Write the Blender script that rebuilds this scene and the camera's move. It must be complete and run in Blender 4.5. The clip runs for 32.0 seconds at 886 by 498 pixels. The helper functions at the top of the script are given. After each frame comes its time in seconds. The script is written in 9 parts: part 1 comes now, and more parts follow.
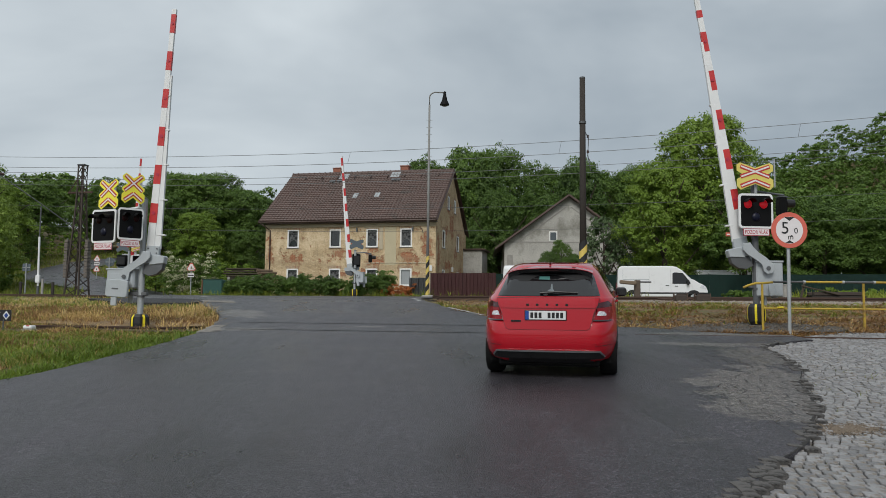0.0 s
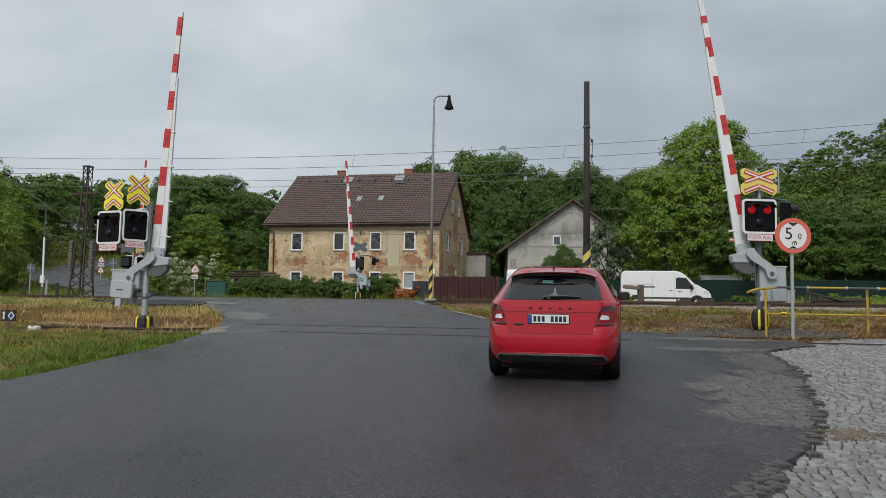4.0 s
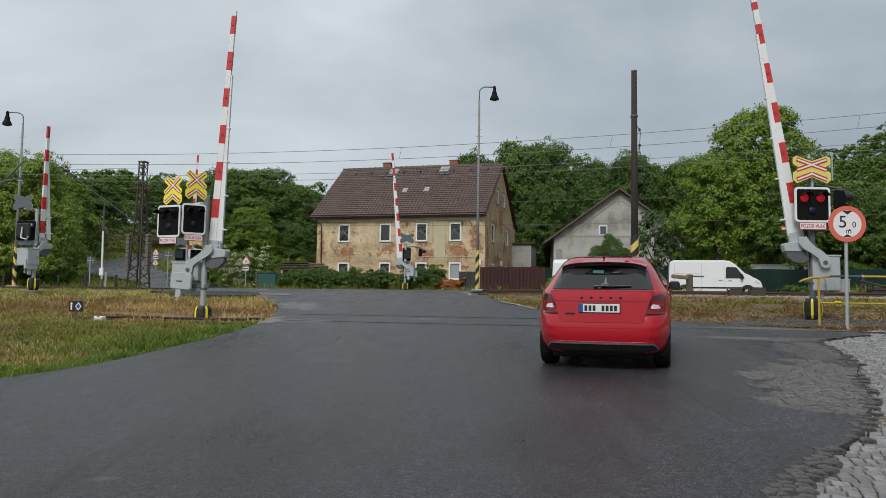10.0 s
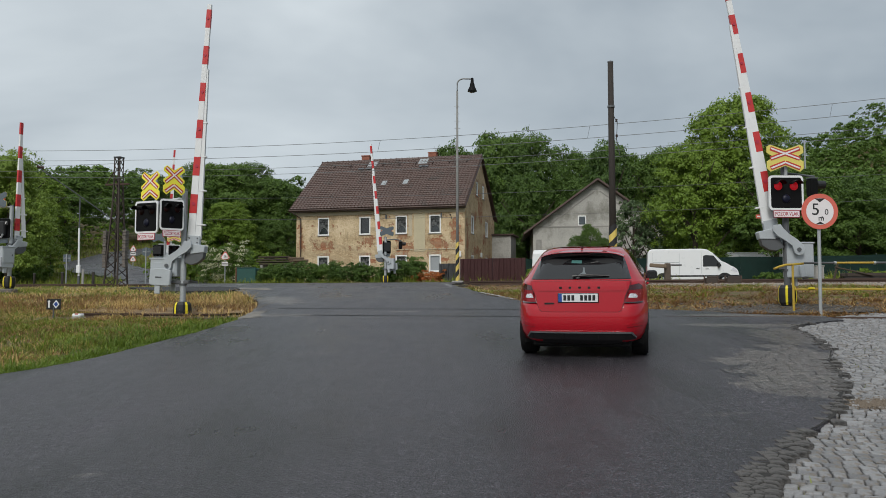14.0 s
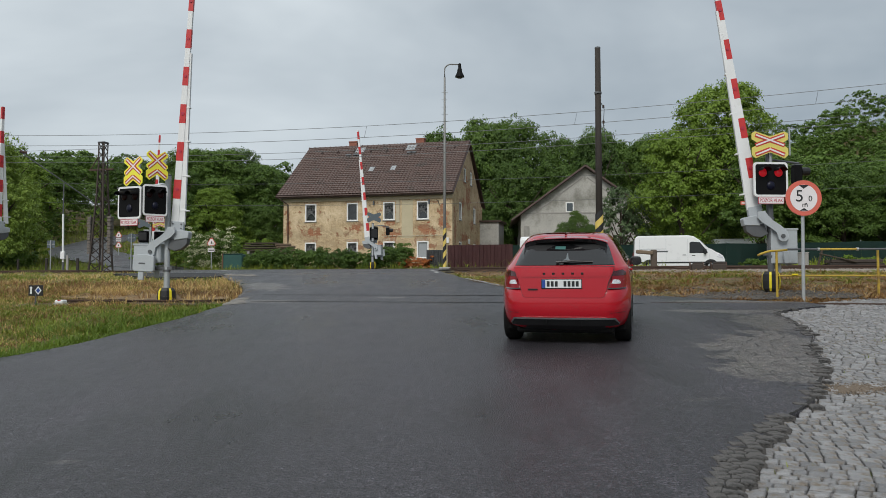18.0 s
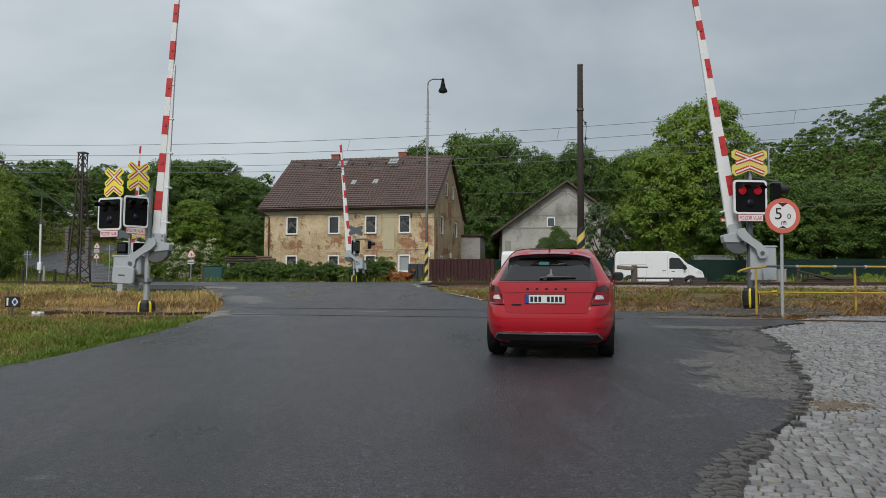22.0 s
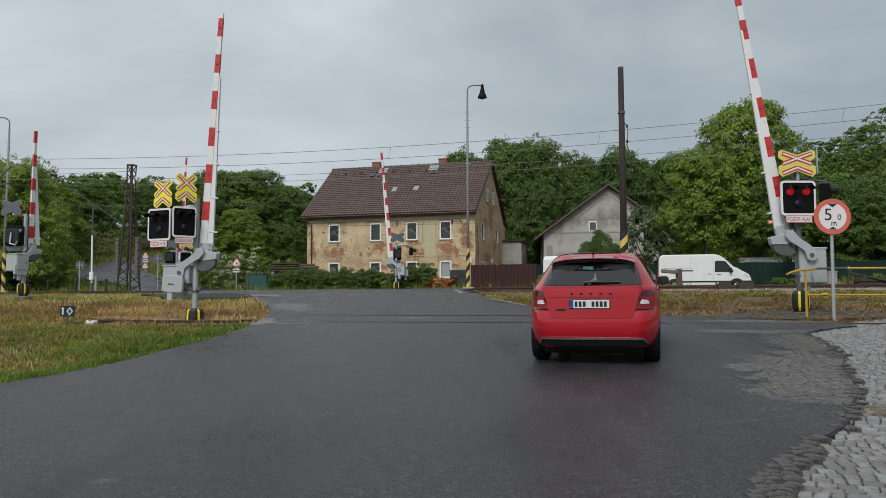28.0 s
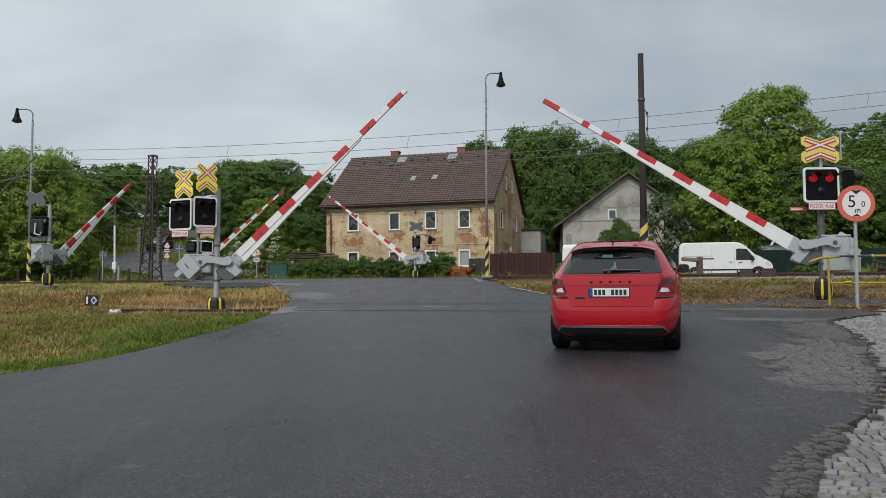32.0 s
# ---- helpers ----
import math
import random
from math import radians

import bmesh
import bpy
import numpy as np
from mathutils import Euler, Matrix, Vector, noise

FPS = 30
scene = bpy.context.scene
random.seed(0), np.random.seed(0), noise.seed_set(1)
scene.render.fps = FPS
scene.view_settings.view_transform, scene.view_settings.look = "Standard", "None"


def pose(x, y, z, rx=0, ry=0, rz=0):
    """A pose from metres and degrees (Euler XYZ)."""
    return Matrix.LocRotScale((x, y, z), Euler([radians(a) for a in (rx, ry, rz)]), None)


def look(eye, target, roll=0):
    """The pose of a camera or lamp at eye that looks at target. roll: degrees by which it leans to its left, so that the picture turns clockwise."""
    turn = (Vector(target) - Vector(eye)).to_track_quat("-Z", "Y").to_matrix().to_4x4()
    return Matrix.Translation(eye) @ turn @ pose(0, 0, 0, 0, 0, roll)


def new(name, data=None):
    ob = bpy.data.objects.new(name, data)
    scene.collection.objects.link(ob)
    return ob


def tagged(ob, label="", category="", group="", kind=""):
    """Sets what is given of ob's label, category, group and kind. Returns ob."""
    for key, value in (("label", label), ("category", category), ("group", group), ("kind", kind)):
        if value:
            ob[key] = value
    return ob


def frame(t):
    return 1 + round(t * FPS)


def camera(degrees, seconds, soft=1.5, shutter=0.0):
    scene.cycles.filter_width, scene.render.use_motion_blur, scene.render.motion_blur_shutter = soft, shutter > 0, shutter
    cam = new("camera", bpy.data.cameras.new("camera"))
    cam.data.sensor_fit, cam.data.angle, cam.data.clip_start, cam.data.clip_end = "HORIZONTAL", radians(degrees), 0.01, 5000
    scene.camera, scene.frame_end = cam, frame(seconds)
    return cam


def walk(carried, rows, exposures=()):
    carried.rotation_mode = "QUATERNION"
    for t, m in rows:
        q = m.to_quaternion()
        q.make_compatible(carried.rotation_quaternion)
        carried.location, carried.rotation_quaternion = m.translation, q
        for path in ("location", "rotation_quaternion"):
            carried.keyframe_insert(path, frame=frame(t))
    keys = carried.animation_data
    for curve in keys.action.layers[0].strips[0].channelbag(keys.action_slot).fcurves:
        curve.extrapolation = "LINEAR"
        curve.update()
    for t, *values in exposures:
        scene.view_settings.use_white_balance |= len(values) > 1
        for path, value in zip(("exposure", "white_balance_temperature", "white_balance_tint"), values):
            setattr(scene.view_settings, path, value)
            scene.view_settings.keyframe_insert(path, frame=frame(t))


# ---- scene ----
cam = camera(59.9, 32.0, 0.6)
PATH = [
    (0, (0.05, 0.131, 1.514), (0.167, 2.12, 1.683), 0.6),
    (0.5, (0.047, 0.119, 1.514), (0.167, 2.108, 1.686), 0.6),
    (1, (0.051, 0.132, 1.513), (0.17, 2.12, 1.689), 0.6),
    (1.5, (0.05, 0.145, 1.51), (0.172, 2.133, 1.69), 0.8),
    (2, (0.039, 0.125, 1.509), (0.165, 2.113, 1.693), 1.0),
    (2.5, (0.039, 0.137, 1.511), (0.165, 2.125, 1.697), 1.1),
    (3, (0.042, 0.121, 1.51), (0.167, 2.108, 1.695), 1.2),
    (3.5, (0.041, 0.108, 1.506), (0.163, 2.096, 1.687), 1.2),
    (4, (0.043, 0.098, 1.507), (0.151, 2.087, 1.685), 1.0),
    (4.5, (0.053, 0.087, 1.51), (0.145, 2.078, 1.684), 0.8),
    (6.5, (0.019, 0.047, 1.507), (0.083, 2.039, 1.675), 0.6),
    (7, (0.089, 0.013, 1.508), (0.182, 2.003, 1.678), 0.7),
    (7.5, (0.136, -0.033, 1.503), (0.244, 1.957, 1.668), 0.8),
    (8, (0.094, -0.051, 1.498), (0.206, 1.939, 1.659), 0.7),
    (8.5, (-0.009, -0.111, 1.5), (0.049, 1.882, 1.657), 0.5),
    (9, (-0.04, -0.126, 1.5), (-0.04, 1.868, 1.657), 0.5),
    (9.5, (-0.056, -0.14, 1.497), (-0.065, 1.855, 1.651), 0.6),
    (10, (-0.065, -0.142, 1.49), (-0.072, 1.852, 1.642), 0.9),
    (10.5, (-0.016, -0.193, 1.49), (-0.023, 1.801, 1.64), 0.9),
    (11, (0.007, -0.223, 1.484), (-0.002, 1.772, 1.625), 0.9),
    (11.5, (-0.038, -0.231, 1.491), (-0.054, 1.764, 1.629), 0.6),
    (12, (-0.064, -0.262, 1.489), (-0.084, 1.734, 1.623), 0.3),
    (12.5, (-0.053, -0.254, 1.481), (-0.073, 1.742, 1.614), -0.7),
    (12.7, (-0.041, -0.250, 1.487), (-0.060, 1.745, 1.625), -1.9),
    (13, (-0.022, -0.245, 1.496), (-0.014, 1.75, 1.629), -1.7),
    (13.5, (-0.041, -0.229, 1.494), (0.005, 1.766, 1.627), -0.5),
    (14, (-0.062, -0.213, 1.488), (-0.017, 1.782, 1.62), -0.0),
    (14.5, (-0.057, -0.208, 1.482), (-0.025, 1.787, 1.605), 0.2),
    (15, (-0.056, -0.221, 1.485), (-0.059, 1.776, 1.593), 0.3),
    (15.5, (-0.045, -0.232, 1.491), (-0.065, 1.765, 1.587), 0.3),
    (17.5, (-0.013, -0.195, 1.491), (-0.006, 1.803, 1.579), -0.0),
    (18, (0.004, -0.176, 1.482), (0.079, 1.82, 1.579), 0.0),
    (18.5, (-0.004, -0.173, 1.486), (0.1, 1.822, 1.589), 0.4),
    (19, (-0.004, -0.174, 1.47), (0.119, 1.82, 1.57), 0.8),
    (19.5, (-0.007, -0.187, 1.476), (0.126, 1.806, 1.571), 1.0),
    (20, (0.0, -0.187, 1.482), (0.139, 1.806, 1.577), 1.0),
    (20.5, (0.002, -0.169, 1.484), (0.15, 1.823, 1.587), 1.1),
    (21, (0.0, -0.155, 1.482), (0.167, 1.835, 1.593), 1.1),
    (21.5, (-0.017, -0.168, 1.489), (0.148, 1.821, 1.61), 0.7),
    (22, (-0.037, -0.186, 1.492), (0.087, 1.806, 1.625), 0.4),
    (22.5, (-0.025, -0.172, 1.477), (0.061, 1.822, 1.614), 0.5),
    (23, (-0.037, -0.184, 1.483), (0.022, 1.811, 1.619), 0.5),
    (23.5, (-0.044, -0.197, 1.482), (0.0, 1.798, 1.617), 0.6),
    (24, (-0.028, -0.185, 1.485), (0.005, 1.81, 1.624), 0.6),
    (24.5, (-0.03, -0.185, 1.484), (-0.002, 1.81, 1.629), 0.6),
    (25, (-0.039, -0.188, 1.486), (-0.011, 1.806, 1.636), 0.6),
    (25.5, (-0.045, -0.195, 1.485), (-0.023, 1.799, 1.637), 0.8),
    (27.5, (-0.06, -0.234, 1.491), (-0.039, 1.761, 1.637), -0.2),
    (28, (-0.072, -0.234, 1.492), (-0.054, 1.761, 1.64), -0.1),
    (28.5, (-0.081, -0.246, 1.493), (-0.075, 1.749, 1.641), -0.1),
    (29, (-0.079, -0.249, 1.488), (-0.085, 1.745, 1.635), -0.1),
    (29.5, (-0.072, -0.241, 1.489), (-0.088, 1.753, 1.633), -0.1),
    (30, (-0.073, -0.254, 1.491), (-0.095, 1.741, 1.632), -0.1),
    (30.5, (-0.072, -0.26, 1.484), (-0.104, 1.735, 1.621), -0.1),
    (31, (-0.074, -0.256, 1.49), (-0.112, 1.739, 1.621), -0.1),
    (31.5, (-0.07, -0.249, 1.488), (-0.108, 1.747, 1.611), -0.2),
    (32, (-0.075, -0.253, 1.489), (-0.106, 1.743, 1.608), -0.2),
]
walk(cam, [(t, look(e, g, r)) for t, e, g, r in PATH], [(0, 0.24), (3, 0.26), (7, 0.24), (8, 0.31), (10, 0.29), (11, 0.32), (12, 0.28), (13, 0.28), (14, 0.27), (15, 0.40), (16.5, 0.36), (18, 0.32), (19.5, 0.36), (20.5, 0.33), (22, 0.21), (23, 0.32), (25, 0.22), (29, 0.22), (30, 0.28), (32, 0.28)])

# ---------------------------------------------------------------- light
SUN_UP, SUN_TURN = radians(52), radians(200)
world = bpy.data.worlds.new("overcast_sky")
scene.world = world
world.use_nodes = True
wn, wl = world.node_tree.nodes, world.node_tree.links
wn.clear()
w_out = wn.new("ShaderNodeOutputWorld")
w_bg = wn.new("ShaderNodeBackground")
w_sky = wn.new("ShaderNodeTexSky")
w_sky.sky_type, w_sky.sun_disc = "NISHITA", False
w_sky.sun_elevation, w_sky.sun_rotation = SUN_UP, SUN_TURN
w_sky.air_density, w_sky.dust_density = 1.0, 3.0
w_dim = wn.new("ShaderNodeVectorMath")
w_dim.operation = "SCALE"
w_dim.inputs["Scale"].default_value = 0.10
w_co = wn.new("ShaderNodeTexCoord")
w_map = wn.new("ShaderNodeMapping")
w_map.inputs["Scale"].default_value = (1.0, 1.0, 2.6)
w_noise = wn.new("ShaderNodeTexNoise")
w_noise.inputs["Scale"].default_value = 1.5
w_noise.inputs["Detail"].default_value = 5.0
w_noise.inputs["Roughness"].default_value = 0.52
w_noise.inputs["Distortion"].default_value = 0.25
w_ramp = wn.new("ShaderNodeValToRGB")
w_ramp.color_ramp.elements[0].position, w_ramp.color_ramp.elements[0].color = 0.41, (0.261, 0.3075, 0.349, 1)
w_ramp.color_ramp.elements[1].position, w_ramp.color_ramp.elements[1].color = 0.84, (0.580, 0.632, 0.661, 1)
w_mix = wn.new("ShaderNodeMix")
w_mix.data_type = "RGBA"
w_mix.inputs["Factor"].default_value = 0.92
wl.new(w_co.outputs["Generated"], w_map.inputs["Vector"])
wl.new(w_map.outputs["Vector"], w_noise.inputs["Vector"])
w_dot = wn.new("ShaderNodeVectorMath")
w_dot.operation = "DOT_PRODUCT"
w_dot.inputs[1].default_value = (-0.33, -0.10, 0.45)      # the cloud is thinner overhead and towards the sun's side
w_add = wn.new("ShaderNodeMath")
wl.new(w_co.outputs["Generated"], w_dot.inputs[0])
wl.new(w_dot.outputs["Value"], w_add.inputs[0])
wl.new(w_noise.outputs["Fac"], w_add.inputs[1])
wl.new(w_add.outputs[0], w_ramp.inputs["Fac"])
wl.new(w_sky.outputs["Color"], w_dim.inputs[0])
wl.new(w_dim.outputs["Vector"], w_mix.inputs["A"])
wl.new(w_ramp.outputs["Color"], w_mix.inputs["B"])
wl.new(w_mix.outputs["Result"], w_bg.inputs["Color"])
w_bg.inputs["Strength"].default_value = 1.0
wl.new(w_bg.outputs["Background"], w_out.inputs["Surface"])

sun = new("sun", bpy.data.lights.new("sun", "SUN"))
sun.data.energy, sun.data.angle, sun.data.color = 1.5, radians(26), (1.0, 0.97, 0.92)
sun.matrix_world = look((-20, -40, 60), (0, 20, 0))

# ---------------------------------------------------------------- materials
MATS = {}


def mat(name, color, rough=0.6, metal=0.0, vary=0.12, scale=6.0, fine=60.0, bump=0.15, coat=0.0, island=0.0, objvary=0.0, spec=0.5, dirt=None, dirt_at=0.62):
    """A surface with colour that varies at two scales, fine relief and uneven gloss."""
    if name in MATS:
        return MATS[name]
    m = bpy.data.materials.new(name)
    m.use_nodes = True
    n, k = m.node_tree.nodes, m.node_tree.links
    b = n["Principled BSDF"]
    co = n.new("ShaderNodeTexCoord")
    n1, n2 = n.new("ShaderNodeTexNoise"), n.new("ShaderNodeTexNoise")
    n1.inputs["Scale"].default_value, n2.inputs["Scale"].default_value = scale, fine
    n1.inputs["Detail"].default_value, n2.inputs["Detail"].default_value = 4, 3
    for t in (n1, n2):
        k.new(co.outputs["Object"], t.inputs["Vector"])
    add = n.new("ShaderNodeMath")
    add.operation = "ADD"
    k.new(n1.outputs["Fac"], add.inputs[0])
    k.new(n2.outputs["Fac"], add.inputs[1])
    last = add
    if island or objvary:
        src = n.new("ShaderNodeNewGeometry" if island else "ShaderNodeObjectInfo")
        mul = n.new("ShaderNodeMath")
        mul.operation = "MULTIPLY_ADD"
        k.new(src.outputs["Random Per Island" if island else "Random"], mul.inputs[0])
        mul.inputs[1].default_value = island or objvary
        k.new(add.outputs[0], mul.inputs[2])
        last = mul
    rng = n.new("ShaderNodeMapRange")
    top = 2.0 + (island or objvary)
    mid, half = top / 2, 0.45 + (island or objvary) / 2
    rng.inputs["From Min"].default_value, rng.inputs["From Max"].default_value = mid - half, mid + half
    rng.inputs["To Min"].default_value, rng.inputs["To Max"].default_value = 1 - vary, 1 + vary
    k.new(last.outputs[0], rng.inputs["Value"])
    mul = n.new("ShaderNodeVectorMath")
    mul.operation = "SCALE"
    mul.inputs[0].default_value = color
    k.new(rng.outputs["Result"], mul.inputs["Scale"])
    base = mul.outputs["Vector"]
    if dirt:
        n3 = n.new("ShaderNodeTexNoise")
        n3.inputs["Scale"].default_value, n3.inputs["Detail"].default_value, n3.inputs["Roughness"].default_value = scale * 0.6, 7, 0.68
        k.new(co.outputs["Object"], n3.inputs["Vector"])
        r3 = n.new("ShaderNodeMapRange")
        r3.inputs["From Min"].default_value, r3.inputs["From Max"].default_value = dirt_at - 0.06, dirt_at + 0.08
        k.new(n3.outputs["Fac"], r3.inputs["Value"])
        mx = n.new("ShaderNodeMix")
        mx.data_type = "RGBA"
        k.new(r3.outputs["Result"], mx.inputs["Factor"])
        k.new(base, mx.inputs["A"])
        mx.inputs["B"].default_value = (*dirt, 1)
        base = mx.outputs["Result"]
    k.new(base, b.inputs["Base Color"])
    rr = n.new("ShaderNodeMapRange")
    rr.inputs["To Min"].default_value, rr.inputs["To Max"].default_value = max(0.02, rough - 0.1), min(1, rough + 0.1)
    k.new(n1.outputs["Fac"], rr.inputs["Value"])
    k.new(rr.outputs["Result"], b.inputs["Roughness"])
    b.inputs["Metallic"].default_value = metal
    b.inputs["Specular IOR Level"].default_value = spec
    b.inputs["Coat Weight"].default_value = coat
    b.inputs["Coat Roughness"].default_value = 0.06
    if bump:
        bp = n.new("ShaderNodeBump")
        bp.inputs["Strength"].default_value, bp.inputs["Distance"].default_value = bump, 0.02
        k.new(n2.outputs["Fac"], bp.inputs["Height"])
        k.new(bp.outputs["Normal"], b.inputs["Normal"])
    MATS[name] = m
    return m


def glow(name, color, strength, rough=0.3):
    m = mat(name, color, rough, vary=0.05, bump=0)
    b = m.node_tree.nodes["Principled BSDF"]
    b.inputs["Emission Color"].default_value = (*color, 1)
    b.inputs["Emission Strength"].default_value = strength
    return m


def glass(name, tint, rough=0.03, alpha=0.35):
    m = bpy.data.materials.new(name)
    m.use_nodes = True
    n, k = m.node_tree.nodes, m.node_tree.links
    out = n["Material Output"]
    b = n["Principled BSDF"]
    b.inputs["Base Color"].default_value = (*tint, 1)
    b.inputs["Roughness"].default_value = rough
    tr = n.new("ShaderNodeBsdfTransparent")
    tr.inputs["Color"].default_value = (0.55, 0.62, 0.6, 1)
    mx = n.new("ShaderNodeMixShader")
    mx.inputs["Fac"].default_value = 1 - alpha
    k.new(b.outputs["BSDF"], mx.inputs[1])
    k.new(tr.outputs["BSDF"], mx.inputs[2])
    k.new(mx.outputs["Shader"], out.inputs["Surface"])
    MATS[name] = m
    return m


def math_node(n, k, op, a, b=None, c=None):
    q = n.new("ShaderNodeMath")
    q.operation = op
    for i, v in enumerate((a, b, c)):
        if v is None:
            continue
        if isinstance(v, (int, float)):
            q.inputs[i].default_value = v
        else:
            k.new(v, q.inputs[i])
    return q.outputs[0]


def asphalt_mat(name, dark, light, rough_lo, rough_hi, streak=0.5, worn=(), pale=(0.13, 0.125, 0.118)):
    """Damp asphalt: stones in binder, drier pale streaks along the wheel tracks, patchy gloss."""
    m = bpy.data.materials.new(name)
    m.use_nodes = True
    n, k = m.node_tree.nodes, m.node_tree.links
    b = n["Principled BSDF"]
    co = n.new("ShaderNodeTexCoord")

    def noise_fac(scale, detail=4, rough=0.55, stretch=None):
        t = n.new("ShaderNodeTexNoise")
        t.inputs["Scale"].default_value, t.inputs["Detail"].default_value, t.inputs["Roughness"].default_value = scale, detail, rough
        if stretch:
            mp = n.new("ShaderNodeMapping")
            mp.inputs["Scale"].default_value = stretch
            mp.inputs["Rotation"].default_value = (0, 0, radians(-16))
            k.new(co.outputs["Object"], mp.inputs["Vector"])
            k.new(mp.outputs["Vector"], t.inputs["Vector"])
        else:
            k.new(co.outputs["Object"], t.inputs["Vector"])
        return t.outputs["Fac"]
    big = noise_fac(0.35, 5, 0.6)
    track = noise_fac(0.9, 5, 0.65, (1.15, 0.15, 1))
    grit = noise_fac(70, 3, 0.7)
    vor = n.new("ShaderNodeTexVoronoi")
    vor.inputs["Scale"].default_value = 75
    k.new(co.outputs["Object"], vor.inputs["Vector"])
    f = math_node(n, k, "MULTIPLY_ADD", track, streak, math_node(n, k, "MULTIPLY", big, 1 - streak))
    rng = n.new("ShaderNodeMapRange")
    rng.inputs["From Min"].default_value, rng.inputs["From Max"].default_value = 0.38, 0.66
    k.new(f, rng.inputs["Value"])
    mx = n.new("ShaderNodeMix")
    mx.data_type = "RGBA"
    mx.inputs["A"].default_value, mx.inputs["B"].default_value = (*dark, 1), (*light, 1)
    k.new(rng.outputs["Result"], mx.inputs["Factor"])
    base = mx.outputs["Result"]
    for wx, wy, rx, ry, turn, fade in worn:
        mp = n.new("ShaderNodeMapping")
        mp.vector_type = "TEXTURE"
        mp.inputs["Location"].default_value, mp.inputs["Rotation"].default_value, mp.inputs["Scale"].default_value = (wx, wy, 0), (0, 0, radians(turn)), (rx, ry, 1000)
        k.new(co.outputs["Object"], mp.inputs["Vector"])
        ln = n.new("ShaderNodeVectorMath")
        ln.operation = "LENGTH"
        k.new(mp.outputs["Vector"], ln.inputs[0])
        tear = noise_fac(2.6, 9, 0.72)
        edge = n.new("ShaderNodeMapRange")
        edge.inputs["From Min"].default_value, edge.inputs["From Max"].default_value = 1.0, 0.88
        edge.inputs["To Max"].default_value = fade
        k.new(math_node(n, k, "MULTIPLY_ADD", math_node(n, k, "SUBTRACT", tear, 0.5), 2.6, ln.outputs["Value"]), edge.inputs["Value"])
        m2 = n.new("ShaderNodeMix")
        m2.data_type = "RGBA"
        k.new(edge.outputs["Result"], m2.inputs["Factor"])
        k.new(base, m2.inputs["A"])
        m2.inputs["B"].default_value = (*pale, 1)
        base = m2.outputs["Result"]
    mott = math_node(n, k, "MULTIPLY_ADD", noise_fac(11, 5, 0.65), 1.3, 0.35)
    cell = n.new("ShaderNodeSeparateColor")
    k.new(vor.outputs["Color"], cell.inputs["Color"])
    stone = math_node(n, k, "POWER", cell.outputs["Red"], 6.0)
    speck = math_node(n, k, "ADD", math_node(n, k, "MULTIPLY_ADD", grit, 4.6, -1.5), math_node(n, k, "MULTIPLY", stone, 2.2))
    # single larger stones, pale or dark, worn out of the binder
    vf = n.new("ShaderNodeTexVoronoi")
    vf.inputs["Scale"].default_value = 17
    k.new(co.outputs["Object"], vf.inputs["Vector"])
    fc = n.new("ShaderNodeSeparateColor")
    k.new(vf.outputs["Color"], fc.inputs["Color"])
    dot = n.new("ShaderNodeMapRange")
    dot.inputs["From Min"].default_value, dot.inputs["From Max"].default_value = 0.20, 0.13
    k.new(vf.outputs["Distance"], dot.inputs["Value"])
    tone = math_node(n, k, "SUBTRACT", math_node(n, k, "MULTIPLY", math_node(n, k, "GREATER_THAN", fc.outputs["Red"], 0.80), 1.6), math_node(n, k, "MULTIPLY", math_node(n, k, "LESS_THAN", fc.outputs["Red"], 0.48), 0.85))
    fleck = math_node(n, k, "MULTIPLY_ADD", tone, dot.outputs["Result"], 1.0)
    sc = n.new("ShaderNodeVectorMath")
    sc.operation = "SCALE"
    k.new(base, sc.inputs[0])
    k.new(math_node(n, k, "MULTIPLY", math_node(n, k, "MULTIPLY", speck, mott), fleck), sc.inputs["Scale"])
    k.new(sc.outputs["Vector"], b.inputs["Base Color"])
    rr = n.new("ShaderNodeMapRange")
    rr.inputs["From Min"].default_value, rr.inputs["From Max"].default_value = 0.35, 0.65
    rr.inputs["To Min"].default_value, rr.inputs["To Max"].default_value = rough_lo, rough_hi
    k.new(f, rr.inputs["Value"])
    k.new(rr.outputs["Result"], b.inputs["Roughness"])
    b.inputs["Specular IOR Level"].default_value = 0.5
    bp = n.new("ShaderNodeBump")
    bp.inputs["Strength"].default_value, bp.inputs["Distance"].default_value = 0.8, 0.009
    k.new(math_node(n, k, "ADD", math_node(n, k, "ADD", vor.outputs["Distance"], grit), math_node(n, k, "MULTIPLY", fleck, 0.6)), bp.inputs["Height"])
    k.new(bp.outputs["Normal"], b.inputs["Normal"])
    MATS[name] = m
    return m


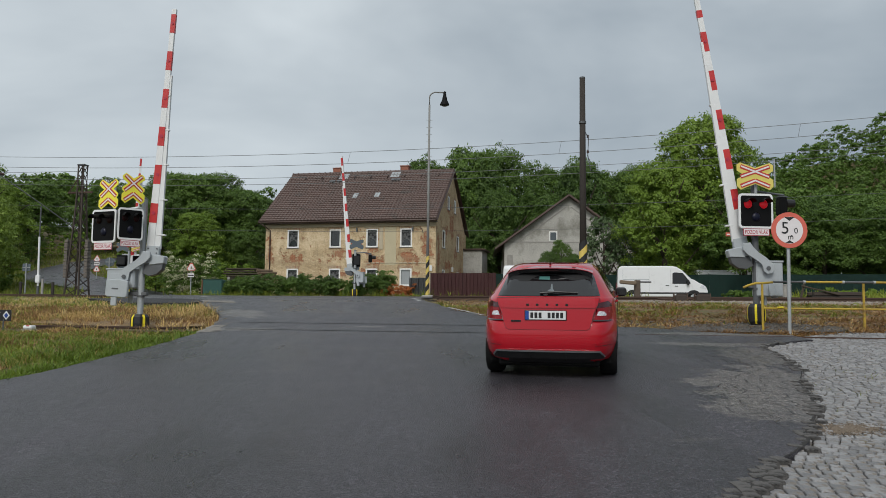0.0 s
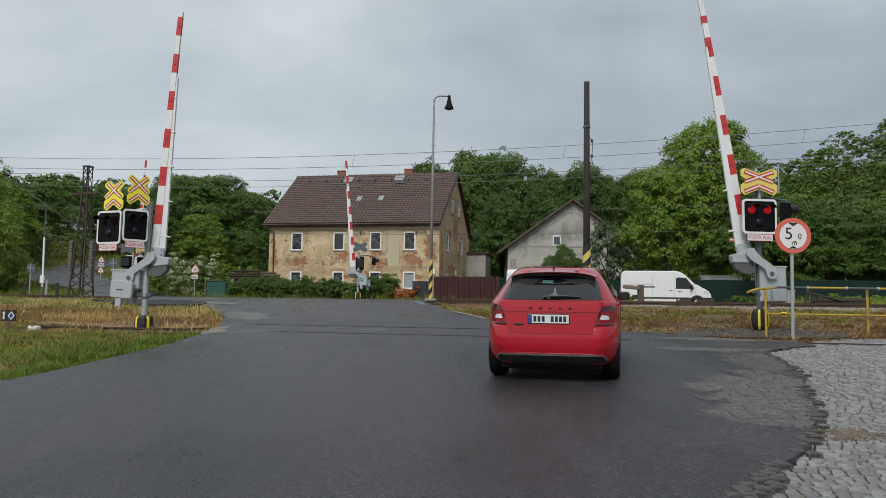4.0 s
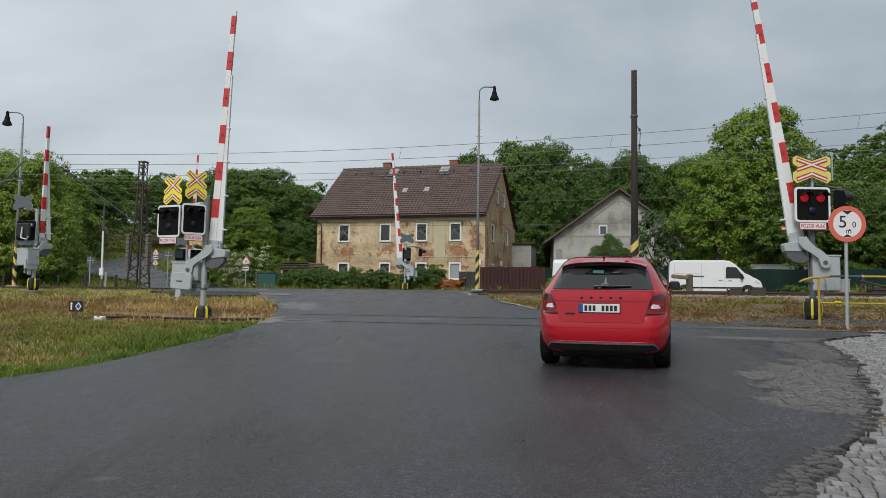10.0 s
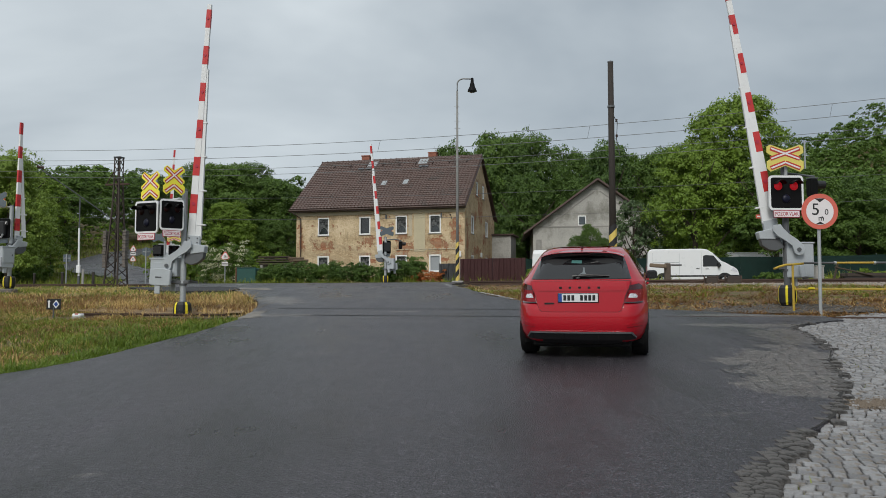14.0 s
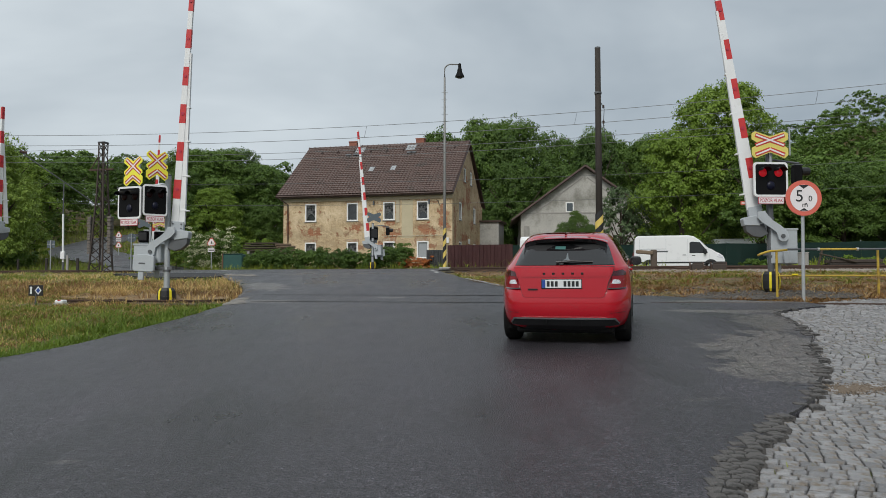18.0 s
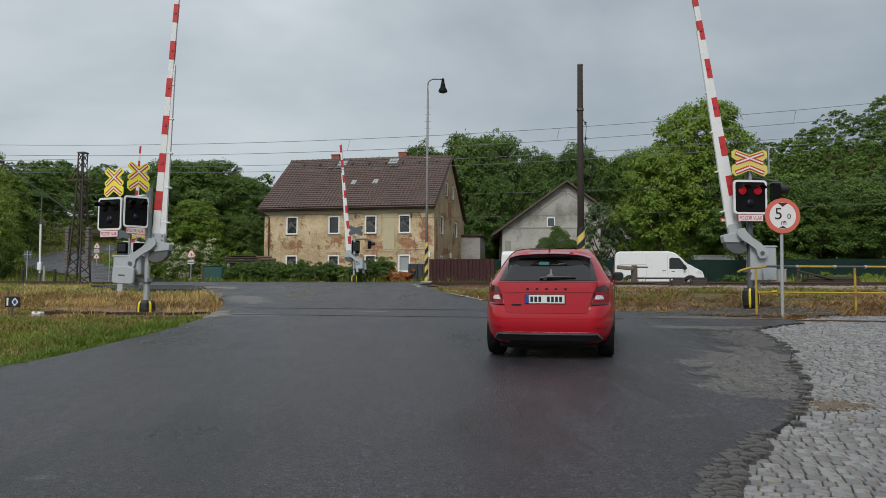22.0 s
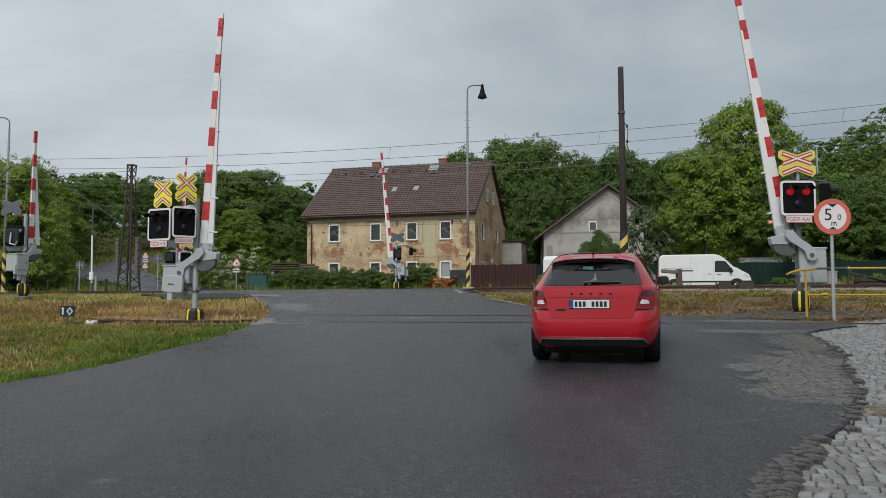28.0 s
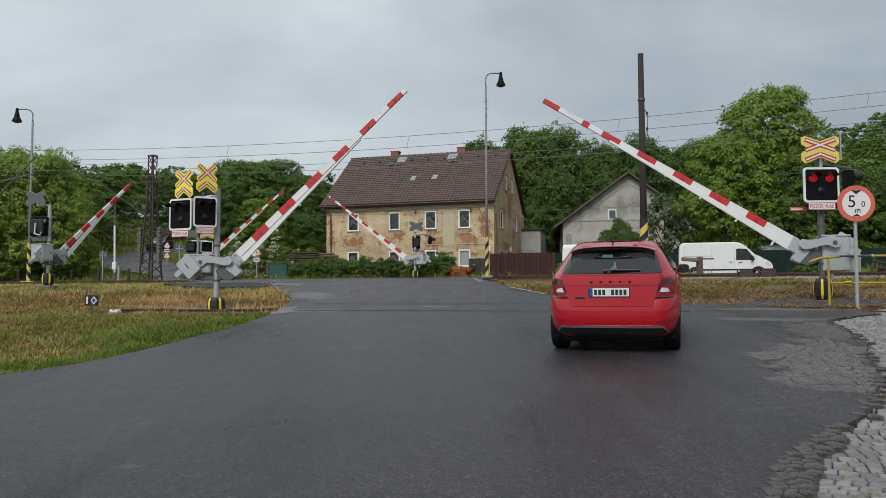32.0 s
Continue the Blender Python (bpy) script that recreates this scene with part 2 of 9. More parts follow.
def ground_mat():
    """Soil with short green and straw-coloured growth."""
    m = bpy.data.materials.new("turf")
    m.use_nodes = True
    n, k = m.node_tree.nodes, m.node_tree.links
    b = n["Principled BSDF"]
    co = n.new("ShaderNodeTexCoord")
    t1, t2 = n.new("ShaderNodeTexNoise"), n.new("ShaderNodeTexNoise")
    t1.inputs["Scale"].default_value, t1.inputs["Detail"].default_value = 0.45, 8
    t2.inputs["Scale"].default_value, t2.inputs["Detail"].default_value = 14, 5
    for t in (t1, t2):
        k.new(co.outputs["Object"], t.inputs["Vector"])
    f = math_node(n, k, "MULTIPLY_ADD", t2.outputs["Fac"], 0.5, math_node(n, k, "MULTIPLY", t1.outputs["Fac"], 0.6))
    r = n.new("ShaderNodeValToRGB")
    e = r.color_ramp.elements
    e[0].position, e[0].color = 0.38, (0.045, 0.055, 0.020, 1)
    e[1].position, e[1].color = 0.70, (0.22, 0.16, 0.085, 1)
    q = e.new(0.52)
    q.color = (0.095, 0.085, 0.040, 1)
    k.new(f, r.inputs["Fac"])
    k.new(r.outputs["Color"], b.inputs["Base Color"])
    b.inputs["Roughness"].default_value = 0.95
    b.inputs["Specular IOR Level"].default_value = 0.2
    bp = n.new("ShaderNodeBump")
    bp.inputs["Strength"].default_value, bp.inputs["Distance"].default_value = 0.6, 0.05
    k.new(t2.outputs["Fac"], bp.inputs["Height"])
    k.new(bp.outputs["Normal"], b.inputs["Normal"])
    return m


def leaf_mat(name, dark, light, patch=0.35):
    """Leaves: every leaf its own tone, with broad drifts of colour over the crown, letting some light through."""
    m = bpy.data.materials.new(name)
    m.use_nodes = True
    n, k = m.node_tree.nodes, m.node_tree.links
    b = n["Principled BSDF"]
    out = n["Material Output"]
    geo = n.new("ShaderNodeNewGeometry")
    co = n.new("ShaderNodeTexCoord")
    t = n.new("ShaderNodeTexNoise")
    t.inputs["Scale"].default_value, t.inputs["Detail"].default_value = patch, 3
    k.new(co.outputs["Object"], t.inputs["Vector"])
    oi = n.new("ShaderNodeObjectInfo")
    f = math_node(n, k, "MULTIPLY_ADD", geo.outputs["Random Per Island"], 0.45, math_node(n, k, "MULTIPLY", t.outputs["Fac"], 0.55))
    f = math_node(n, k, "MULTIPLY_ADD", oi.outputs["Random"], 0.3, math_node(n, k, "SUBTRACT", f, 0.15))
    mx = n.new("ShaderNodeMix")
    mx.data_type = "RGBA"
    mx.inputs["A"].default_value, mx.inputs["B"].default_value = (*dark, 1), (*light, 1)
    k.new(f, mx.inputs["Factor"])
    k.new(mx.outputs["Result"], b.inputs["Base Color"])
    b.inputs["Roughness"].default_value = 0.55
    b.inputs["Specular IOR Level"].default_value = 0.35
    tl = n.new("ShaderNodeBsdfTranslucent")
    k.new(mx.outputs["Result"], tl.inputs["Color"])
    ms = n.new("ShaderNodeMixShader")
    ms.inputs["Fac"].default_value = 0.28
    k.new(b.outputs["BSDF"], ms.inputs[1])
    k.new(tl.outputs["BSDF"], ms.inputs[2])
    k.new(ms.outputs["Shader"], out.inputs["Surface"])
    MATS[name] = m
    return m


def wall_mat(name, plaster, bare=0.57, wash=0.50, spots=()):
    """Old lime plaster, stained and scraped thin over limewashed bricks, and fallen away in places down to the red ones."""
    m = bpy.data.materials.new(name)
    m.use_nodes = True
    n, k = m.node_tree.nodes, m.node_tree.links
    b = n["Principled BSDF"]
    co = n.new("ShaderNodeTexCoord")
    sep = n.new("ShaderNodeSeparateXYZ")
    k.new(co.outputs["Object"], sep.inputs["Vector"])
    cmb = n.new("ShaderNodeCombineXYZ")
    k.new(math_node(n, k, "ADD", sep.outputs["X"], sep.outputs["Y"]), cmb.inputs["X"])
    k.new(sep.outputs["Z"], cmb.inputs["Y"])

    def bricks(one, two, mortar):
        br = n.new("ShaderNodeTexBrick")
        br.inputs["Scale"].default_value = 1.0
        br.inputs["Brick Width"].default_value, br.inputs["Row Height"].default_value, br.inputs["Mortar Size"].default_value = 0.30, 0.090, 0.014
        br.inputs["Color1"].default_value, br.inputs["Color2"].default_value, br.inputs["Mortar"].default_value = (*one, 1), (*two, 1), (*mortar, 1)
        k.new(cmb.outputs["Vector"], br.inputs["Vector"])
        return br

    def noise_fac(scale, detail, rough):
        t = n.new("ShaderNodeTexNoise")
        t.inputs["Scale"].default_value, t.inputs["Detail"].default_value, t.inputs["Roughness"].default_value = scale, detail, rough
        k.new(co.outputs["Object"], t.inputs["Vector"])
        return t.outputs["Fac"]

    def step(value, at, soft=0.018):
        r = n.new("ShaderNodeMapRange")
        r.inputs["From Min"].default_value, r.inputs["From Max"].default_value = at, at + soft
        k.new(value, r.inputs["Value"])
        return r.outputs["Result"]

    def blend(f, a, c):
        q = n.new("ShaderNodeMix")
        q.data_type = "RGBA"
        k.new(f, q.inputs["Factor"])
        k.new(a, q.inputs["A"])
        k.new(c, q.inputs["B"])
        return q.outputs["Result"]
    red = bricks((0.30, 0.072, 0.030), (0.44, 0.185, 0.092), (0.36, 0.26, 0.17))
    lime = bricks((0.70, 0.57, 0.37), (0.50, 0.36, 0.215), (0.33, 0.255, 0.165))
    stain, fall, thin, grain = noise_fac(0.55, 6, 0.65), noise_fac(1.7, 12, 0.78), noise_fac(0.8, 8, 0.70), noise_fac(7, 7, 0.72)
    r = n.new("ShaderNodeValToRGB")
    e = r.color_ramp.elements
    lo, mid, hi = plaster
    e[0].position, e[0].color = 0.30, (*lo, 1)
    e[1].position, e[1].color = 0.72, (*hi, 1)
    e.new(0.5).color = (*mid, 1)
    k.new(math_node(n, k, "MULTIPLY_ADD", grain, 0.75, math_node(n, k, "MULTIPLY_ADD", stain, 0.9, -0.33)), r.inputs["Fac"])
    up = n.new("ShaderNodeMapRange")
    up.inputs["From Min"].default_value, up.inputs["From Max"].default_value = 1.5, 4.5
    up.inputs["To Min"].default_value, up.inputs["To Max"].default_value = 0.12, -0.02
    k.new(sep.outputs["Z"], up.inputs["Value"])
    worn = step(math_node(n, k, "ADD", thin, up.outputs["Result"]), wash, 0.03)
    # where the plaster has come away under and beside the windows
    lost = None
    for px, pz, rx, rz in spots:
        mp = n.new("ShaderNodeMapping")
        mp.vector_type = "TEXTURE"
        mp.inputs["Location"].default_value, mp.inputs["Scale"].default_value = (px, 0, pz), (rx, 1000, rz)
        k.new(co.outputs["Object"], mp.inputs["Vector"])
        ln = n.new("ShaderNodeVectorMath")
        ln.operation = "LENGTH"
        k.new(mp.outputs["Vector"], ln.inputs[0])
        near = math_node(n, k, "MAXIMUM", math_node(n, k, "SUBTRACT", 1.0, ln.outputs["Value"]), 0.0)
        lost = near if lost is None else math_node(n, k, "MAXIMUM", lost, near)
    gone = step(math_node(n, k, "MULTIPLY_ADD", lost, 0.17, fall), bare, 0.03)
    skin_c = blend(math_node(n, k, "MULTIPLY", worn, math_node(n, k, "MULTIPLY_ADD", grain, 1.5, -0.10)), r.outputs["Color"], lime.outputs["Color"])
    k.new(blend(math_node(n, k, "MULTIPLY", gone, 0.92), skin_c, red.outputs["Color"]), b.inputs["Base Color"])
    b.inputs["Roughness"].default_value = 0.92
    b.inputs["Specular IOR Level"].default_value = 0.3
    bp = n.new("ShaderNodeBump")
    bp.inputs["Strength"].default_value, bp.inputs["Distance"].default_value = 0.8, 0.03
    edge = math_node(n, k, "MULTIPLY_ADD", gone, -1.0, math_node(n, k, "MULTIPLY", worn, -0.5))
    k.new(math_node(n, k, "ADD", grain, math_node(n, k, "SUBTRACT", edge, math_node(n, k, "MULTIPLY", lime.outputs["Fac"], 0.4))), bp.inputs["Height"])
    k.new(bp.outputs["Normal"], b.inputs["Normal"])
    return m


M_TURF = ground_mat()
WORN = [(4.35, 8.9, 0.85, 1.65, -20, 0.8), (3.75, 7.75, 0.55, 0.8, -20, 0.7), (5.45, 11.5, 0.5, 1.2, -12, 0.6), (5.6, 12.9, 1.3, 0.25, -16, 0.7), (6.3, 14.45, 1.5, 0.30, -16, 0.7), (-4.05, 20.9, 0.55, 1.5, 20, 0.8), (-3.2, 16.7, 0.8, 0.3, -16, 0.8), (-0.5, 16.85, 0.4, 0.13, -16, 0.8), (-7.6, 27.8, 2.2, 0.6, -16, 0.6), (-1.75, 10.75, 0.45, 0.035, 15, 0.45), (-2.3, 5.06, 0.14, 0.05, 10, 0.4), (2.5, 6.42, 0.20, 0.06, 8, 0.22)]
M_ASPH = asphalt_mat("damp_asphalt", (0.0150, 0.0138, 0.0166), (0.048, 0.0442, 0.0515), 0.20, 0.52, 0.5, WORN, (0.122, 0.111, 0.102))
M_ASPH_EDGE = mat("crumbled_asphalt", (0.120, 0.112, 0.106), 0.75, vary=0.5, scale=9, fine=75, bump=1.2, island=0.5, dirt=(0.030, 0.029, 0.027), dirt_at=0.56)
M_BED = mat("joint_soil", (0.030, 0.027, 0.020), 0.95, vary=0.35, scale=2.2, fine=60, bump=0.5, dirt=(0.040, 0.052, 0.018), dirt_at=0.64)
M_COBBLE = mat("granite_sett", (0.248, 0.246, 0.250), 0.42, vary=0.55, scale=21, fine=110, bump=0.8, objvary=0.95, dirt=(0.17, 0.14, 0.105), dirt_at=0.57)
M_COBBLE_ALL = mat("granite_setts", (0.248, 0.246, 0.250), 0.42, vary=0.55, scale=21, fine=110, bump=0.8, island=0.95, dirt=(0.17, 0.14, 0.105), dirt_at=0.57)
M_GRAVEL = mat("ballast", (0.27, 0.235, 0.20), 0.9, vary=0.4, scale=20, fine=90, bump=0.5, island=0.9)
M_RUST = mat("rusty_steel", (0.075, 0.046, 0.034), 0.75, 0.3, vary=0.3, scale=8, fine=90, bump=0.3)
M_GALV = mat("galvanised_steel", (0.42, 0.44, 0.45), 0.5, 0.55, vary=0.12, scale=5, fine=40, bump=0.05)
M_GREY = mat("grey_paint", (0.40, 0.43, 0.45), 0.45, vary=0.08, scale=4, fine=50, bump=0.04, dirt=(0.24, 0.25, 0.24), dirt_at=0.68)
M_DGREY = mat("dark_grey_steel", (0.11, 0.115, 0.12), 0.5, 0.3, vary=0.15, scale=6)
M_WHITE = mat("white_paint", (0.74, 0.75, 0.75), 0.4, vary=0.06, scale=3, fine=40, bump=0.03, dirt=(0.50, 0.49, 0.46), dirt_at=0.66)
M_RED = mat("red_sheeting", (0.52, 0.030, 0.030), 0.38, vary=0.1, scale=4, fine=60, bump=0.03, dirt=(0.33, 0.03, 0.03), dirt_at=0.68)
M_BLACK = mat("black_plastic", (0.012, 0.012, 0.013), 0.45, vary=0.2, scale=10, bump=0.05)
M_RUBBER = mat("tyre_rubber", (0.007, 0.007, 0.007), 0.9, spec=0.2, vary=0.2, scale=12, fine=120, bump=0.2)
M_WIRE = mat("dull_copper_wire", (0.17, 0.18, 0.18), 0.5, 0.3, vary=0.1)
M_YELLOW = mat("yellow_sheeting", (0.80, 0.66, 0.02), 0.4, vary=0.05, scale=4, bump=0.02)
M_CROSSBG = mat("yellow_reflective", (0.85, 0.78, 0.06), 0.4, vary=0.05, scale=5, bump=0.02)
M_YRAIL = mat("chipped_yellow_paint", (0.44, 0.30, 0.035), 0.55, vary=0.2, scale=7, fine=70, bump=0.2, dirt=(0.16, 0.09, 0.04), dirt_at=0.60)
M_SIGNBACK = mat("sign_back", (0.11, 0.135, 0.155), 0.5, 0.2, vary=0.15)
M_BRICKRED = mat("chimney_brick", (0.27, 0.105, 0.07), 0.9, vary=0.3, scale=8, fine=50, bump=0.5)
M_TILE = mat("brown_roof_tile", (0.092, 0.057, 0.048), 0.47, vary=0.32, scale=1.2, fine=30, bump=0.12, dirt=(0.055, 0.045, 0.040), dirt_at=0.60)
M_WOODDARK = mat("tarred_wood", (0.030, 0.024, 0.020), 0.8, vary=0.3, scale=5, fine=60, bump=0.4)
M_BROWNSTEEL = mat("brown_gutter", (0.06, 0.035, 0.028), 0.45, 0.2, vary=0.15)
M_WINWHITE = mat("white_window_frame", (0.80, 0.80, 0.78), 0.4, vary=0.05)
M_PANE = mat("dark_pane", (0.020, 0.024, 0.026), 0.06, vary=0.4, scale=2, bump=0.0, spec=0.8)
M_SLATEPANE = mat("grey_blue_pane", (0.06, 0.075, 0.085), 0.08, vary=0.3, scale=2, bump=0.0, spec=0.8)
M_SKYPANE = mat("roof_pane", (0.28, 0.30, 0.31), 0.03, vary=0.1, bump=0.0, spec=1.0)
M_CURTAIN = mat("lace_curtain", (0.24, 0.25, 0.25), 0.9, vary=0.6, scale=5, fine=26, dirt=(0.025, 0.028, 0.03), dirt_at=0.50)
M_WALL = wall_mat("peeling_plaster", ((0.36, 0.255, 0.145), (0.60, 0.465, 0.290), (0.79, 0.655, 0.460)), 0.565, 0.53, ((2.4, 3.5, 1.3, 0.8), (6.3, 3.75, 1.0, 0.6), (9.35, 4.2, 0.6, 1.6), (9.6, 3.1, 1.1, 0.8), (12.4, 3.4, 1.3, 0.9), (13.9, 4.3, 0.9, 1.5), (12.2, 4.9, 0.5, 0.9), (0.4, 3.8, 0.5, 1.6), (6.6, 2.1, 0.9, 0.3), (13.0, 2.1, 0.9, 0.3), (8.6, 2.2, 0.6, 0.5)))
M_GABLE = wall_mat("gable_plaster", ((0.32, 0.24, 0.145), (0.52, 0.395, 0.245), (0.69, 0.555, 0.365)), 0.55, 0.57, ((2.0, 1.9, 1.6, 0.6), (6.0, 2.2, 2.2, 0.6), (0.5, 3.6, 0.7, 2.4), (4.2, 3.0, 1.6, 0.6), (7.3, 4.2, 0.8, 0.8), (3.4, 5.9, 1.0, 0.7), (5.6, 6.6, 1.4, 1.5), (4.4, 8.0, 1.2, 1.0), (9.6, 2.4, 1.6, 0.8)))
M_RENDER = mat("grey_cement_render", (0.41, 0.40, 0.37), 0.92, vary=0.3, scale=0.7, fine=9, bump=0.3, dirt=(0.22, 0.215, 0.185), dirt_at=0.56)
M_FENCE = mat("maroon_sheet", (0.105, 0.040, 0.040), 0.5, vary=0.12, scale=2, bump=0.05)
M_NET = mat("dark_green_netting", (0.012, 0.045, 0.036), 0.8, vary=0.18, scale=1.5, fine=25, bump=0.2)
M_BARK = mat("bark", (0.065, 0.050, 0.036), 0.95, vary=0.35, scale=5, fine=40, bump=0.7)
M_CONC = mat("concrete", (0.30, 0.29, 0.27), 0.9, vary=0.2, scale=5, fine=50, bump=0.3)
M_LEAF = leaf_mat("leaves_mid", (0.040, 0.085, 0.014), (0.150, 0.245, 0.040))
M_LEAF_LIGHT = leaf_mat("leaves_light", (0.075, 0.140, 0.014), (0.240, 0.350, 0.045))
M_LEAF_FRESH = leaf_mat("leaves_fresh", (0.110, 0.190, 0.026), (0.370, 0.480, 0.090))
M_LEAF_DARK = leaf_mat("leaves_dark", (0.036, 0.078, 0.016), (0.130, 0.215, 0.040))
M_LEAF_GREY = leaf_mat("leaves_greyish", (0.024, 0.052, 0.020), (0.17, 0.245, 0.105))
M_BLOSSOM = leaf_mat("white_blossom", (0.38, 0.40, 0.22), (0.84, 0.82, 0.58))
M_ORANGE = leaf_mat("orange_leaves", (0.26, 0.065, 0.018), (0.62, 0.23, 0.07))
M_GRASS = leaf_mat("grass_blades", (0.055, 0.098, 0.010), (0.345, 0.390, 0.055), 0.8)
M_LAWN = leaf_mat("lawn_blades", (0.032, 0.074, 0.008), (0.210, 0.300, 0.036), 0.8)
M_STRAW = leaf_mat("straw_blades", (0.30, 0.185, 0.060), (0.90, 0.66, 0.29), 0.8)
M_DEAD = leaf_mat("withered_stalks", (0.090, 0.044, 0.017), (0.44, 0.255, 0.105), 0.8)
M_CARRED = mat("red_car_paint", (0.40, 0.003, 0.013), 0.5, 0.0, vary=0.03, scale=2, fine=200, bump=0.0, coat=1.0, spec=0.12)
M_CARWHITE = mat("white_van_paint", (0.76, 0.77, 0.78), 0.3, vary=0.03, scale=2, bump=0.0, coat=0.6)
M_CARBLACK = mat("black_gloss", (0.008, 0.008, 0.009), 0.12, vary=0.1, scale=4, bump=0.0, coat=0.6)
M_CHROME = mat("satin_silver", (0.45, 0.46, 0.47), 0.3, 0.9, vary=0.05, bump=0.0)
M_LAMPRED = mat("red_lamp_glass", (0.25, 0.003, 0.010), 0.25, vary=0.15, scale=20, bump=0.0, coat=0.35, spec=0.3)
M_LAMPWHITE = mat("clear_lamp_glass", (0.66, 0.66, 0.70), 0.1, vary=0.5, scale=30, bump=0.0, coat=1.0)
M_PLATE = mat("plate_white", (0.72, 0.73, 0.73), 0.35, vary=0.03, bump=0.0)
M_BLUE = mat("blue_sheeting", (0.02, 0.07, 0.30), 0.4, vary=0.05, bump=0.0)
M_INK = mat("black_ink", (0.015, 0.015, 0.016), 0.5, vary=0.1, bump=0.0)
M_BOARD = mat("matt_black_board", (0.004, 0.004, 0.0045), 0.6, vary=0.2, bump=0.0, spec=0.15)
M_BANK = mat("weedy_soil", (0.16, 0.092, 0.052), 0.95, vary=0.5, scale=2.6, fine=40, bump=0.9, dirt=(0.10, 0.105, 0.035), dirt_at=0.53)
M_POLE = mat("weathered_pole", (0.235, 0.235, 0.225), 0.65, 0.2, vary=0.2, scale=4, fine=50, bump=0.1)
M_TARP = mat("teal_green_net", (0.022, 0.080, 0.068), 0.75, vary=0.25, scale=2, fine=30, bump=0.3)
M_SOIL = mat("dark_bare_soil", (0.095, 0.074, 0.050), 0.95, vary=0.5, scale=4, fine=50, bump=0.9, dirt=(0.16, 0.14, 0.12), dirt_at=0.66)
M_CROSSPALE = mat("faded_yellow_reflective", (0.70, 0.60, 0.14), 0.4, vary=0.08, scale=5, bump=0.02)
M_YPALE = mat("pale_yellow_paint", (0.66, 0.50, 0.12), 0.6, vary=0.2, scale=7, fine=70, bump=0.2, dirt=(0.30, 0.22, 0.09), dirt_at=0.62)
M_CROSSRED = mat("red_cross_sheeting", (0.50, 0.045, 0.035), 0.4, vary=0.05, bump=0.0)
M_LITTER = mat("dry_litter", (0.25, 0.165, 0.080), 0.95, vary=0.45, scale=3.5, fine=45, bump=0.9, dirt=(0.12, 0.085, 0.045), dirt_at=0.56)
M_SIGNRED = mat("faded_red_sheeting", (0.62, 0.13, 0.09), 0.4, vary=0.05, bump=0.0)
M_REDINK = mat("red_ink", (0.42, 0.02, 0.05), 0.45, vary=0.05, bump=0.0)
M_PINKWHITE = mat("off_white_sheeting", (0.74, 0.70, 0.70), 0.4, vary=0.05, bump=0.0)
M_REDON = glow("lit_red_lens", (0.50, 0.008, 0.016), 0.32)
M_REDOFF = mat("dark_red_lens", (0.016, 0.002, 0.003), 0.4, vary=0.1, bump=0.0, spec=0.2)
M_BLUELENS = mat("dark_blue_lens", (0.004, 0.005, 0.018), 0.35, vary=0.1, bump=0.0, spec=0.3)
M_WEIGHT = mat("weathered_weights", (0.15, 0.132, 0.115), 0.9, vary=0.2, scale=6, fine=50, bump=0.3)
M_MAST = mat("dark_rusty_mast", (0.062, 0.048, 0.040), 0.8, 0.2, vary=0.3, scale=6, fine=60, bump=0.2)
M_CORNICE = mat("beige_cornice", (0.47, 0.41, 0.30), 0.92, vary=0.18, scale=1.5, fine=20, bump=0.2)
M_TEAL = mat("teal_card", (0.045, 0.15, 0.14), 0.6, vary=0.1)
M_DIM = mat("painted_cabin_light", (0.13, 0.15, 0.16), 0.7, vary=0.2, scale=8)
M_CABINSHADE = mat("dark_cabin_shade", (0.006, 0.006, 0.007), 0.7, vary=0.1)

# ---------------------------------------------------------------- mesh helpers


def part(name, bm, material, parent=None, label="", at=None, smooth=False):
    me = bpy.data.meshes.new(name)
    bmesh.ops.recalc_face_normals(bm, faces=bm.faces)
    if smooth:
        for f in bm.faces:
            f.smooth = True
    bm.to_mesh(me)
    bm.free()
    me.materials.append(material)
    ob = new(name, me)
    if parent:
        ob.parent = parent
    if at is not None:
        ob.matrix_basis = at
    if label:
        ob["label"] = label
    return ob


def thing(name, m, label, category, group="", kind=""):
    ob = new(name)
    ob.matrix_basis = m
    return tagged(ob, label, category, group, kind)


def box(bm, size, at=(0, 0, 0), turn=None, bevel=0.0, seg=1):
    m = Matrix.Translation(at) @ (turn.to_4x4() if turn else Matrix())
    r = bmesh.ops.create_cube(bm, size=1, matrix=m @ Matrix.Diagonal((*size, 1)))
    if bevel:
        es = list({e for v in r["verts"] for e in v.link_edges})
        bmesh.ops.bevel(bm, geom=es, offset=bevel, segments=seg, affect="EDGES", profile=0.5)
    return bm


def rod(bm, a, b, r0, r1=None, seg=12):
    a, b = Vector(a), Vector(b)
    d = b - a
    m = Matrix.Translation((a + b) / 2) @ d.to_track_quat("Z", "Y").to_matrix().to_4x4()
    bmesh.ops.create_cone(bm, cap_ends=True, segments=seg, radius1=r0, radius2=r0 if r1 is None else r1, depth=d.length, matrix=m)
    return bm


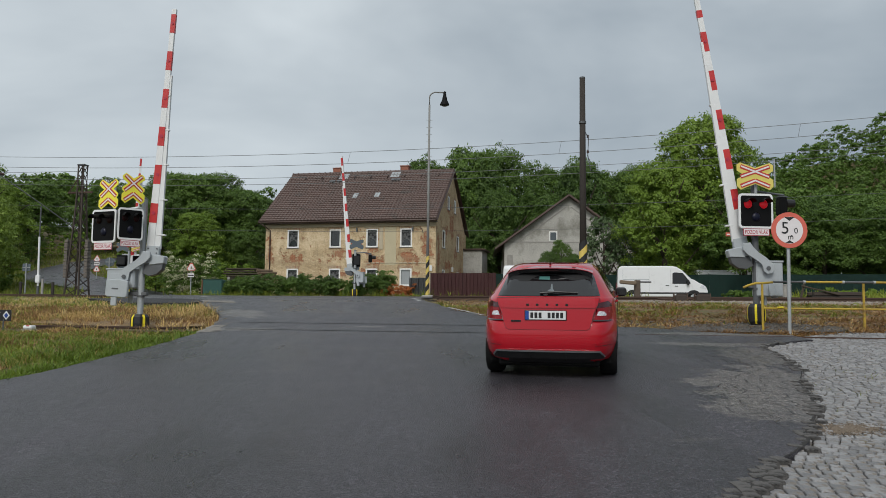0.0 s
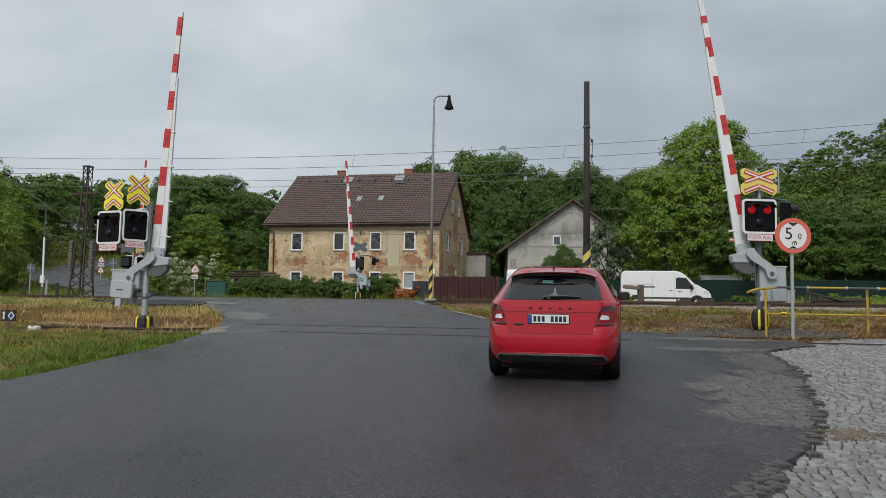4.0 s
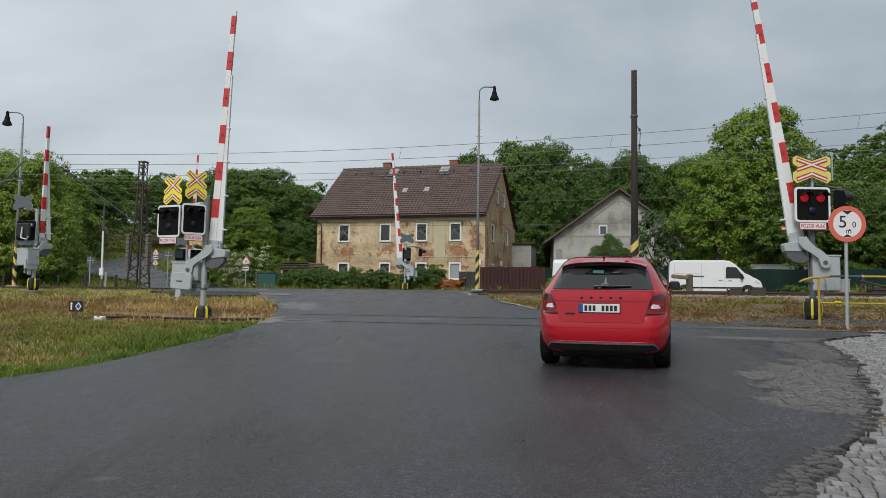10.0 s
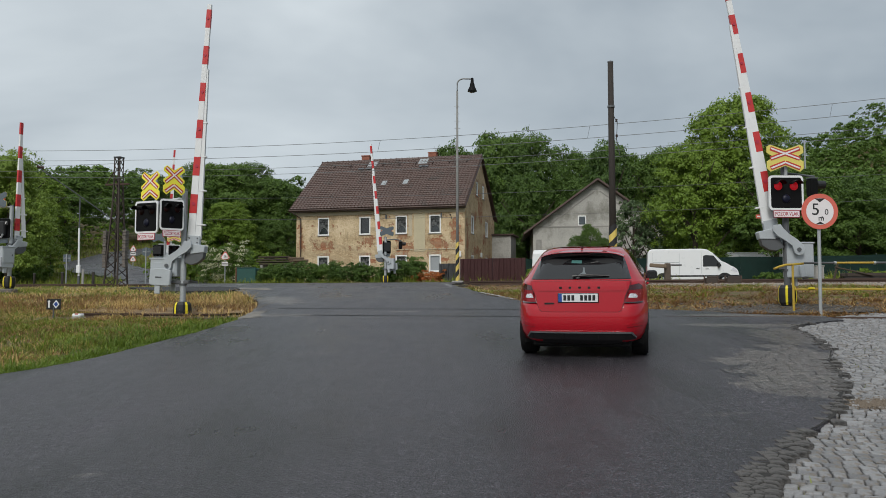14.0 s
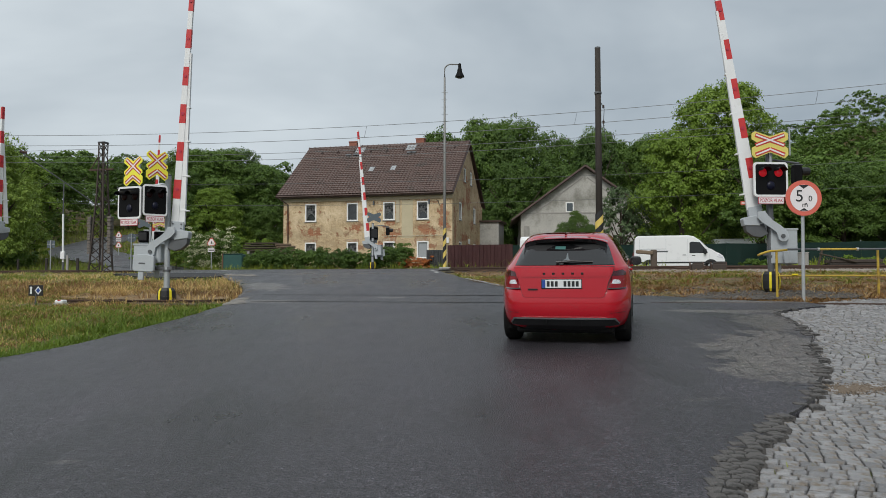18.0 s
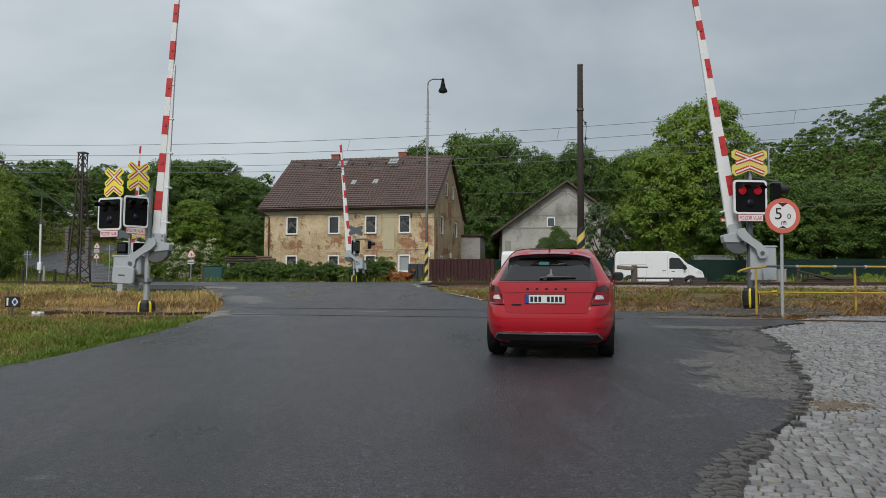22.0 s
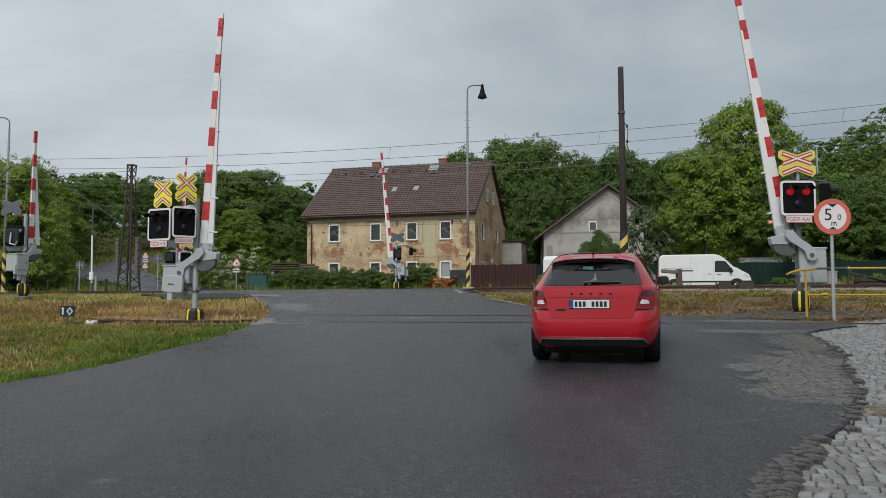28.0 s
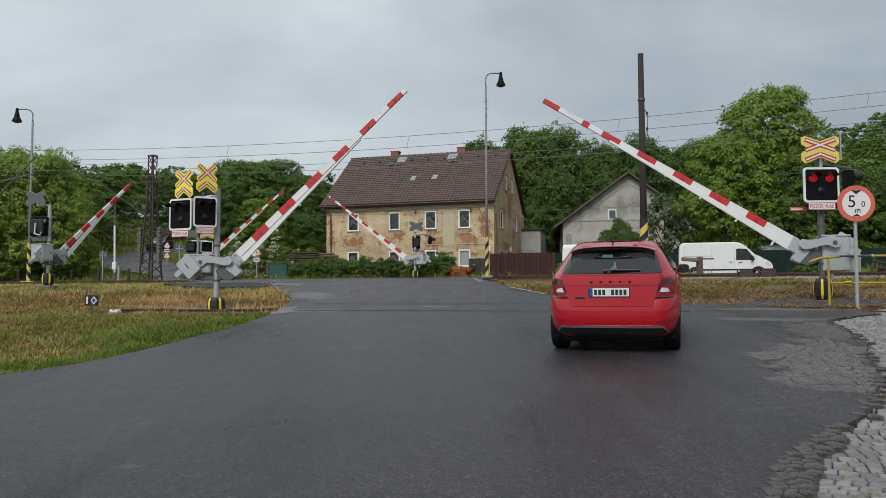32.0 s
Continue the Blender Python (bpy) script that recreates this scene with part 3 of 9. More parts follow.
def pipe(bm, pts, r, seg=10):
    """A bent tube; r is one radius or one for each point."""
    pts = [Vector(p) for p in pts]
    rs = r if isinstance(r, (list, tuple)) else [r] * len(pts)
    rings = []
    for i, p in enumerate(pts):
        d = (pts[min(i + 1, len(pts) - 1)] - pts[max(i - 1, 0)]).normalized()
        q = d.to_track_quat("Z", "Y").to_matrix()
        rings.append([bm.verts.new(p + q @ Vector((math.cos(u) * rs[i], math.sin(u) * rs[i], 0))) for u in [2 * math.pi * j / seg for j in range(seg)]])
    for a, b in zip(rings, rings[1:]):
        for j in range(seg):
            bm.faces.new((a[j], a[(j + 1) % seg], b[(j + 1) % seg], b[j]))
    bm.faces.new(rings[0][::-1])
    bm.faces.new(rings[-1])
    return bm


def prism(bm, outline, depth, m=None, bevel=0.0):
    """An outline in x and z, made depth thick along y (front face at y = 0, back at y = depth)."""
    m = m or Matrix()
    fr = [bm.verts.new(m @ Vector((x, 0, z))) for x, z in outline]
    bk = [bm.verts.new(m @ Vector((x, depth, z))) for x, z in outline]
    n = len(outline)
    fs = [bm.faces.new(fr), bm.faces.new(bk[::-1])]
    for i in range(n):
        fs.append(bm.faces.new((fr[i], bk[i], bk[(i + 1) % n], fr[(i + 1) % n])))
    if bevel:
        bmesh.ops.bevel(bm, geom=list({e for f in fs[:2] for e in f.edges}), offset=bevel, segments=1, affect="EDGES")
    return bm


def lathe(bm, profile, m=None, seg=20):
    """Turns a list of (radius, z) round the z axis."""
    m = m or Matrix()
    rings = [[bm.verts.new(m @ Vector((r * math.cos(2 * math.pi * j / seg), r * math.sin(2 * math.pi * j / seg), z))) for j in range(seg)] for r, z in profile]
    for a, b in zip(rings, rings[1:]):
        for j in range(seg):
            bm.faces.new((a[j], a[(j + 1) % seg], b[(j + 1) % seg], b[j]))
    bm.faces.new(rings[0][::-1])
    bm.faces.new(rings[-1])
    return bm


def drape(outline, height, lift=0.0, thick=0.0, step=1.0, jag=0.0, seed=1):
    """A sheet over an outline in x and y that follows height(x, y), with an edge of some thickness."""
    rnd = random.Random(seed)
    pts = []
    for (x0, y0), (x1, y1) in zip(outline, outline[1:] + outline[:1]):
        k = max(1, int(math.hypot(x1 - x0, y1 - y0) / (0.25 if jag else 4.0)))
        if math.hypot(x1 - x0, y1 - y0) > 25:
            k = 1
        for i in range(k):
            u = i / k
            j = jag if k > 1 or i else 0
            pts.append((x0 + (x1 - x0) * u + rnd.uniform(-j, j), y0 + (y1 - y0) * u + rnd.uniform(-j, j)))
    bm = bmesh.new()
    bm.faces.new([bm.verts.new((x, y, 0)) for x, y in pts])
    xs, ys = [p[0] for p in pts], [p[1] for p in pts]
    for axis, lo, hi in ((0, min(xs), max(xs)), (1, min(ys), max(ys))):
        c = math.ceil(lo / step) * step
        while c < hi:
            co, no = [0, 0, 0], [0, 0, 0]
            co[axis], no[axis] = c, 1
            bmesh.ops.bisect_plane(bm, geom=bm.verts[:] + bm.edges[:] + bm.faces[:], plane_co=co, plane_no=no)
            c += step
    bmesh.ops.triangulate(bm, faces=[f for f in bm.faces if len(f.verts) > 4])
    for v in bm.verts:
        v.co.z = height(v.co.x, v.co.y) + lift
    if thick:
        edge = [e for e in bm.edges if e.is_boundary]
        ex = bmesh.ops.extrude_edge_only(bm, edges=edge)
        for v in ex["geom"]:
            if isinstance(v, bmesh.types.BMVert):
                v.co.z -= thick
    return bm


def raw_mesh(name, verts, faces, material, parent=None, smooth=False):
    """A mesh from arrays of computed corners and faces of one size."""
    verts, faces = np.asarray(verts, dtype=np.float32), np.asarray(faces, dtype=np.int32)
    me = bpy.data.meshes.new(name)
    me.vertices.add(len(verts))
    me.vertices.foreach_set("co", verts.ravel())
    n, w = faces.shape
    me.loops.add(n * w)
    me.loops.foreach_set("vertex_index", faces.ravel())
    me.polygons.add(n)
    me.polygons.foreach_set("loop_start", np.arange(0, n * w, w, dtype=np.int32))
    me.polygons.foreach_set("loop_total", np.full(n, w, dtype=np.int32))
    me.update(calc_edges=True)
    if smooth:
        me.polygons.foreach_set("use_smooth", np.ones(n, dtype=bool))
    me.materials.append(material)
    ob = new(name, me)
    if parent:
        ob.parent = parent
    return ob


def words(name, text, size, material, parent, m, depth=0.002, wide=None):
    """Flat letters facing -y, centred at m."""
    cu = bpy.data.curves.new(name, "FONT")
    cu.body, cu.size, cu.extrude, cu.align_x, cu.align_y = text, size, depth, "CENTER", "CENTER"
    tmp = bpy.data.objects.new(name, cu)
    scene.collection.objects.link(tmp)
    dg = bpy.context.evaluated_depsgraph_get()
    me = bpy.data.meshes.new_from_object(tmp.evaluated_get(dg))
    bpy.data.objects.remove(tmp)
    me.materials.clear()
    me.materials.append(material)
    if wide:
        w = max(v.co.x for v in me.vertices) - min(v.co.x for v in me.vertices)
        for v in me.vertices:
            v.co.x *= wide / w
    me.name = name
    ob = new(name, me)
    ob.parent = parent
    ob.matrix_basis = m @ pose(0, 0, 0, 90, 0, 0)
    return ob

# ---------------------------------------------------------------- ground
SKEW = 0.287                      # the railway runs askew: lines of equal y + SKEW * x
_S = np.array([-60, -20, 0, 5, 10.6, 16.5, 19, 23.5, 27, 29, 36, 43, 50, 60, 75, 200, 600])
_Z = np.array([-1.2, -0.9, 0.0, 0.335, 0.715, 1.18, 1.40, 1.76, 1.96, 2.05, 2.26, 2.45, 2.47, 2.48, 3.1, 4.0, 6.0])
_T = np.linspace(-60, 600, 2641)
_K = np.exp(-np.linspace(-2, 2, 17) ** 2)
_P = np.convolve(np.pad(np.interp(_T, _S, _Z), 8, mode="edge"), _K / _K.sum(), "valid")
HILL_X = np.array([-400, -120, -80, -50, -32, -14, 5, 30, 60, 96, 106, 120, 400])
HILL_Z = np.array([14, 12, 11, 8, 4, 1, 5, 9, 20, 30, 36.5, 37.5, 42])


def smooth01(a, b, v):
    u = np.clip((v - a) / (b - a), 0, 1)
    return u * u * (3 - 2 * u)


def ground_all(x, y):
    z = np.interp(y + SKEW * x, _T, _P)
    z = z + 0.10 * np.maximum(0, np.minimum(y, 110) - 46) * smooth01(-12, -24, x)
    return z + np.interp(x, HILL_X, HILL_Z) * smooth01(85, 190, y)


def ground(x, y):
    return float(ground_all(np.float64(x), np.float64(y)))


def ground_sheet():
    xs = np.unique(np.concatenate([np.linspace(-2500, -120, 14), np.linspace(-120, -24, 49), np.linspace(-24, 24, 97), np.linspace(24, 120, 49), np.linspace(120, 2500, 14)]))
    ys = np.unique(np.concatenate([np.linspace(-1500, -40, 10), np.linspace(-40, 0, 41), np.linspace(0, 50, 101), np.linspace(50, 200, 76), np.linspace(200, 3500, 20)]))
    gx, gy = np.meshgrid(xs, ys)
    gz = ground_all(gx, gy)
    gz = gz + 0.03 * (np.sin(gx * 1.7 + gy * 0.6) * np.sin(gy * 1.3 - gx * 0.4)) * (np.hypot(gx, gy) < 120)
    n, w = gx.shape
    idx = np.arange(n * w).reshape(n, w)
    faces = np.stack([idx[:-1, :-1], idx[:-1, 1:], idx[1:, 1:], idx[1:, :-1]], -1).reshape(-1, 4)
    ob = raw_mesh("ground", np.stack([gx, gy, gz - 0.05], -1).reshape(-1, 3), faces, M_TURF, smooth=True)
    tagged(ob, "grassy ground with soil, rising to wooded hills", "ground", kind="structure")


ground_sheet()

# the edge between asphalt and setts, from the near end to the level crossing
SETT_EDGE = [(1.2, 2.6), (1.55, 3.6), (1.89, 4.27), (2.07, 4.56), (2.2, 4.81), (2.44, 5.13), (2.61, 5.27), (2.74, 5.62), (3.08, 5.92), (3.39, 6.26), (3.61, 6.64), (4.05, 7.32), (4.56, 8.31), (4.9, 9.19), (5.36, 9.99), (5.67, 10.95), (5.92, 11.93), (6.05, 12.5), (6.7, 13.1), (7.4, 13.4), (7.4, 14.1), (6.75, 14.4)]
ROAD = [(-14, -40), (0.4, -40), (0.8, 0.0)] + SETT_EDGE + [(6.0, 14.95), (5.3, 15.75), (4.75, 16.05), (3.6, 16.6), (2.9, 17.4), (2.25, 18.9), (1.75, 20.6), (1.42, 22.5), (1.05, 25.5), (0.9, 28.5), (1.2, 32.0), (2.1, 35.5), (5.0, 38.0), (9, 39.2), (9.0, 40.6), (3.5, 41.9), (0.1, 43.0), (-2.6, 43.6), (-6.0, 44.6), (-11.0, 46.2), (-15.5, 48.0), (-19.5, 50.5), (-18.8, 47.0), (-16.6, 41.8), (-13.6, 36.0), (-11.4, 32.0), (-8.6, 28.3), (-7.4, 27.3), (-6.5, 25.9), (-5.35, 22.9), (-4.55, 20.5), (-4.25, 19.05), (-4.05, 17.4), (-3.96, 15.95), (-4.08, 15.1), (-4.18, 13.9), (-4.47, 12.5), (-4.72, 10.9), (-5.06, 10.0), (-5.45, 9.35), (-7.0, 7.6), (-10.5, 5.6), (-16, 3.4), (-24, 1.0), (-24, -8)]
road = part("road", drape(ROAD, ground, 0.03, 0.10, 1.0, 0.02, 3), M_ASPH)
tagged(road, "dark damp asphalt road over the level crossing", "road", kind="structure")
SIDE = [(-15.2, 47.2), (-20.0, 50.6), (-25.0, 55.0), (-29.5, 62.0), (-32.2, 70.0), (-33.2, 80.0), (-31.0, 92.0), (-24.5, 104.0), (-20.5, 102.0), (-27.6, 91.0), (-29.0, 80.0), (-27.6, 71.0), (-24.4, 64.0), (-19.4, 58.0), (-14.5, 54.0), (-11.0, 49.0)]
side = part("road_2", drape(SIDE[::-1], ground, 0.045, 0.12, 1.5, 0.02, 5), M_ASPH)
tagged(side, "wet asphalt side road curving uphill", "road", kind="structure")

def cells(pts, reach):
    """Voronoi cells round scattered points, as polygons of (x, y), no wider than reach."""
    pts = np.array(pts)
    out = []
    for i, (cx, cy) in enumerate(pts):
        poly = [(cx - reach, cy - reach), (cx + reach, cy - reach), (cx + reach, cy + reach), (cx - reach, cy + reach)]
        d = np.hypot(pts[:, 0] - cx, pts[:, 1] - cy)
        for j in np.argsort(d)[1:14]:
            if d[j] > 3 * reach:
                break
            mx, my = (pts[j] + pts[i]) / 2
            nx, ny = pts[j] - pts[i]
            side = [(px - mx) * nx + (py - my) * ny for px, py in poly]
            cut = []
            for k in range(len(poly)):
                (ax, ay), (bx, by), sa, sb = poly[k], poly[(k + 1) % len(poly)], side[k], side[(k + 1) % len(poly)]
                if sa <= 0:
                    cut.append((ax, ay))
                if sa * sb < 0:
                    f = sa / (sa - sb)
                    cut.append((ax + (bx - ax) * f, ay + (by - ay) * f))
            poly = cut
            if len(poly) < 3:
                break
        if len(poly) > 2:
            out.append((cx, cy, poly))
    return out


def along_edge(step, lo, hi, rnd, shake, width=None):
    """Shaken points in a strip that follows the edge of the setts; lo and hi are offsets from it."""
    pts = []
    for (x0, y0), (x1, y1) in zip(SETT_EDGE[:18], SETT_EDGE[1:19]):
        d = math.hypot(x1 - x0, y1 - y0)
        tx, ty = (x1 - x0) / d, (y1 - y0) / d
        u = rnd.uniform(0, step)
        while u < d:
            o = lo if width is None else -width(y0 + ty * u)
            while o < hi:
                a, b = u + rnd.uniform(-shake, shake), o + rnd.uniform(-shake, shake)
                p = (x0 + tx * a + ty * b, y0 + ty * a - tx * b)
                if all((p[0] - q[0]) ** 2 + (p[1] - q[1]) ** 2 > (step * 0.55) ** 2 for q in pts[-60:]):
                    pts.append(p)
                o += step
            u += step
    return pts


def crust_width(y):
    return (0.10 if y < 5.6 else 0.045) + 0.030 * math.sin(y * 3.1)


def crumbs():
    """Broken asphalt crust along the edge of the setts: lumps with open cracks between them."""
    rnd = random.Random(11)
    bm = bmesh.new()
    # dark strip under and between the lumps; paints the shade of cracks lacking depth
    rows = []
    for (x0, y0), (x1, y1) in zip(SETT_EDGE[:18], SETT_EDGE[1:19]):
        d = math.hypot(x1 - x0, y1 - y0)
        nx, ny = (y1 - y0) / d, (x0 - x1) / d
        for i in range(int(d / 0.05)):
            u = i / int(d / 0.05)
            px, py = x0 + (x1 - x0) * u, y0 + (y1 - y0) * u
            wide = crust_width(py) * rnd.uniform(0.3, 1.0)
            rows.append([bm.verts.new((px + nx * o, py + ny * o, ground(px + nx * o, py + ny * o) + 0.0335)) for o in (0.0, -wide)])
    for (a, b), (c, d) in zip(rows, rows[1:]):
        bm.faces.new((a, c, d, b))
    ob = part("crust_bed", bm, mat("dark_crack_shade", (0.022, 0.020, 0.018), 0.95, vary=0.4, scale=8, fine=60, bump=0.5))
    tagged(ob, "dark strip painting the shade in the cracks of the asphalt crust", "grit", kind="stuff")
    pts = along_edge(0.072, 0, 0.025, rnd, 0.035, crust_width)
    for cx, cy, poly in cells(pts, 0.060):
        if rnd.random() < (0.08 if cy < 5.8 else 0.62):
            continue
        bm = bmesh.new()
        z = ground(cx, cy) + 0.037 + rnd.uniform(-0.003, 0.004)
        gx, gy = rnd.gauss(0, 0.03), 0.06 + rnd.gauss(0, 0.03)
        rings = []
        for f, dz in ((0.96, -0.04), (0.92, -0.004), (0.84, 0.0)):
            ring = [((px - cx) * f, (py - cy) * f) for px, py in poly]
            rings.append([bm.verts.new((px, py, dz + px * gx + py * gy + (rnd.uniform(-0.0015, 0.0015) if dz > -0.04 else 0))) for px, py in ring])
        n = len(poly)
        for r0, r1 in zip(rings, rings[1:]):
            for e in range(n):
                bm.faces.new((r0[e], r0[(e + 1) % n], r1[(e + 1) % n], r1[e]))
        bm.faces.new(rings[-1])
        part("asphalt_lump", bm, M_ASPH_EDGE, road, at=Matrix.Translation((cx, cy, z)))


crumbs()


def cracks():
    """Net of dark cracks in the worn asphalt near the setts."""
    rnd = random.Random(4)
    bm = bmesh.new()
    pts = [p for p in along_edge(0.19, 0, -0.06, rnd, 0.085, lambda y: 0.62 + 0.25 * math.sin(y * 1.7) + 0.1 * max(0, y - 7)) if p[1] > 7.0]
    for cx, cy, poly in cells(pts, 0.165):
        for (ax, ay), (bx, by) in zip(poly, poly[1:] + poly[:1]):
            l = math.hypot(bx - ax, by - ay)
            if l < 0.015 or rnd.random() < 0.25:
                continue
            w = rnd.uniform(0.0018, 0.0055)
            px, py = -(by - ay) / l * w, (bx - ax) / l * w
            mx, my = (ax + bx) / 2 + rnd.uniform(-0.012, 0.012), (ay + by) / 2 + rnd.uniform(-0.012, 0.012)
            lo = [bm.verts.new((x - px * k, y - py * k, ground(x, y) + 0.0345)) for x, y, k in ((ax, ay, 0.5), (mx, my, 1), (bx, by, 0.6))]
            hi = [bm.verts.new((x + px * k, y + py * k, ground(x, y) + 0.0345)) for x, y, k in ((ax, ay, 0.5), (mx, my, 1), (bx, by, 0.6))]
            for e in range(2):
                bm.faces.new((lo[e], lo[e + 1], hi[e + 1], hi[e]))
    ob = part("asphalt_crack", bm, M_INK)
    tagged(ob, "fine net of dark cracks in worn asphalt", "crack", kind="stuff")


cracks()

MARKS = [([(0.55, 31.0), (0.70, 31.0), (0.86, 25.9), (0.72, 25.9)], "worn white edge line"), ([(1.45, 22.1), (1.56, 22.1), (2.28, 19.2), (2.16, 19.2)], "worn white edge line beside the verge"), ([(-9.5, 37.2), (-9.2, 37.2), (-6.9, 30.4), (-7.1, 30.4)], "worn white edge line by the crossing")]
for i, (pts, lab) in enumerate(MARKS):
    ob = part("road_marking", drape(pts, ground, 0.0345, 0.0, 0.5, 0.02, 60 + i), mat("worn_marking", (0.42, 0.42, 0.41), 0.7, vary=0.3, scale=3, fine=40, dirt=(0.08, 0.08, 0.082), dirt_at=0.5))
    tagged(ob, lab, "road marking", kind="structure")

# setts: a yard beside the road
YARD = [(0.8, -6.0)] + [(x - 0.3, y) for x, y in SETT_EDGE[:20]] + [(7.4, 13.9), (9.0, 14.5), (14.0, 13.4), (22, 11.0), (22, -6.0)]
yard = part("pavement", drape(YARD, ground, -0.027, 0.0, 0.5), M_BED)
tagged(yard, "paved yard of grey granite setts", "pavement", kind="structure")


def edge_x(y):
    return float(np.interp(y, [p[1] for p in SETT_EDGE[:20]], [p[0] for p in SETT_EDGE[:20]]))


def setts():
    """Small granite setts in wavy courses; the nearest are pieces of their own."""
    rnd = random.Random(7)
    ca, sa = math.cos(radians(-27)), math.sin(radians(-27))

    def place(u, v):
        w = v + 0.22 * math.sin(u * 1.9) * (0.6 + 0.4 * math.sin(v * 0.7)) + 0.05 * math.sin(u * 0.8 + v * 0.9)
        q = u + 0.09 * math.sin(v * 2.6 + u * 0.5) - 0.10 * v
        return ca * q - sa * w, sa * q + ca * w
    stones = []
    v = -12.0
    while v < 22:
        h = rnd.uniform(0.095, 0.121)
        u = -12 + rnd.uniform(0, 0.2)
        while u < 22:
            w = rnd.uniform(0.076, 0.132)
            x, y = place(u + w / 2, v + h / 2)
            top = 14.55 - 0.24 * max(0, x - 9.0) - 0.5 * max(0, 8.6 - x)
            if -3.0 < y < top and x < 13.5 and (edge_x(y) if y > 2.6 else 0.8 + 0.15 * y if y > 0 else 0.8) - 0.03 < x < max(6.5, 2.2 + y * 0.80):
                stones.append((math.hypot(x - 3.4, y - 4.9), x, y, u, v, w, h))
            u += w
        v += h
    stones.sort()
    vs, fs, base = [], [], 0
    for i, (_, x, y, u, v, w, h) in enumerate(stones):
        z = ground(x, y) + rnd.uniform(-0.005, 0.005)
        gx, gy = 0.01 + rnd.gauss(0, 0.030), 0.073 + rnd.gauss(0, 0.026)
        ja, jb = [rnd.uniform(0.002, 0.006) for _ in range(4)], [rnd.uniform(0.005, 0.012) for _ in range(4)]
        co = []
        for du, dv, dz in ((0.0005, 0.001, -0.032), (0.0015, 0.004, 0.003), (0.007, 0.012, 0.010)):
            quad = [(u + ja[0] + du, v + jb[0] + dv), (u + w - ja[1] - du, v + jb[1] + dv), (u + w - ja[2] - du, v + h - jb[2] - dv), (u + ja[3] + du, v + h - jb[3] - dv)]
            for (au, av), (bu, bv) in zip(quad, quad[1:] + quad[:1]):
                for f in (0.09, 0.91):
                    px, py = place(au + (bu - au) * f, av + (bv - av) * f)
                    co.append((px - x, py - y, dz + (px - x) * gx + (py - y) * gy))
        co.append((rnd.uniform(-0.015, 0.015), rnd.uniform(-0.015, 0.015), 0.0112 + rnd.uniform(-0.001, 0.0015)))
        faces = []
        for r in (0, 8):
            faces += [(r + e, r + (e + 1) % 8, r + 8 + (e + 1) % 8, r + 8 + e) for e in range(8)]
        faces += [(16 + e, 16 + (e + 1) % 8, 24) for e in range(8)]
        if i < 300:
            me = bpy.data.meshes.new("sett")
            me.from_pydata(co, [], faces)
            me.materials.append(M_COBBLE)
            ob = new("sett", me)
            ob.parent = yard
            ob.matrix_basis = Matrix.Translation((x, y, z))
        else:
            vs += [(x + a, y + b, z + c) for a, b, c in co]
            fs += [tuple(base + e for e in f) for f in faces]
            base += 25
    me = bpy.data.meshes.new("setts")
    me.from_pydata(vs, [], fs)
    me.materials.append(M_COBBLE_ALL)
    ob = new("setts", me)
    ob.parent = yard
    tagged(ob, "uneven rows of grey granite setts", kind="stuff")
    # washed-out grit over the setts by the asphalt
    rng = np.random.default_rng(3)
    n = 1500
    gx, gy = rng.normal(4.02, 0.17, n), rng.normal(6.78, 0.10, n)
    gy = gy + (gx - 4.0) * 0.12
    r = rng.uniform(0.005, 0.013, n)
    octa = np.array([(1, 0, 0), (0, 1, 0), (-1, 0, 0), (0, -1, 0), (0, 0, 0.8), (0, 0, -0.8)])
    tri = np.array([(0, 1, 4), (1, 2, 4), (2, 3, 4), (3, 0, 4), (1, 0, 5), (2, 1, 5), (3, 2, 5), (0, 3, 5)])
    co = octa[None] * r[:, None, None] * rng.uniform(0.7, 1.3, (n, 6, 3)) + np.stack([gx, gy, ground_all(gx, gy) + 0.010], -1)[:, None]
    fs = tri[None] + (np.arange(n) * 6)[:, None, None]
    tagged(raw_mesh("grit", co.reshape(-1, 3), fs.reshape(-1, 3), mat("brown_grit", (0.15, 0.118, 0.088), 0.9, vary=0.4, scale=20, island=0.6, bump=0.2)), "brown washed-out grit lying on the setts", "grit", kind="stuff")


LITTER = [(-9.2, 20.5), (-8.2, 20.6), (-6.6, 20.9), (-5.1, 19.9), (-4.45, 18.9), (-4.3, 17.8), (-5.2, 17.9), (-6.4, 18.1), (-7.9, 18.9), (-8.8, 19.3)]
tagged(part("dry_litter", drape(LITTER, ground, 0.0, 0.0, 0.4, 0.03, 9), M_LITTER), "matted dry straw litter beside the siding", "straw", kind="stuff")

BANK = [(4.2, 16.7), (3.2, 17.6), (2.6, 19.0), (2.0, 20.8), (1.7, 22.6), (1.4, 25.2), (1.5, 27.4), (4.5, 27.0), (8.0, 24.6), (14.0, 22.8), (22.0, 20.4), (24.0, 14.0), (16.0, 13.6), (11.0, 15.0), (8.6, 15.2), (6.9, 15.3)]
tagged(part("weedy_bank", drape(BANK, ground, -0.012, 0.0, 0.5, 0.03, 12), M_BANK), "brown weedy soil bank before the tracks", "soil", kind="structure")
APRON = [(5.6, 15.55), (6.6, 15.05), (8.7, 14.75), (9.4, 15.3), (8.6, 16.5), (7.2, 16.75), (6.0, 16.3)]
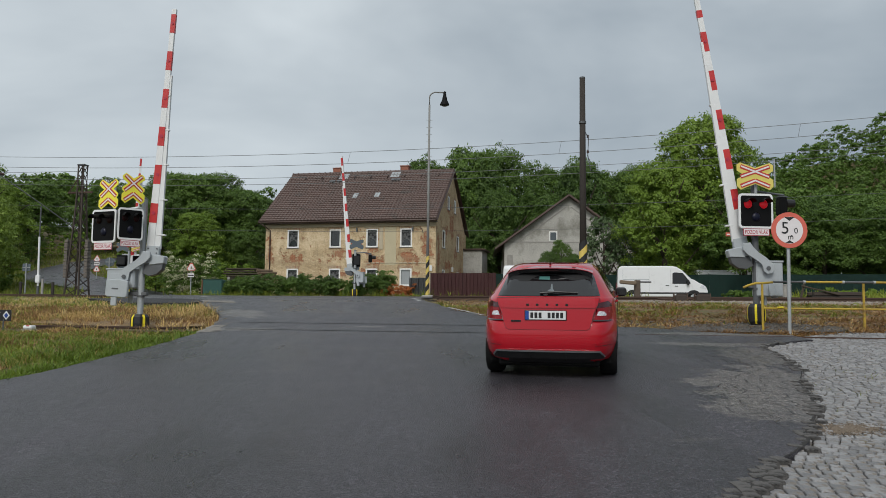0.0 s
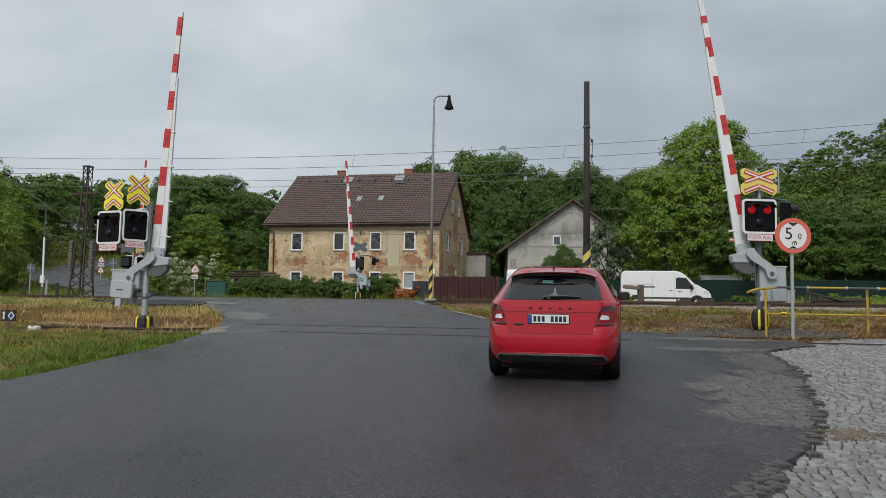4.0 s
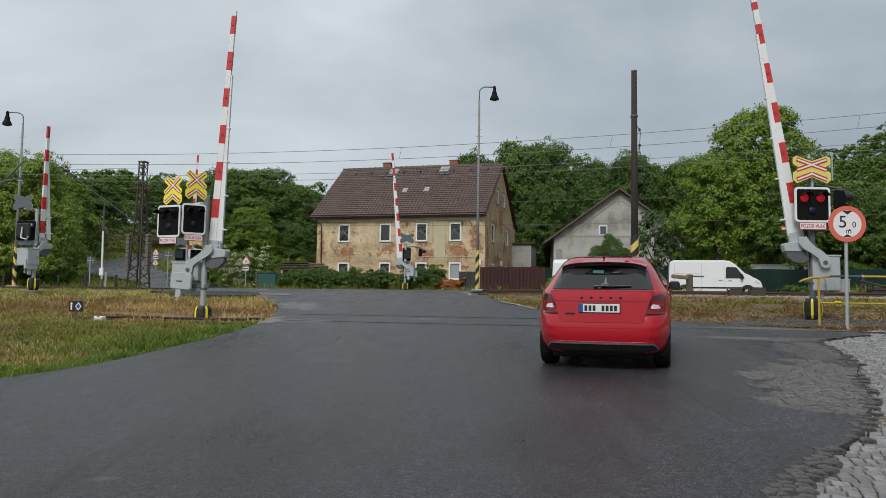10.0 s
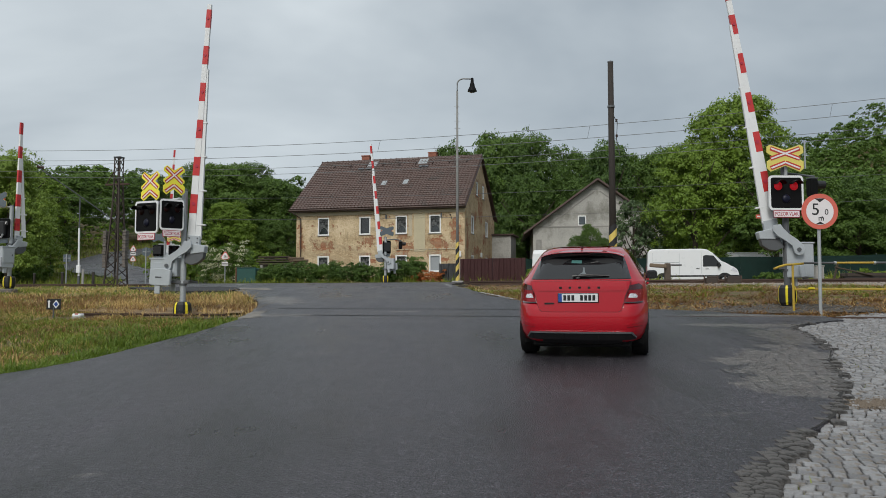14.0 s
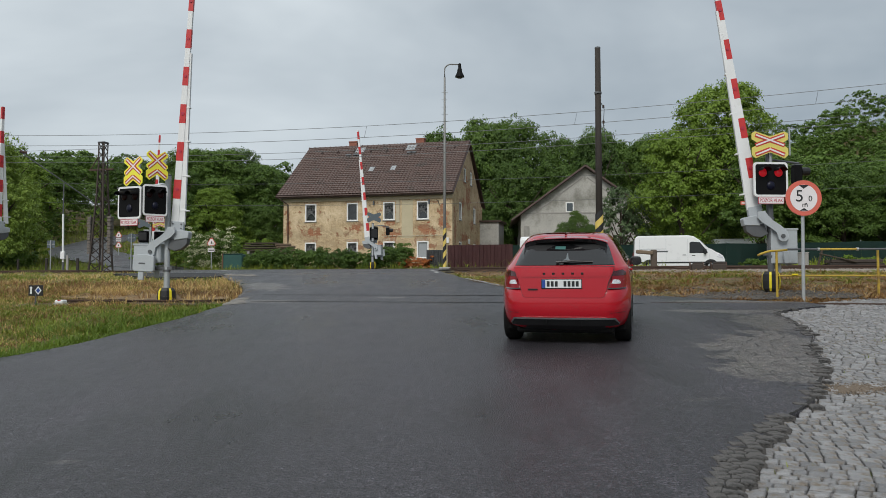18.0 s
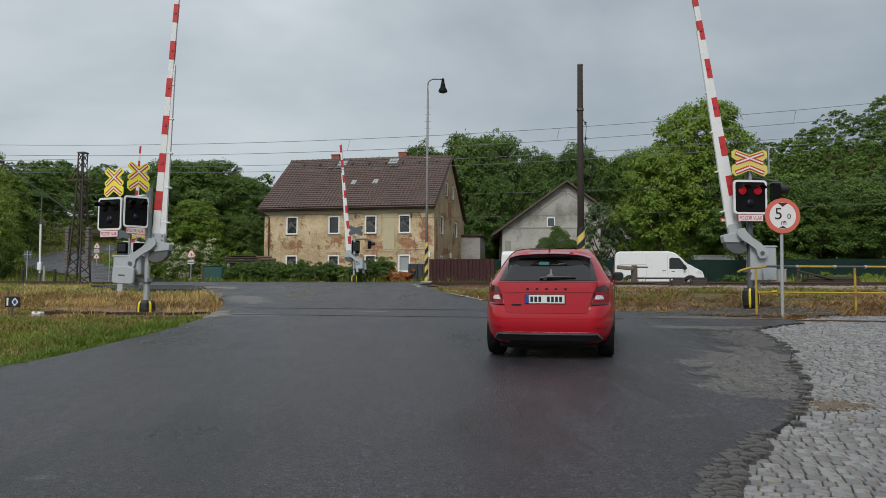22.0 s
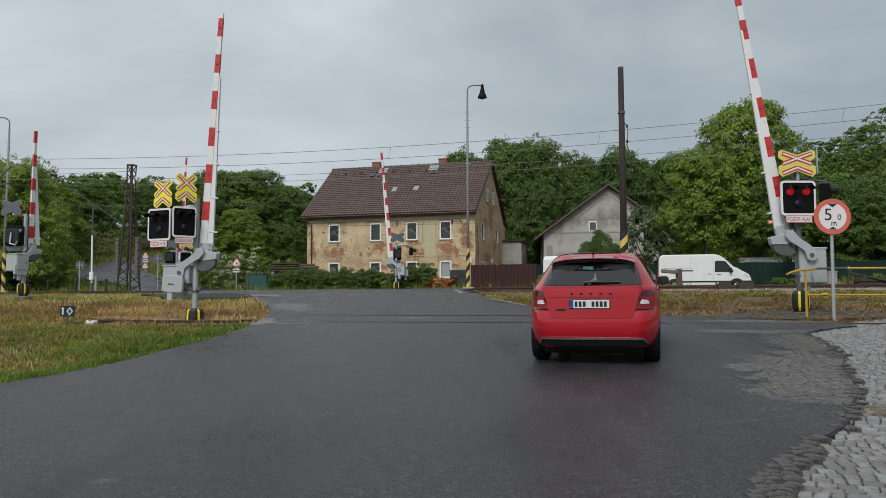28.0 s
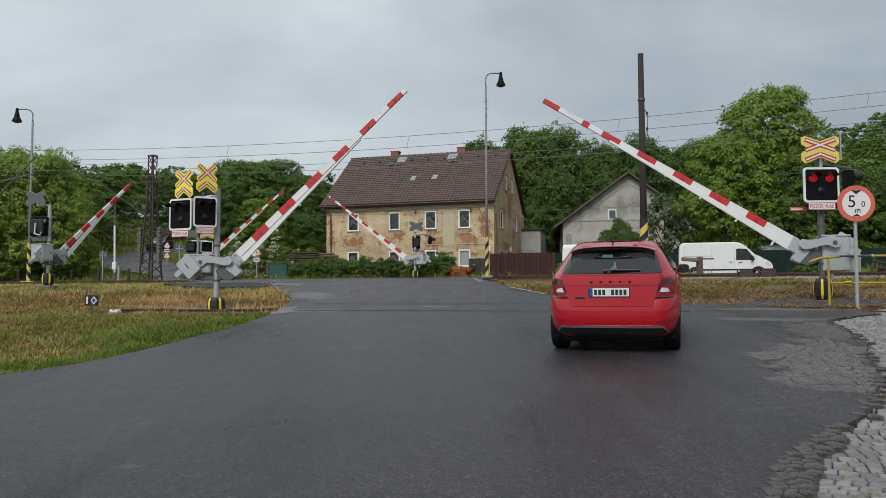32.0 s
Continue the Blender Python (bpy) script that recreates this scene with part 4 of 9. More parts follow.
tagged(part("gravel_patch", drape(APRON, ground, 0.004, 0.0, 0.3, 0.04, 13), mat("dark_grit", (0.085, 0.078, 0.070), 0.97, vary=0.55, scale=5, fine=45, bump=1.6, dirt=(0.13, 0.10, 0.065), dirt_at=0.55)), "dark gritty soil round the barrier's foot", "gravel", kind="structure")

SOIL = [(-6.9, 17.9), (-6.3, 17.3), (-5.4, 16.9), (-4.7, 16.6), (-4.25, 16.75), (-4.5, 17.3), (-5.2, 17.75), (-5.6, 18.2), (-6.4, 18.3)]
tagged(part("bare_soil", drape(SOIL, ground, -0.006, 0.0, 0.3, 0.05, 14), M_SOIL), "dark bare soil by the barrier's foot", "soil", kind="structure")
RAMP = [(-11.5, 29.6), (-9.4, 26.4), (-8.6, 25.7), (-6.6, 25.25), (-6.35, 25.9), (-6.95, 27.8), (-7.7, 28.8), (-9.4, 29.4)]
tagged(part("asphalt_patch", drape(RAMP, ground, 0.052, 0.10, 0.5, 0.05, 15), mat("fresh_tar", (0.018, 0.018, 0.020), 0.75, vary=0.3, scale=4, fine=70, bump=0.5)), "dark asphalt patch humped beside the crossing", "asphalt", kind="structure")
for i, pts in enumerate(([(-4.03, 16.06), (-3.57, 16.34), (-3.76, 17.0), (-3.70, 17.7), (-4.05, 17.66)], [(-6.74, 27.28), (-5.65, 27.08), (-5.06, 25.2), (-5.55, 25.5), (-6.44, 26.2)])):
    tagged(part("concrete_strip", drape(pts, ground, 0.036 + 0.002 * i, 0.0, 0.4, 0.03, 70 + i), mat("worn_concrete", (0.20, 0.185, 0.165), 0.9, vary=0.35, scale=4, fine=50, bump=0.5, dirt=(0.06, 0.056, 0.052), dirt_at=0.56)), "worn pale concrete strip in the road edge", "concrete", kind="structure")

# ---------------------------------------------------------------- railway


def rail_profile():
    return [(-0.065, 0), (0.065, 0), (0.065, 0.015), (0.012, 0.03), (0.010, 0.10), (0.034, 0.115), (0.034, 0.145), (-0.034, 0.145), (-0.034, 0.115), (-0.010, 0.10), (-0.012, 0.03), (-0.065, 0.015)]


def track(s, x0, x1, top, label, sleepers=True, bed=True):
    """A track along the line y + SKEW * x = s between two x, its rail heads at height top over the ground."""
    tr = thing("railway_track", Matrix(), label, "railway track", kind="structure")
    for off in (-0.75, 0.75):
        bm = bmesh.new()
        xs = np.linspace(x0, x1, max(2, int((x1 - x0) / 1.5)))
        rings = []
        for x in xs:
            y = s + off - SKEW * x
            z = ground(x, s - SKEW * x) + top - 0.145
            rings.append([bm.verts.new((x + p * SKEW, y + p, z + q)) for p, q in rail_profile()])
        for a, b in zip(rings, rings[1:]):
            for j in range(12):
                bm.faces.new((a[j], a[(j + 1) % 12], b[(j + 1) % 12], b[j]))
        bm.faces.new(rings[0])
        bm.faces.new(rings[-1][::-1])
        part("rail", bm, M_RUST, tr, "rusty steel rail")
    if sleepers:
        x = x0
        bm = bmesh.new()
        box(bm, (0.24, 2.5, 0.16), bevel=0.02)
        first = part("sleeper", bm, M_WOODDARK, tr)
        n = 0
        while x < x1 and n < 120:
            if n:
                sl = new("sleeper", first.data)
                sl.parent = tr
            else:
                sl = first
            y = s - SKEW * x
            sl.matrix_basis = pose(x, y, ground(x, y) + top - 0.225, 0, 0, -16)
            x += 0.62
            n += 1
    return tr


track(16.55, -8.2, -4.5, -0.01, "rusty overgrown siding track in dry grass", True)
track(16.75, 4.6, 12.5, -0.03, "rusty siding rails at the edge of the asphalt", False)
for s in (29.9, 34.3):
    track(s, 1.6, 45, 0.10, "main line railway track on ballast", True)
    track(s, -60, -11.5 if s < 31 else -15.5, 0.07, "main line railway track behind the grass", True)
    # rails let into the road
    bm = bmesh.new()
    for off in (-0.75, 0.75):
        for x in np.arange(-15.5 if s > 31 else -11.5, 1.6, 0.8):
            for d0, d1 in ((-0.035, 0.035),):
                q = []
                for xx, dd in ((x, d0), (x + 0.8, d0), (x + 0.8, d1), (x, d1)):
                    yy = s + off + dd - SKEW * xx
                    q.append(bm.verts.new((xx, yy, ground(xx, yy) + 0.036)))
                bm.faces.new(q)
    tagged(part("crossing_rail", bm, M_RUST), "rails let flush into the road surface", "rail", kind="structure")
bm = bmesh.new()
for off in (-0.75, 0.75):
    for x in np.arange(-3.6, 4.4, 0.4):
        q = []
        for xx, dd in ((x, -0.04), (x + 0.4, -0.04), (x + 0.4, 0.04), (x, 0.04)):
            yy = 16.55 + off + dd - SKEW * xx
            q.append(bm.verts.new((xx, yy, ground(xx, yy) + 0.037)))
        bm.faces.new(q)
tagged(part("crossing_rail", bm, M_INK), "siding rail grooves across the asphalt", "rail", kind="structure")


def ballast():
    """A bank of broken stone under the main line."""
    for x0, x1, up in ((6.5, 46, -0.01), (-60, -12.5, -0.02)):
        bm = bmesh.new()
        rows = []
        for x in np.linspace(x0, x1, 40):
            c = []
            for s, h in ((26.6, -0.06), (27.6, up * 0.8), (28.6, up), (36, up), (37.4, -0.06)):
                y = s - SKEW * x
                c.append(bm.verts.new((x, y, ground(x, y) + h)))
            rows.append(c)
        for a, b in zip(rows, rows[1:]):
            for j in range(4):
                bm.faces.new((a[j], a[j + 1], b[j + 1], b[j]))
        tagged(part("ballast_bed", bm, M_GRAVEL, smooth=True), "ballast bed of grey-brown broken stone", "ballast", kind="structure")
    rng = np.random.default_rng(5)
    n = 9000
    x = rng.uniform(4.5, 30, n)
    s = rng.normal(28.2, 0.9, n)
    y = s - SKEW * x
    z = ground_all(x, y) - 0.015
    r = rng.uniform(0.03, 0.07, n)
    octa = np.array([(1, 0, 0), (0, 1, 0), (-1, 0, 0), (0, -1, 0), (0, 0, 0.8), (0, 0, -0.8)])
    tri = np.array([(0, 1, 4), (1, 2, 4), (2, 3, 4), (3, 0, 4), (1, 0, 5), (2, 1, 5), (3, 2, 5), (0, 3, 5)])
    co = octa[None] * r[:, None, None] * rng.uniform(0.7, 1.3, (n, 6, 3)) + np.stack([x, y, z], -1)[:, None]
    fs = tri[None] + (np.arange(n) * 6)[:, None, None]
    tagged(raw_mesh("ballast_stones", co.reshape(-1, 3), fs.reshape(-1, 3), M_GRAVEL), "loose grey-brown ballast stones", "stones", kind="stuff")


ballast()


def overhead_line(s, contact, carrier, sag, label):
    line = thing("overhead_line", Matrix(), label, "overhead line")
    x0, x1 = -70.0, 60.0
    pts_c, pts_m = [], []
    for x in np.linspace(x0, x1, 66):
        y = s - SKEW * x
        dip = sag * min(900, (x + 2) ** 2)
        pts_c.append((x, y, contact + dip))
        pts_m.append((x, y, carrier + dip))
    part("contact_wire", pipe(bmesh.new(), pts_c, 0.010, 5), M_WIRE, line)
    part("carrier_wire", pipe(bmesh.new(), pts_m, 0.010, 5), M_WIRE, line)
    for i in range(2, 65, 4):
        x, y, z = pts_m[i]
        part("dropper", rod(bmesh.new(), (x, y, z - carrier + contact), (x + 0.1, y, z), 0.006, seg=5), M_DGREY, line)
    return line


overhead_line(29.9, 7.44, 7.90, 0.00156, "thin catenary and contact wires over the near track")
overhead_line(34.3, 7.44, 7.74, 0.0013, "thin catenary and contact wires over the far track")
for zz, ss, r in ((6.3, 45.0, 0.009), (7.1, 41.0, 0.009)):
    pts = [(x, ss - SKEW * x, zz + 0.0009 * (x - 5) ** 2) for x in np.linspace(-40, 45, 30)]
    tagged(part("cable", pipe(bmesh.new(), pts, r, 5), M_DGREY), "thin dark cable strung between poles", "cable")


# ---------------------------------------------------------------- poles and lamps
def band_pole(owner, z0, r, top, n, sides=14):
    """Slanted black and yellow warning bands round the foot of a pole."""
    h = top / n
    for i in range(n):
        bm = bmesh.new()
        vs = []
        for k in range(2):
            vs.append([bm.verts.new((r * math.cos(a), r * math.sin(a), z0 + max(0, min(top, (i + k) * h + 0.14 * math.cos(a))))) for a in [2 * math.pi * j / sides for j in range(sides)]])
        for j in range(sides):
            bm.faces.new((vs[0][j], vs[0][(j + 1) % sides], vs[1][(j + 1) % sides], vs[1][j]))
        part("black_band" if i % 2 else "yellow_band", bm, M_INK if i % 2 else M_YPALE, owner)


def street_lamp(x, y, height, turn, label, r=0.085):
    z = ground(x, y)
    t = thing("street_lamp", pose(x, y, z, 0, 0, turn), label, "street lamp", "street lamps by the crossing")
    pts = [(0, 0, -0.2), (0, 0, height * 0.5), (0, 0, height * 0.92)]
    part("pole", pipe(bmesh.new(), pts, [r, r * 0.75, r * 0.6], 12), M_POLE, t, smooth=True)
    arc = [(0, 0, height * 0.92)] + [(0.36 - 0.36 * math.cos(a), 0, height * 0.955 + 0.30 * math.sin(a)) for a in np.linspace(0, 1.75, 9)]
    arc.append((0.80, 0, height * 0.955 + 0.29))
    part("arm", pipe(bmesh.new(), arc, 0.035, 8), M_POLE, t, smooth=True)
    hz = height * 0.955 + 0.22
    head = part("lamp_head", lathe(bmesh.new(), [(0.03, 0.14), (0.07, 0.10), (0.09, -0.12), (0.12, -0.20), (0.14, -0.34), (0.23, -0.52), (0.25, -0.60), (0.20, -0.58)], Matrix.Translation((0.80, 0, hz))), M_BOARD, t, "black bell-shaped lamp head")
    part("lens", lathe(bmesh.new(), [(0.20, -0.585), (0.12, -0.66), (0.02, -0.68)], Matrix.Translation((0.80, 0, hz))), M_PANE, head)
    for i in range(8):
        zz = height * (0.60 + 0.035 * i)
        part("rung", rod(bmesh.new(), (-0.16, 0, zz), (0.16, 0, zz), 0.012, seg=6), M_GALV, t)
    band_pole(t, 0.05, r + 0.012, 2.1, 7)
    part("footing", box(bmesh.new(), (0.6, 0.6, 0.3), (0, 0, -0.05), bevel=0.04), M_CONC, t)


street_lamp(1.60, 40.0, 11.05, 0, "grey steel street lamp with a black bell head")
street_lamp(-22.6, 40.0, 9.40, 188, "grey steel street lamp with black bell head near the barrier")

pz = ground(6.25, 25.5)
t = thing("line_pole", pose(6.25, 25.5, pz), "tall dark tarred pole with a yellow and black foot", "pole")
part("shaft", pipe(bmesh.new(), [(0, 0, -0.2), (0.0, 0, 4), (0.0, 0, 7.62)], [0.125, 0.11, 0.095], 14), M_WOODDARK, t, smooth=True)
part("collar", lathe(bmesh.new(), [(0.125, 6.05), (0.125, 6.12)], seg=14), M_DGREY, t)
part("cap", lathe(bmesh.new(), [(0.10, 7.62), (0.10, 7.66), (0.02, 7.69)], seg=14), M_DGREY, t)
band_pole(t, 0.05, 0.137, 2.02, 8)
hg = part("hanger", pipe(bmesh.new(), [(0.10, 0, 5.75), (0.22, 0.05, 5.55), (0.20, 0.1, 5.0), (0.30, 0.1, 4.45)], 0.013, 6), M_DGREY, t, "slack dark hanger wire")
for zz in (5.58, 5.05):
    part("insulator", lathe(bmesh.new(), [(0.02, 0.0), (0.045, 0.02), (0.03, 0.05), (0.045, 0.08), (0.02, 0.11)], Matrix.Translation((0.20, 0.08, zz)), 10), M_BROWNSTEEL, hg)


def lattice_mast(x, y, height):
    t = thing("catenary_mast", pose(x, y, ground(x, y) - 0.05, 0, 0, -16), "rusty lattice catenary mast with stacked tension weights", "mast")
    w0, w1 = 0.85, 0.32

    def wd(z):
        return w0 + (w1 - w0) * min(1, z / (height * 0.72)) if z < height * 0.72 else w1
    corners = [(-1, -1), (1, -1), (1, 1), (-1, 1)]
    for cx, cy in corners:
        part("leg", pipe(bmesh.new(), [(cx * wd(z) / 2, cy * wd(z) / 2, z) for z in np.linspace(0, height, 6)], 0.05, 4), M_MAST, t)
    n = 15
    for i in range(n):
        z0, z1 = height * i / n, height * (i + 1) / n
        for j in range(4):
            (ax, ay), (bx, by_) = corners[j], corners[(j + 1) % 4]
            if i % 2:
                ax, ay, bx, by_ = bx, by_, ax, ay
            part("lacing", rod(bmesh.new(), (ax * wd(z0) / 2, ay * wd(z0) / 2, z0), (bx * wd(z1) / 2, by_ * wd(z1) / 2, z1), 0.028, seg=4), M_MAST, t)
    part("cap", box(bmesh.new(), (0.42, 0.42, 0.06), (0, 0, height), bevel=0.01), M_DGREY, t)
    for sx in (-0.62, 0.62):
        stack = part("weight_stack", rod(bmesh.new(), (sx, -0.1, 0.95), (sx, -0.1, 3.1), 0.03), M_DGREY, t)
        for i in range(14):
            part("weight", box(bmesh.new(), (0.21, 0.30, 0.125), (sx + 0.012 * math.sin(i * 2.1), -0.1, 1.05 + i * 0.145), bevel=0.015), M_WEIGHT, stack)
    part("bracket", box(bmesh.new(), (1.5, 0.10, 0.10), (0, -0.1, 5.55), bevel=0.01), M_RUST, t)
    part("strut", pipe(bmesh.new(), [(-0.75, -0.1, 5.5), (-0.2, -0.1, 6.3)], 0.03, 6), M_RUST, t)
    part("cantilever", pipe(bmesh.new(), [(-0.3, -0.2, 3.7), (-1.5, -1.4, 4.9), (-3.0, -2.6, 6.25)], 0.026, 8), M_DGREY, t)
    part("insulator", rod(bmesh.new(), (-3.0, -2.6, 6.25), (-2.75, -2.4, 6.2), 0.07), M_BROWNSTEEL, t)
    part("tie", pipe(bmesh.new(), [(-0.2, -0.1, 6.7), (-3.0, -2.6, 6.25)], 0.01, 5), M_DGREY, t)


lattice_mast(-16.9, 42.0, 7.05)
# arm of another mast that reaches in behind the lamp
t = thing("mast_arm", pose(-22.2, 38.0, ground(-22.2, 38.0)), "dark steel catenary mast with a slanted arm", "mast")
part("post", pipe(bmesh.new(), [(-2.6, 0, 0), (-2.6, 0, 8.2)], 0.12, 8), M_DGREY, t)
for z0, z1 in ((2.62, 6.4), (4.75, 5.55)):
    arm = part("arm", pipe(bmesh.new(), [(-2.6, 0, z0), (0.9, 0, z1)], 0.04, 6), M_DGREY, t)
    part("insulator", rod(bmesh.new(), (-1.2, 0, z0 + 1.4 * (z1 - z0) / 3.5), (-0.9, 0, z0 + 1.7 * (z1 - z0) / 3.5), 0.075, seg=10), M_BROWNSTEEL, arm)

# ---------------------------------------------------------------- level crossing equipment
def rounded(w, h, r, n=4):
    pts = []
    for cx, cz, a0 in ((w / 2 - r, -h / 2 + r, -90), (w / 2 - r, h / 2 - r, 0), (-w / 2 + r, h / 2 - r, 90), (-w / 2 + r, -h / 2 + r, 180)):
        for i in range(n + 1):
            a = radians(a0 + 90 * i / n)
            pts.append((cx + r * math.cos(a), cz + r * math.sin(a)))
    return pts


def beam(a, b, w):
    (ax, az), (bx, bz) = a, b
    d = math.hypot(bx - ax, bz - az)
    nx, nz = -(bz - az) / d * w / 2, (bx - ax) / d * w / 2
    return [(ax - nx, az - nz), (bx - nx, bz - nz), (bx + nx, bz + nz), (ax + nx, az + nz)]


CROSS_TALL = [(-0.305, 0.30), (-0.215, 0.375), (0.0, 0.255), (0.215, 0.375), (0.305, 0.30), (0.305, 0.235), (0.15, 0.125), (0.305, 0.02), (0.305, -0.045), (0.25, -0.085), (0.315, -0.14), (0.315, -0.29), (0.22, -0.365), (0.0, -0.215), (-0.22, -0.365), (-0.315, -0.29), (-0.315, -0.14), (-0.25, -0.085), (-0.305, -0.045), (-0.305, 0.02), (-0.15, 0.125), (-0.305, 0.235)]
CROSS_OUT = [(-0.40, 0.27), (-0.32, 0.315), (0.0, 0.20), (0.32, 0.315), (0.40, 0.27), (0.40, 0.14), (0.24, 0.045), (0.40, -0.05), (0.40, -0.20), (0.32, -0.275), (0.0, -0.14), (-0.32, -0.275), (-0.40, -0.20), (-0.40, -0.05), (-0.24, 0.045), (-0.40, 0.14)]


def signal(parent, at, yaw, cross_up, lit=True, cross=True, scale=1.0, cross_shift=(0, 0), tall=False, narrow=1.0):
    """Warning light board with a text plate below and a cross with chevron above; faces -y at yaw 0."""
    m = pose(*at, 0, 0, yaw) @ Matrix.Diagonal((scale * narrow, scale, scale, 1))
    board = part("signal_board", prism(bmesh.new(), rounded(0.76, 0.72, 0.07), 0.05, bevel=0.006), M_BOARD, parent, "black signal board with a white border", m)
    out, inn = rounded(0.79, 0.75, 0.08), rounded(0.70, 0.66, 0.05)
    bm = bmesh.new()
    fo, fi = [bm.verts.new((x, -0.006, z)) for x, z in out], [bm.verts.new((x, -0.006, z)) for x, z in inn]
    bo = [bm.verts.new((x, 0.03, z)) for x, z in out]
    n = len(out)
    for i in range(n):
        j = (i + 1) % n
        bm.faces.new((fo[i], fo[j], fi[j], fi[i]))
        bm.faces.new((fo[j], fo[i], bo[i], bo[j]))
    part("border", bm, M_WHITE, board)
    part("housing", box(bmesh.new(), (0.56, 0.16, 0.52), (0, 0.13, 0.0), bevel=0.03), M_BLACK, board)
    for x, z, lens in ((-0.18, 0.15, M_REDON if lit else M_REDOFF), (0.18, 0.15, M_REDON if lit else M_REDOFF), (0.0, -0.13, M_BLUELENS)):
        part("lens", lathe(bmesh.new(), [(0.098, -0.004), (0.085, 0.015), (0.05, 0.028), (0.01, 0.033)], Matrix.Translation((x, 0, z)) @ pose(0, 0, 0, 90, 0, 0)), lens, board, "red lamp lens" if z > 0 else "dark clear lamp lens", smooth=True)
        bm = bmesh.new()
        a = [radians(v) for v in np.linspace(15, 165, 12)]
        rim = [[bm.verts.new((x + r * math.cos(q), y, z + r * math.sin(q) + dz)) for q in a] for r, y, dz in ((0.116, -0.004, 0), (0.112, -0.23, -0.01), (0.106, -0.23, -0.01), (0.110, -0.004, 0))]
        for u, v in zip(rim, rim[1:]):
            for i in range(11):
                bm.faces.new((u[i], u[i + 1], v[i + 1], v[i]))
        if z > 0:
            part("visor", bm, M_BOARD, board)
        else:
            bm.free()
    plate = part("text_plate", prism(bmesh.new(), rounded(0.60, 0.155, 0.012, 2), 0.02), M_SIGNBACK, board, "white plate with red lettering", pose(0, 0.0, -0.455))
    part("plate_rim", prism(bmesh.new(), rounded(0.598, 0.153, 0.012, 2), 0.003), M_REDINK, board, at=pose(0, -0.0025, -0.455))
    part("plate_face", prism(bmesh.new(), rounded(0.575, 0.13, 0.008, 2), 0.004), M_PINKWHITE, board, at=pose(0, -0.0055, -0.455))
    words("lettering", "POZOR VLAK", 0.115, M_REDINK, board, pose(0, -0.0075, -0.457), 0.0015, 0.53)
    if cross:
        c = part("warning_cross", prism(bmesh.new(), CROSS_TALL if tall else CROSS_OUT, 0.012, bevel=0.002), M_CROSSBG if tall else M_CROSSPALE, parent, "yellow level crossing warning cross", pose(at[0] + cross_shift[0], at[1] + cross_shift[1], cross_up, 0, 0, yaw) @ Matrix.Diagonal((0.88 if narrow > 0.8 else 0.78, 1, 0.92, 1) if tall else (1, 1, 1, 1)))
        k = part("cross_back", prism(bmesh.new(), [(x * 0.985, z * 0.985) for x, z in (CROSS_TALL if tall else CROSS_OUT)], 0.004), M_SIGNBACK, c, at=pose(0, 0.0125, 0))
        segs = [((-0.32, 0.235), (0.32, 0.01)), ((-0.32, 0.01), (0.32, 0.235))]
        chev = [((-0.32, -0.195), (0.0, -0.072)), ((0.0, -0.072), (0.32, -0.195))]
        if tall:
            segs = [((-0.235, 0.315), (0.245, -0.055)), ((-0.245, -0.055), (0.235, 0.315))]
            chev = [((-0.25, -0.285), (0.0, -0.115)), ((0.0, -0.115), (0.25, -0.285))]
        for i, (a, b) in enumerate(segs + chev):
            part("red_beam", prism(bmesh.new(), beam(a, b, 0.092), 0.004), M_CROSSRED, c, at=pose(0, -0.0035 - 0.0009 * i, 0))
        for i, (a, b) in enumerate(segs + chev):
            s = 0.955
            (ax, az), (bx, bz) = a, b
            part("white_beam", prism(bmesh.new(), beam((ax * s, az), (bx * s, bz), 0.034), 0.003), M_PINKWHITE, c, at=pose(0, -0.008 - 0.0006 * i, 0))
    return board


def side_head(parent, at, yaw, scale=1.0):
    """A lamp head seen from the side: a dark box with two visors, facing +x at yaw 0."""
    m = pose(*at, 0, 0, yaw) @ Matrix.Scale(scale, 4)
    h = part("lamp_head", box(bmesh.new(), (0.20, 0.22, 0.42), (0, 0, 0), bevel=0.03), M_BOARD, parent, "black lamp head turned aside", m)
    part("top_plate", box(bmesh.new(), (0.22, 0.20, 0.03), (0, 0, 0.225), bevel=0.008), M_DGREY, h)
    for z in (0.08,):
        part("visor", lathe(bmesh.new(), [(0.10, 0.0), (0.098, 0.20), (0.090, 0.20), (0.090, 0.01), (0.01, 0.01)], Matrix.Translation((0.10, 0, z)) @ pose(0, 0, 0, 0, 90, 0), 16), M_BLACK, h)


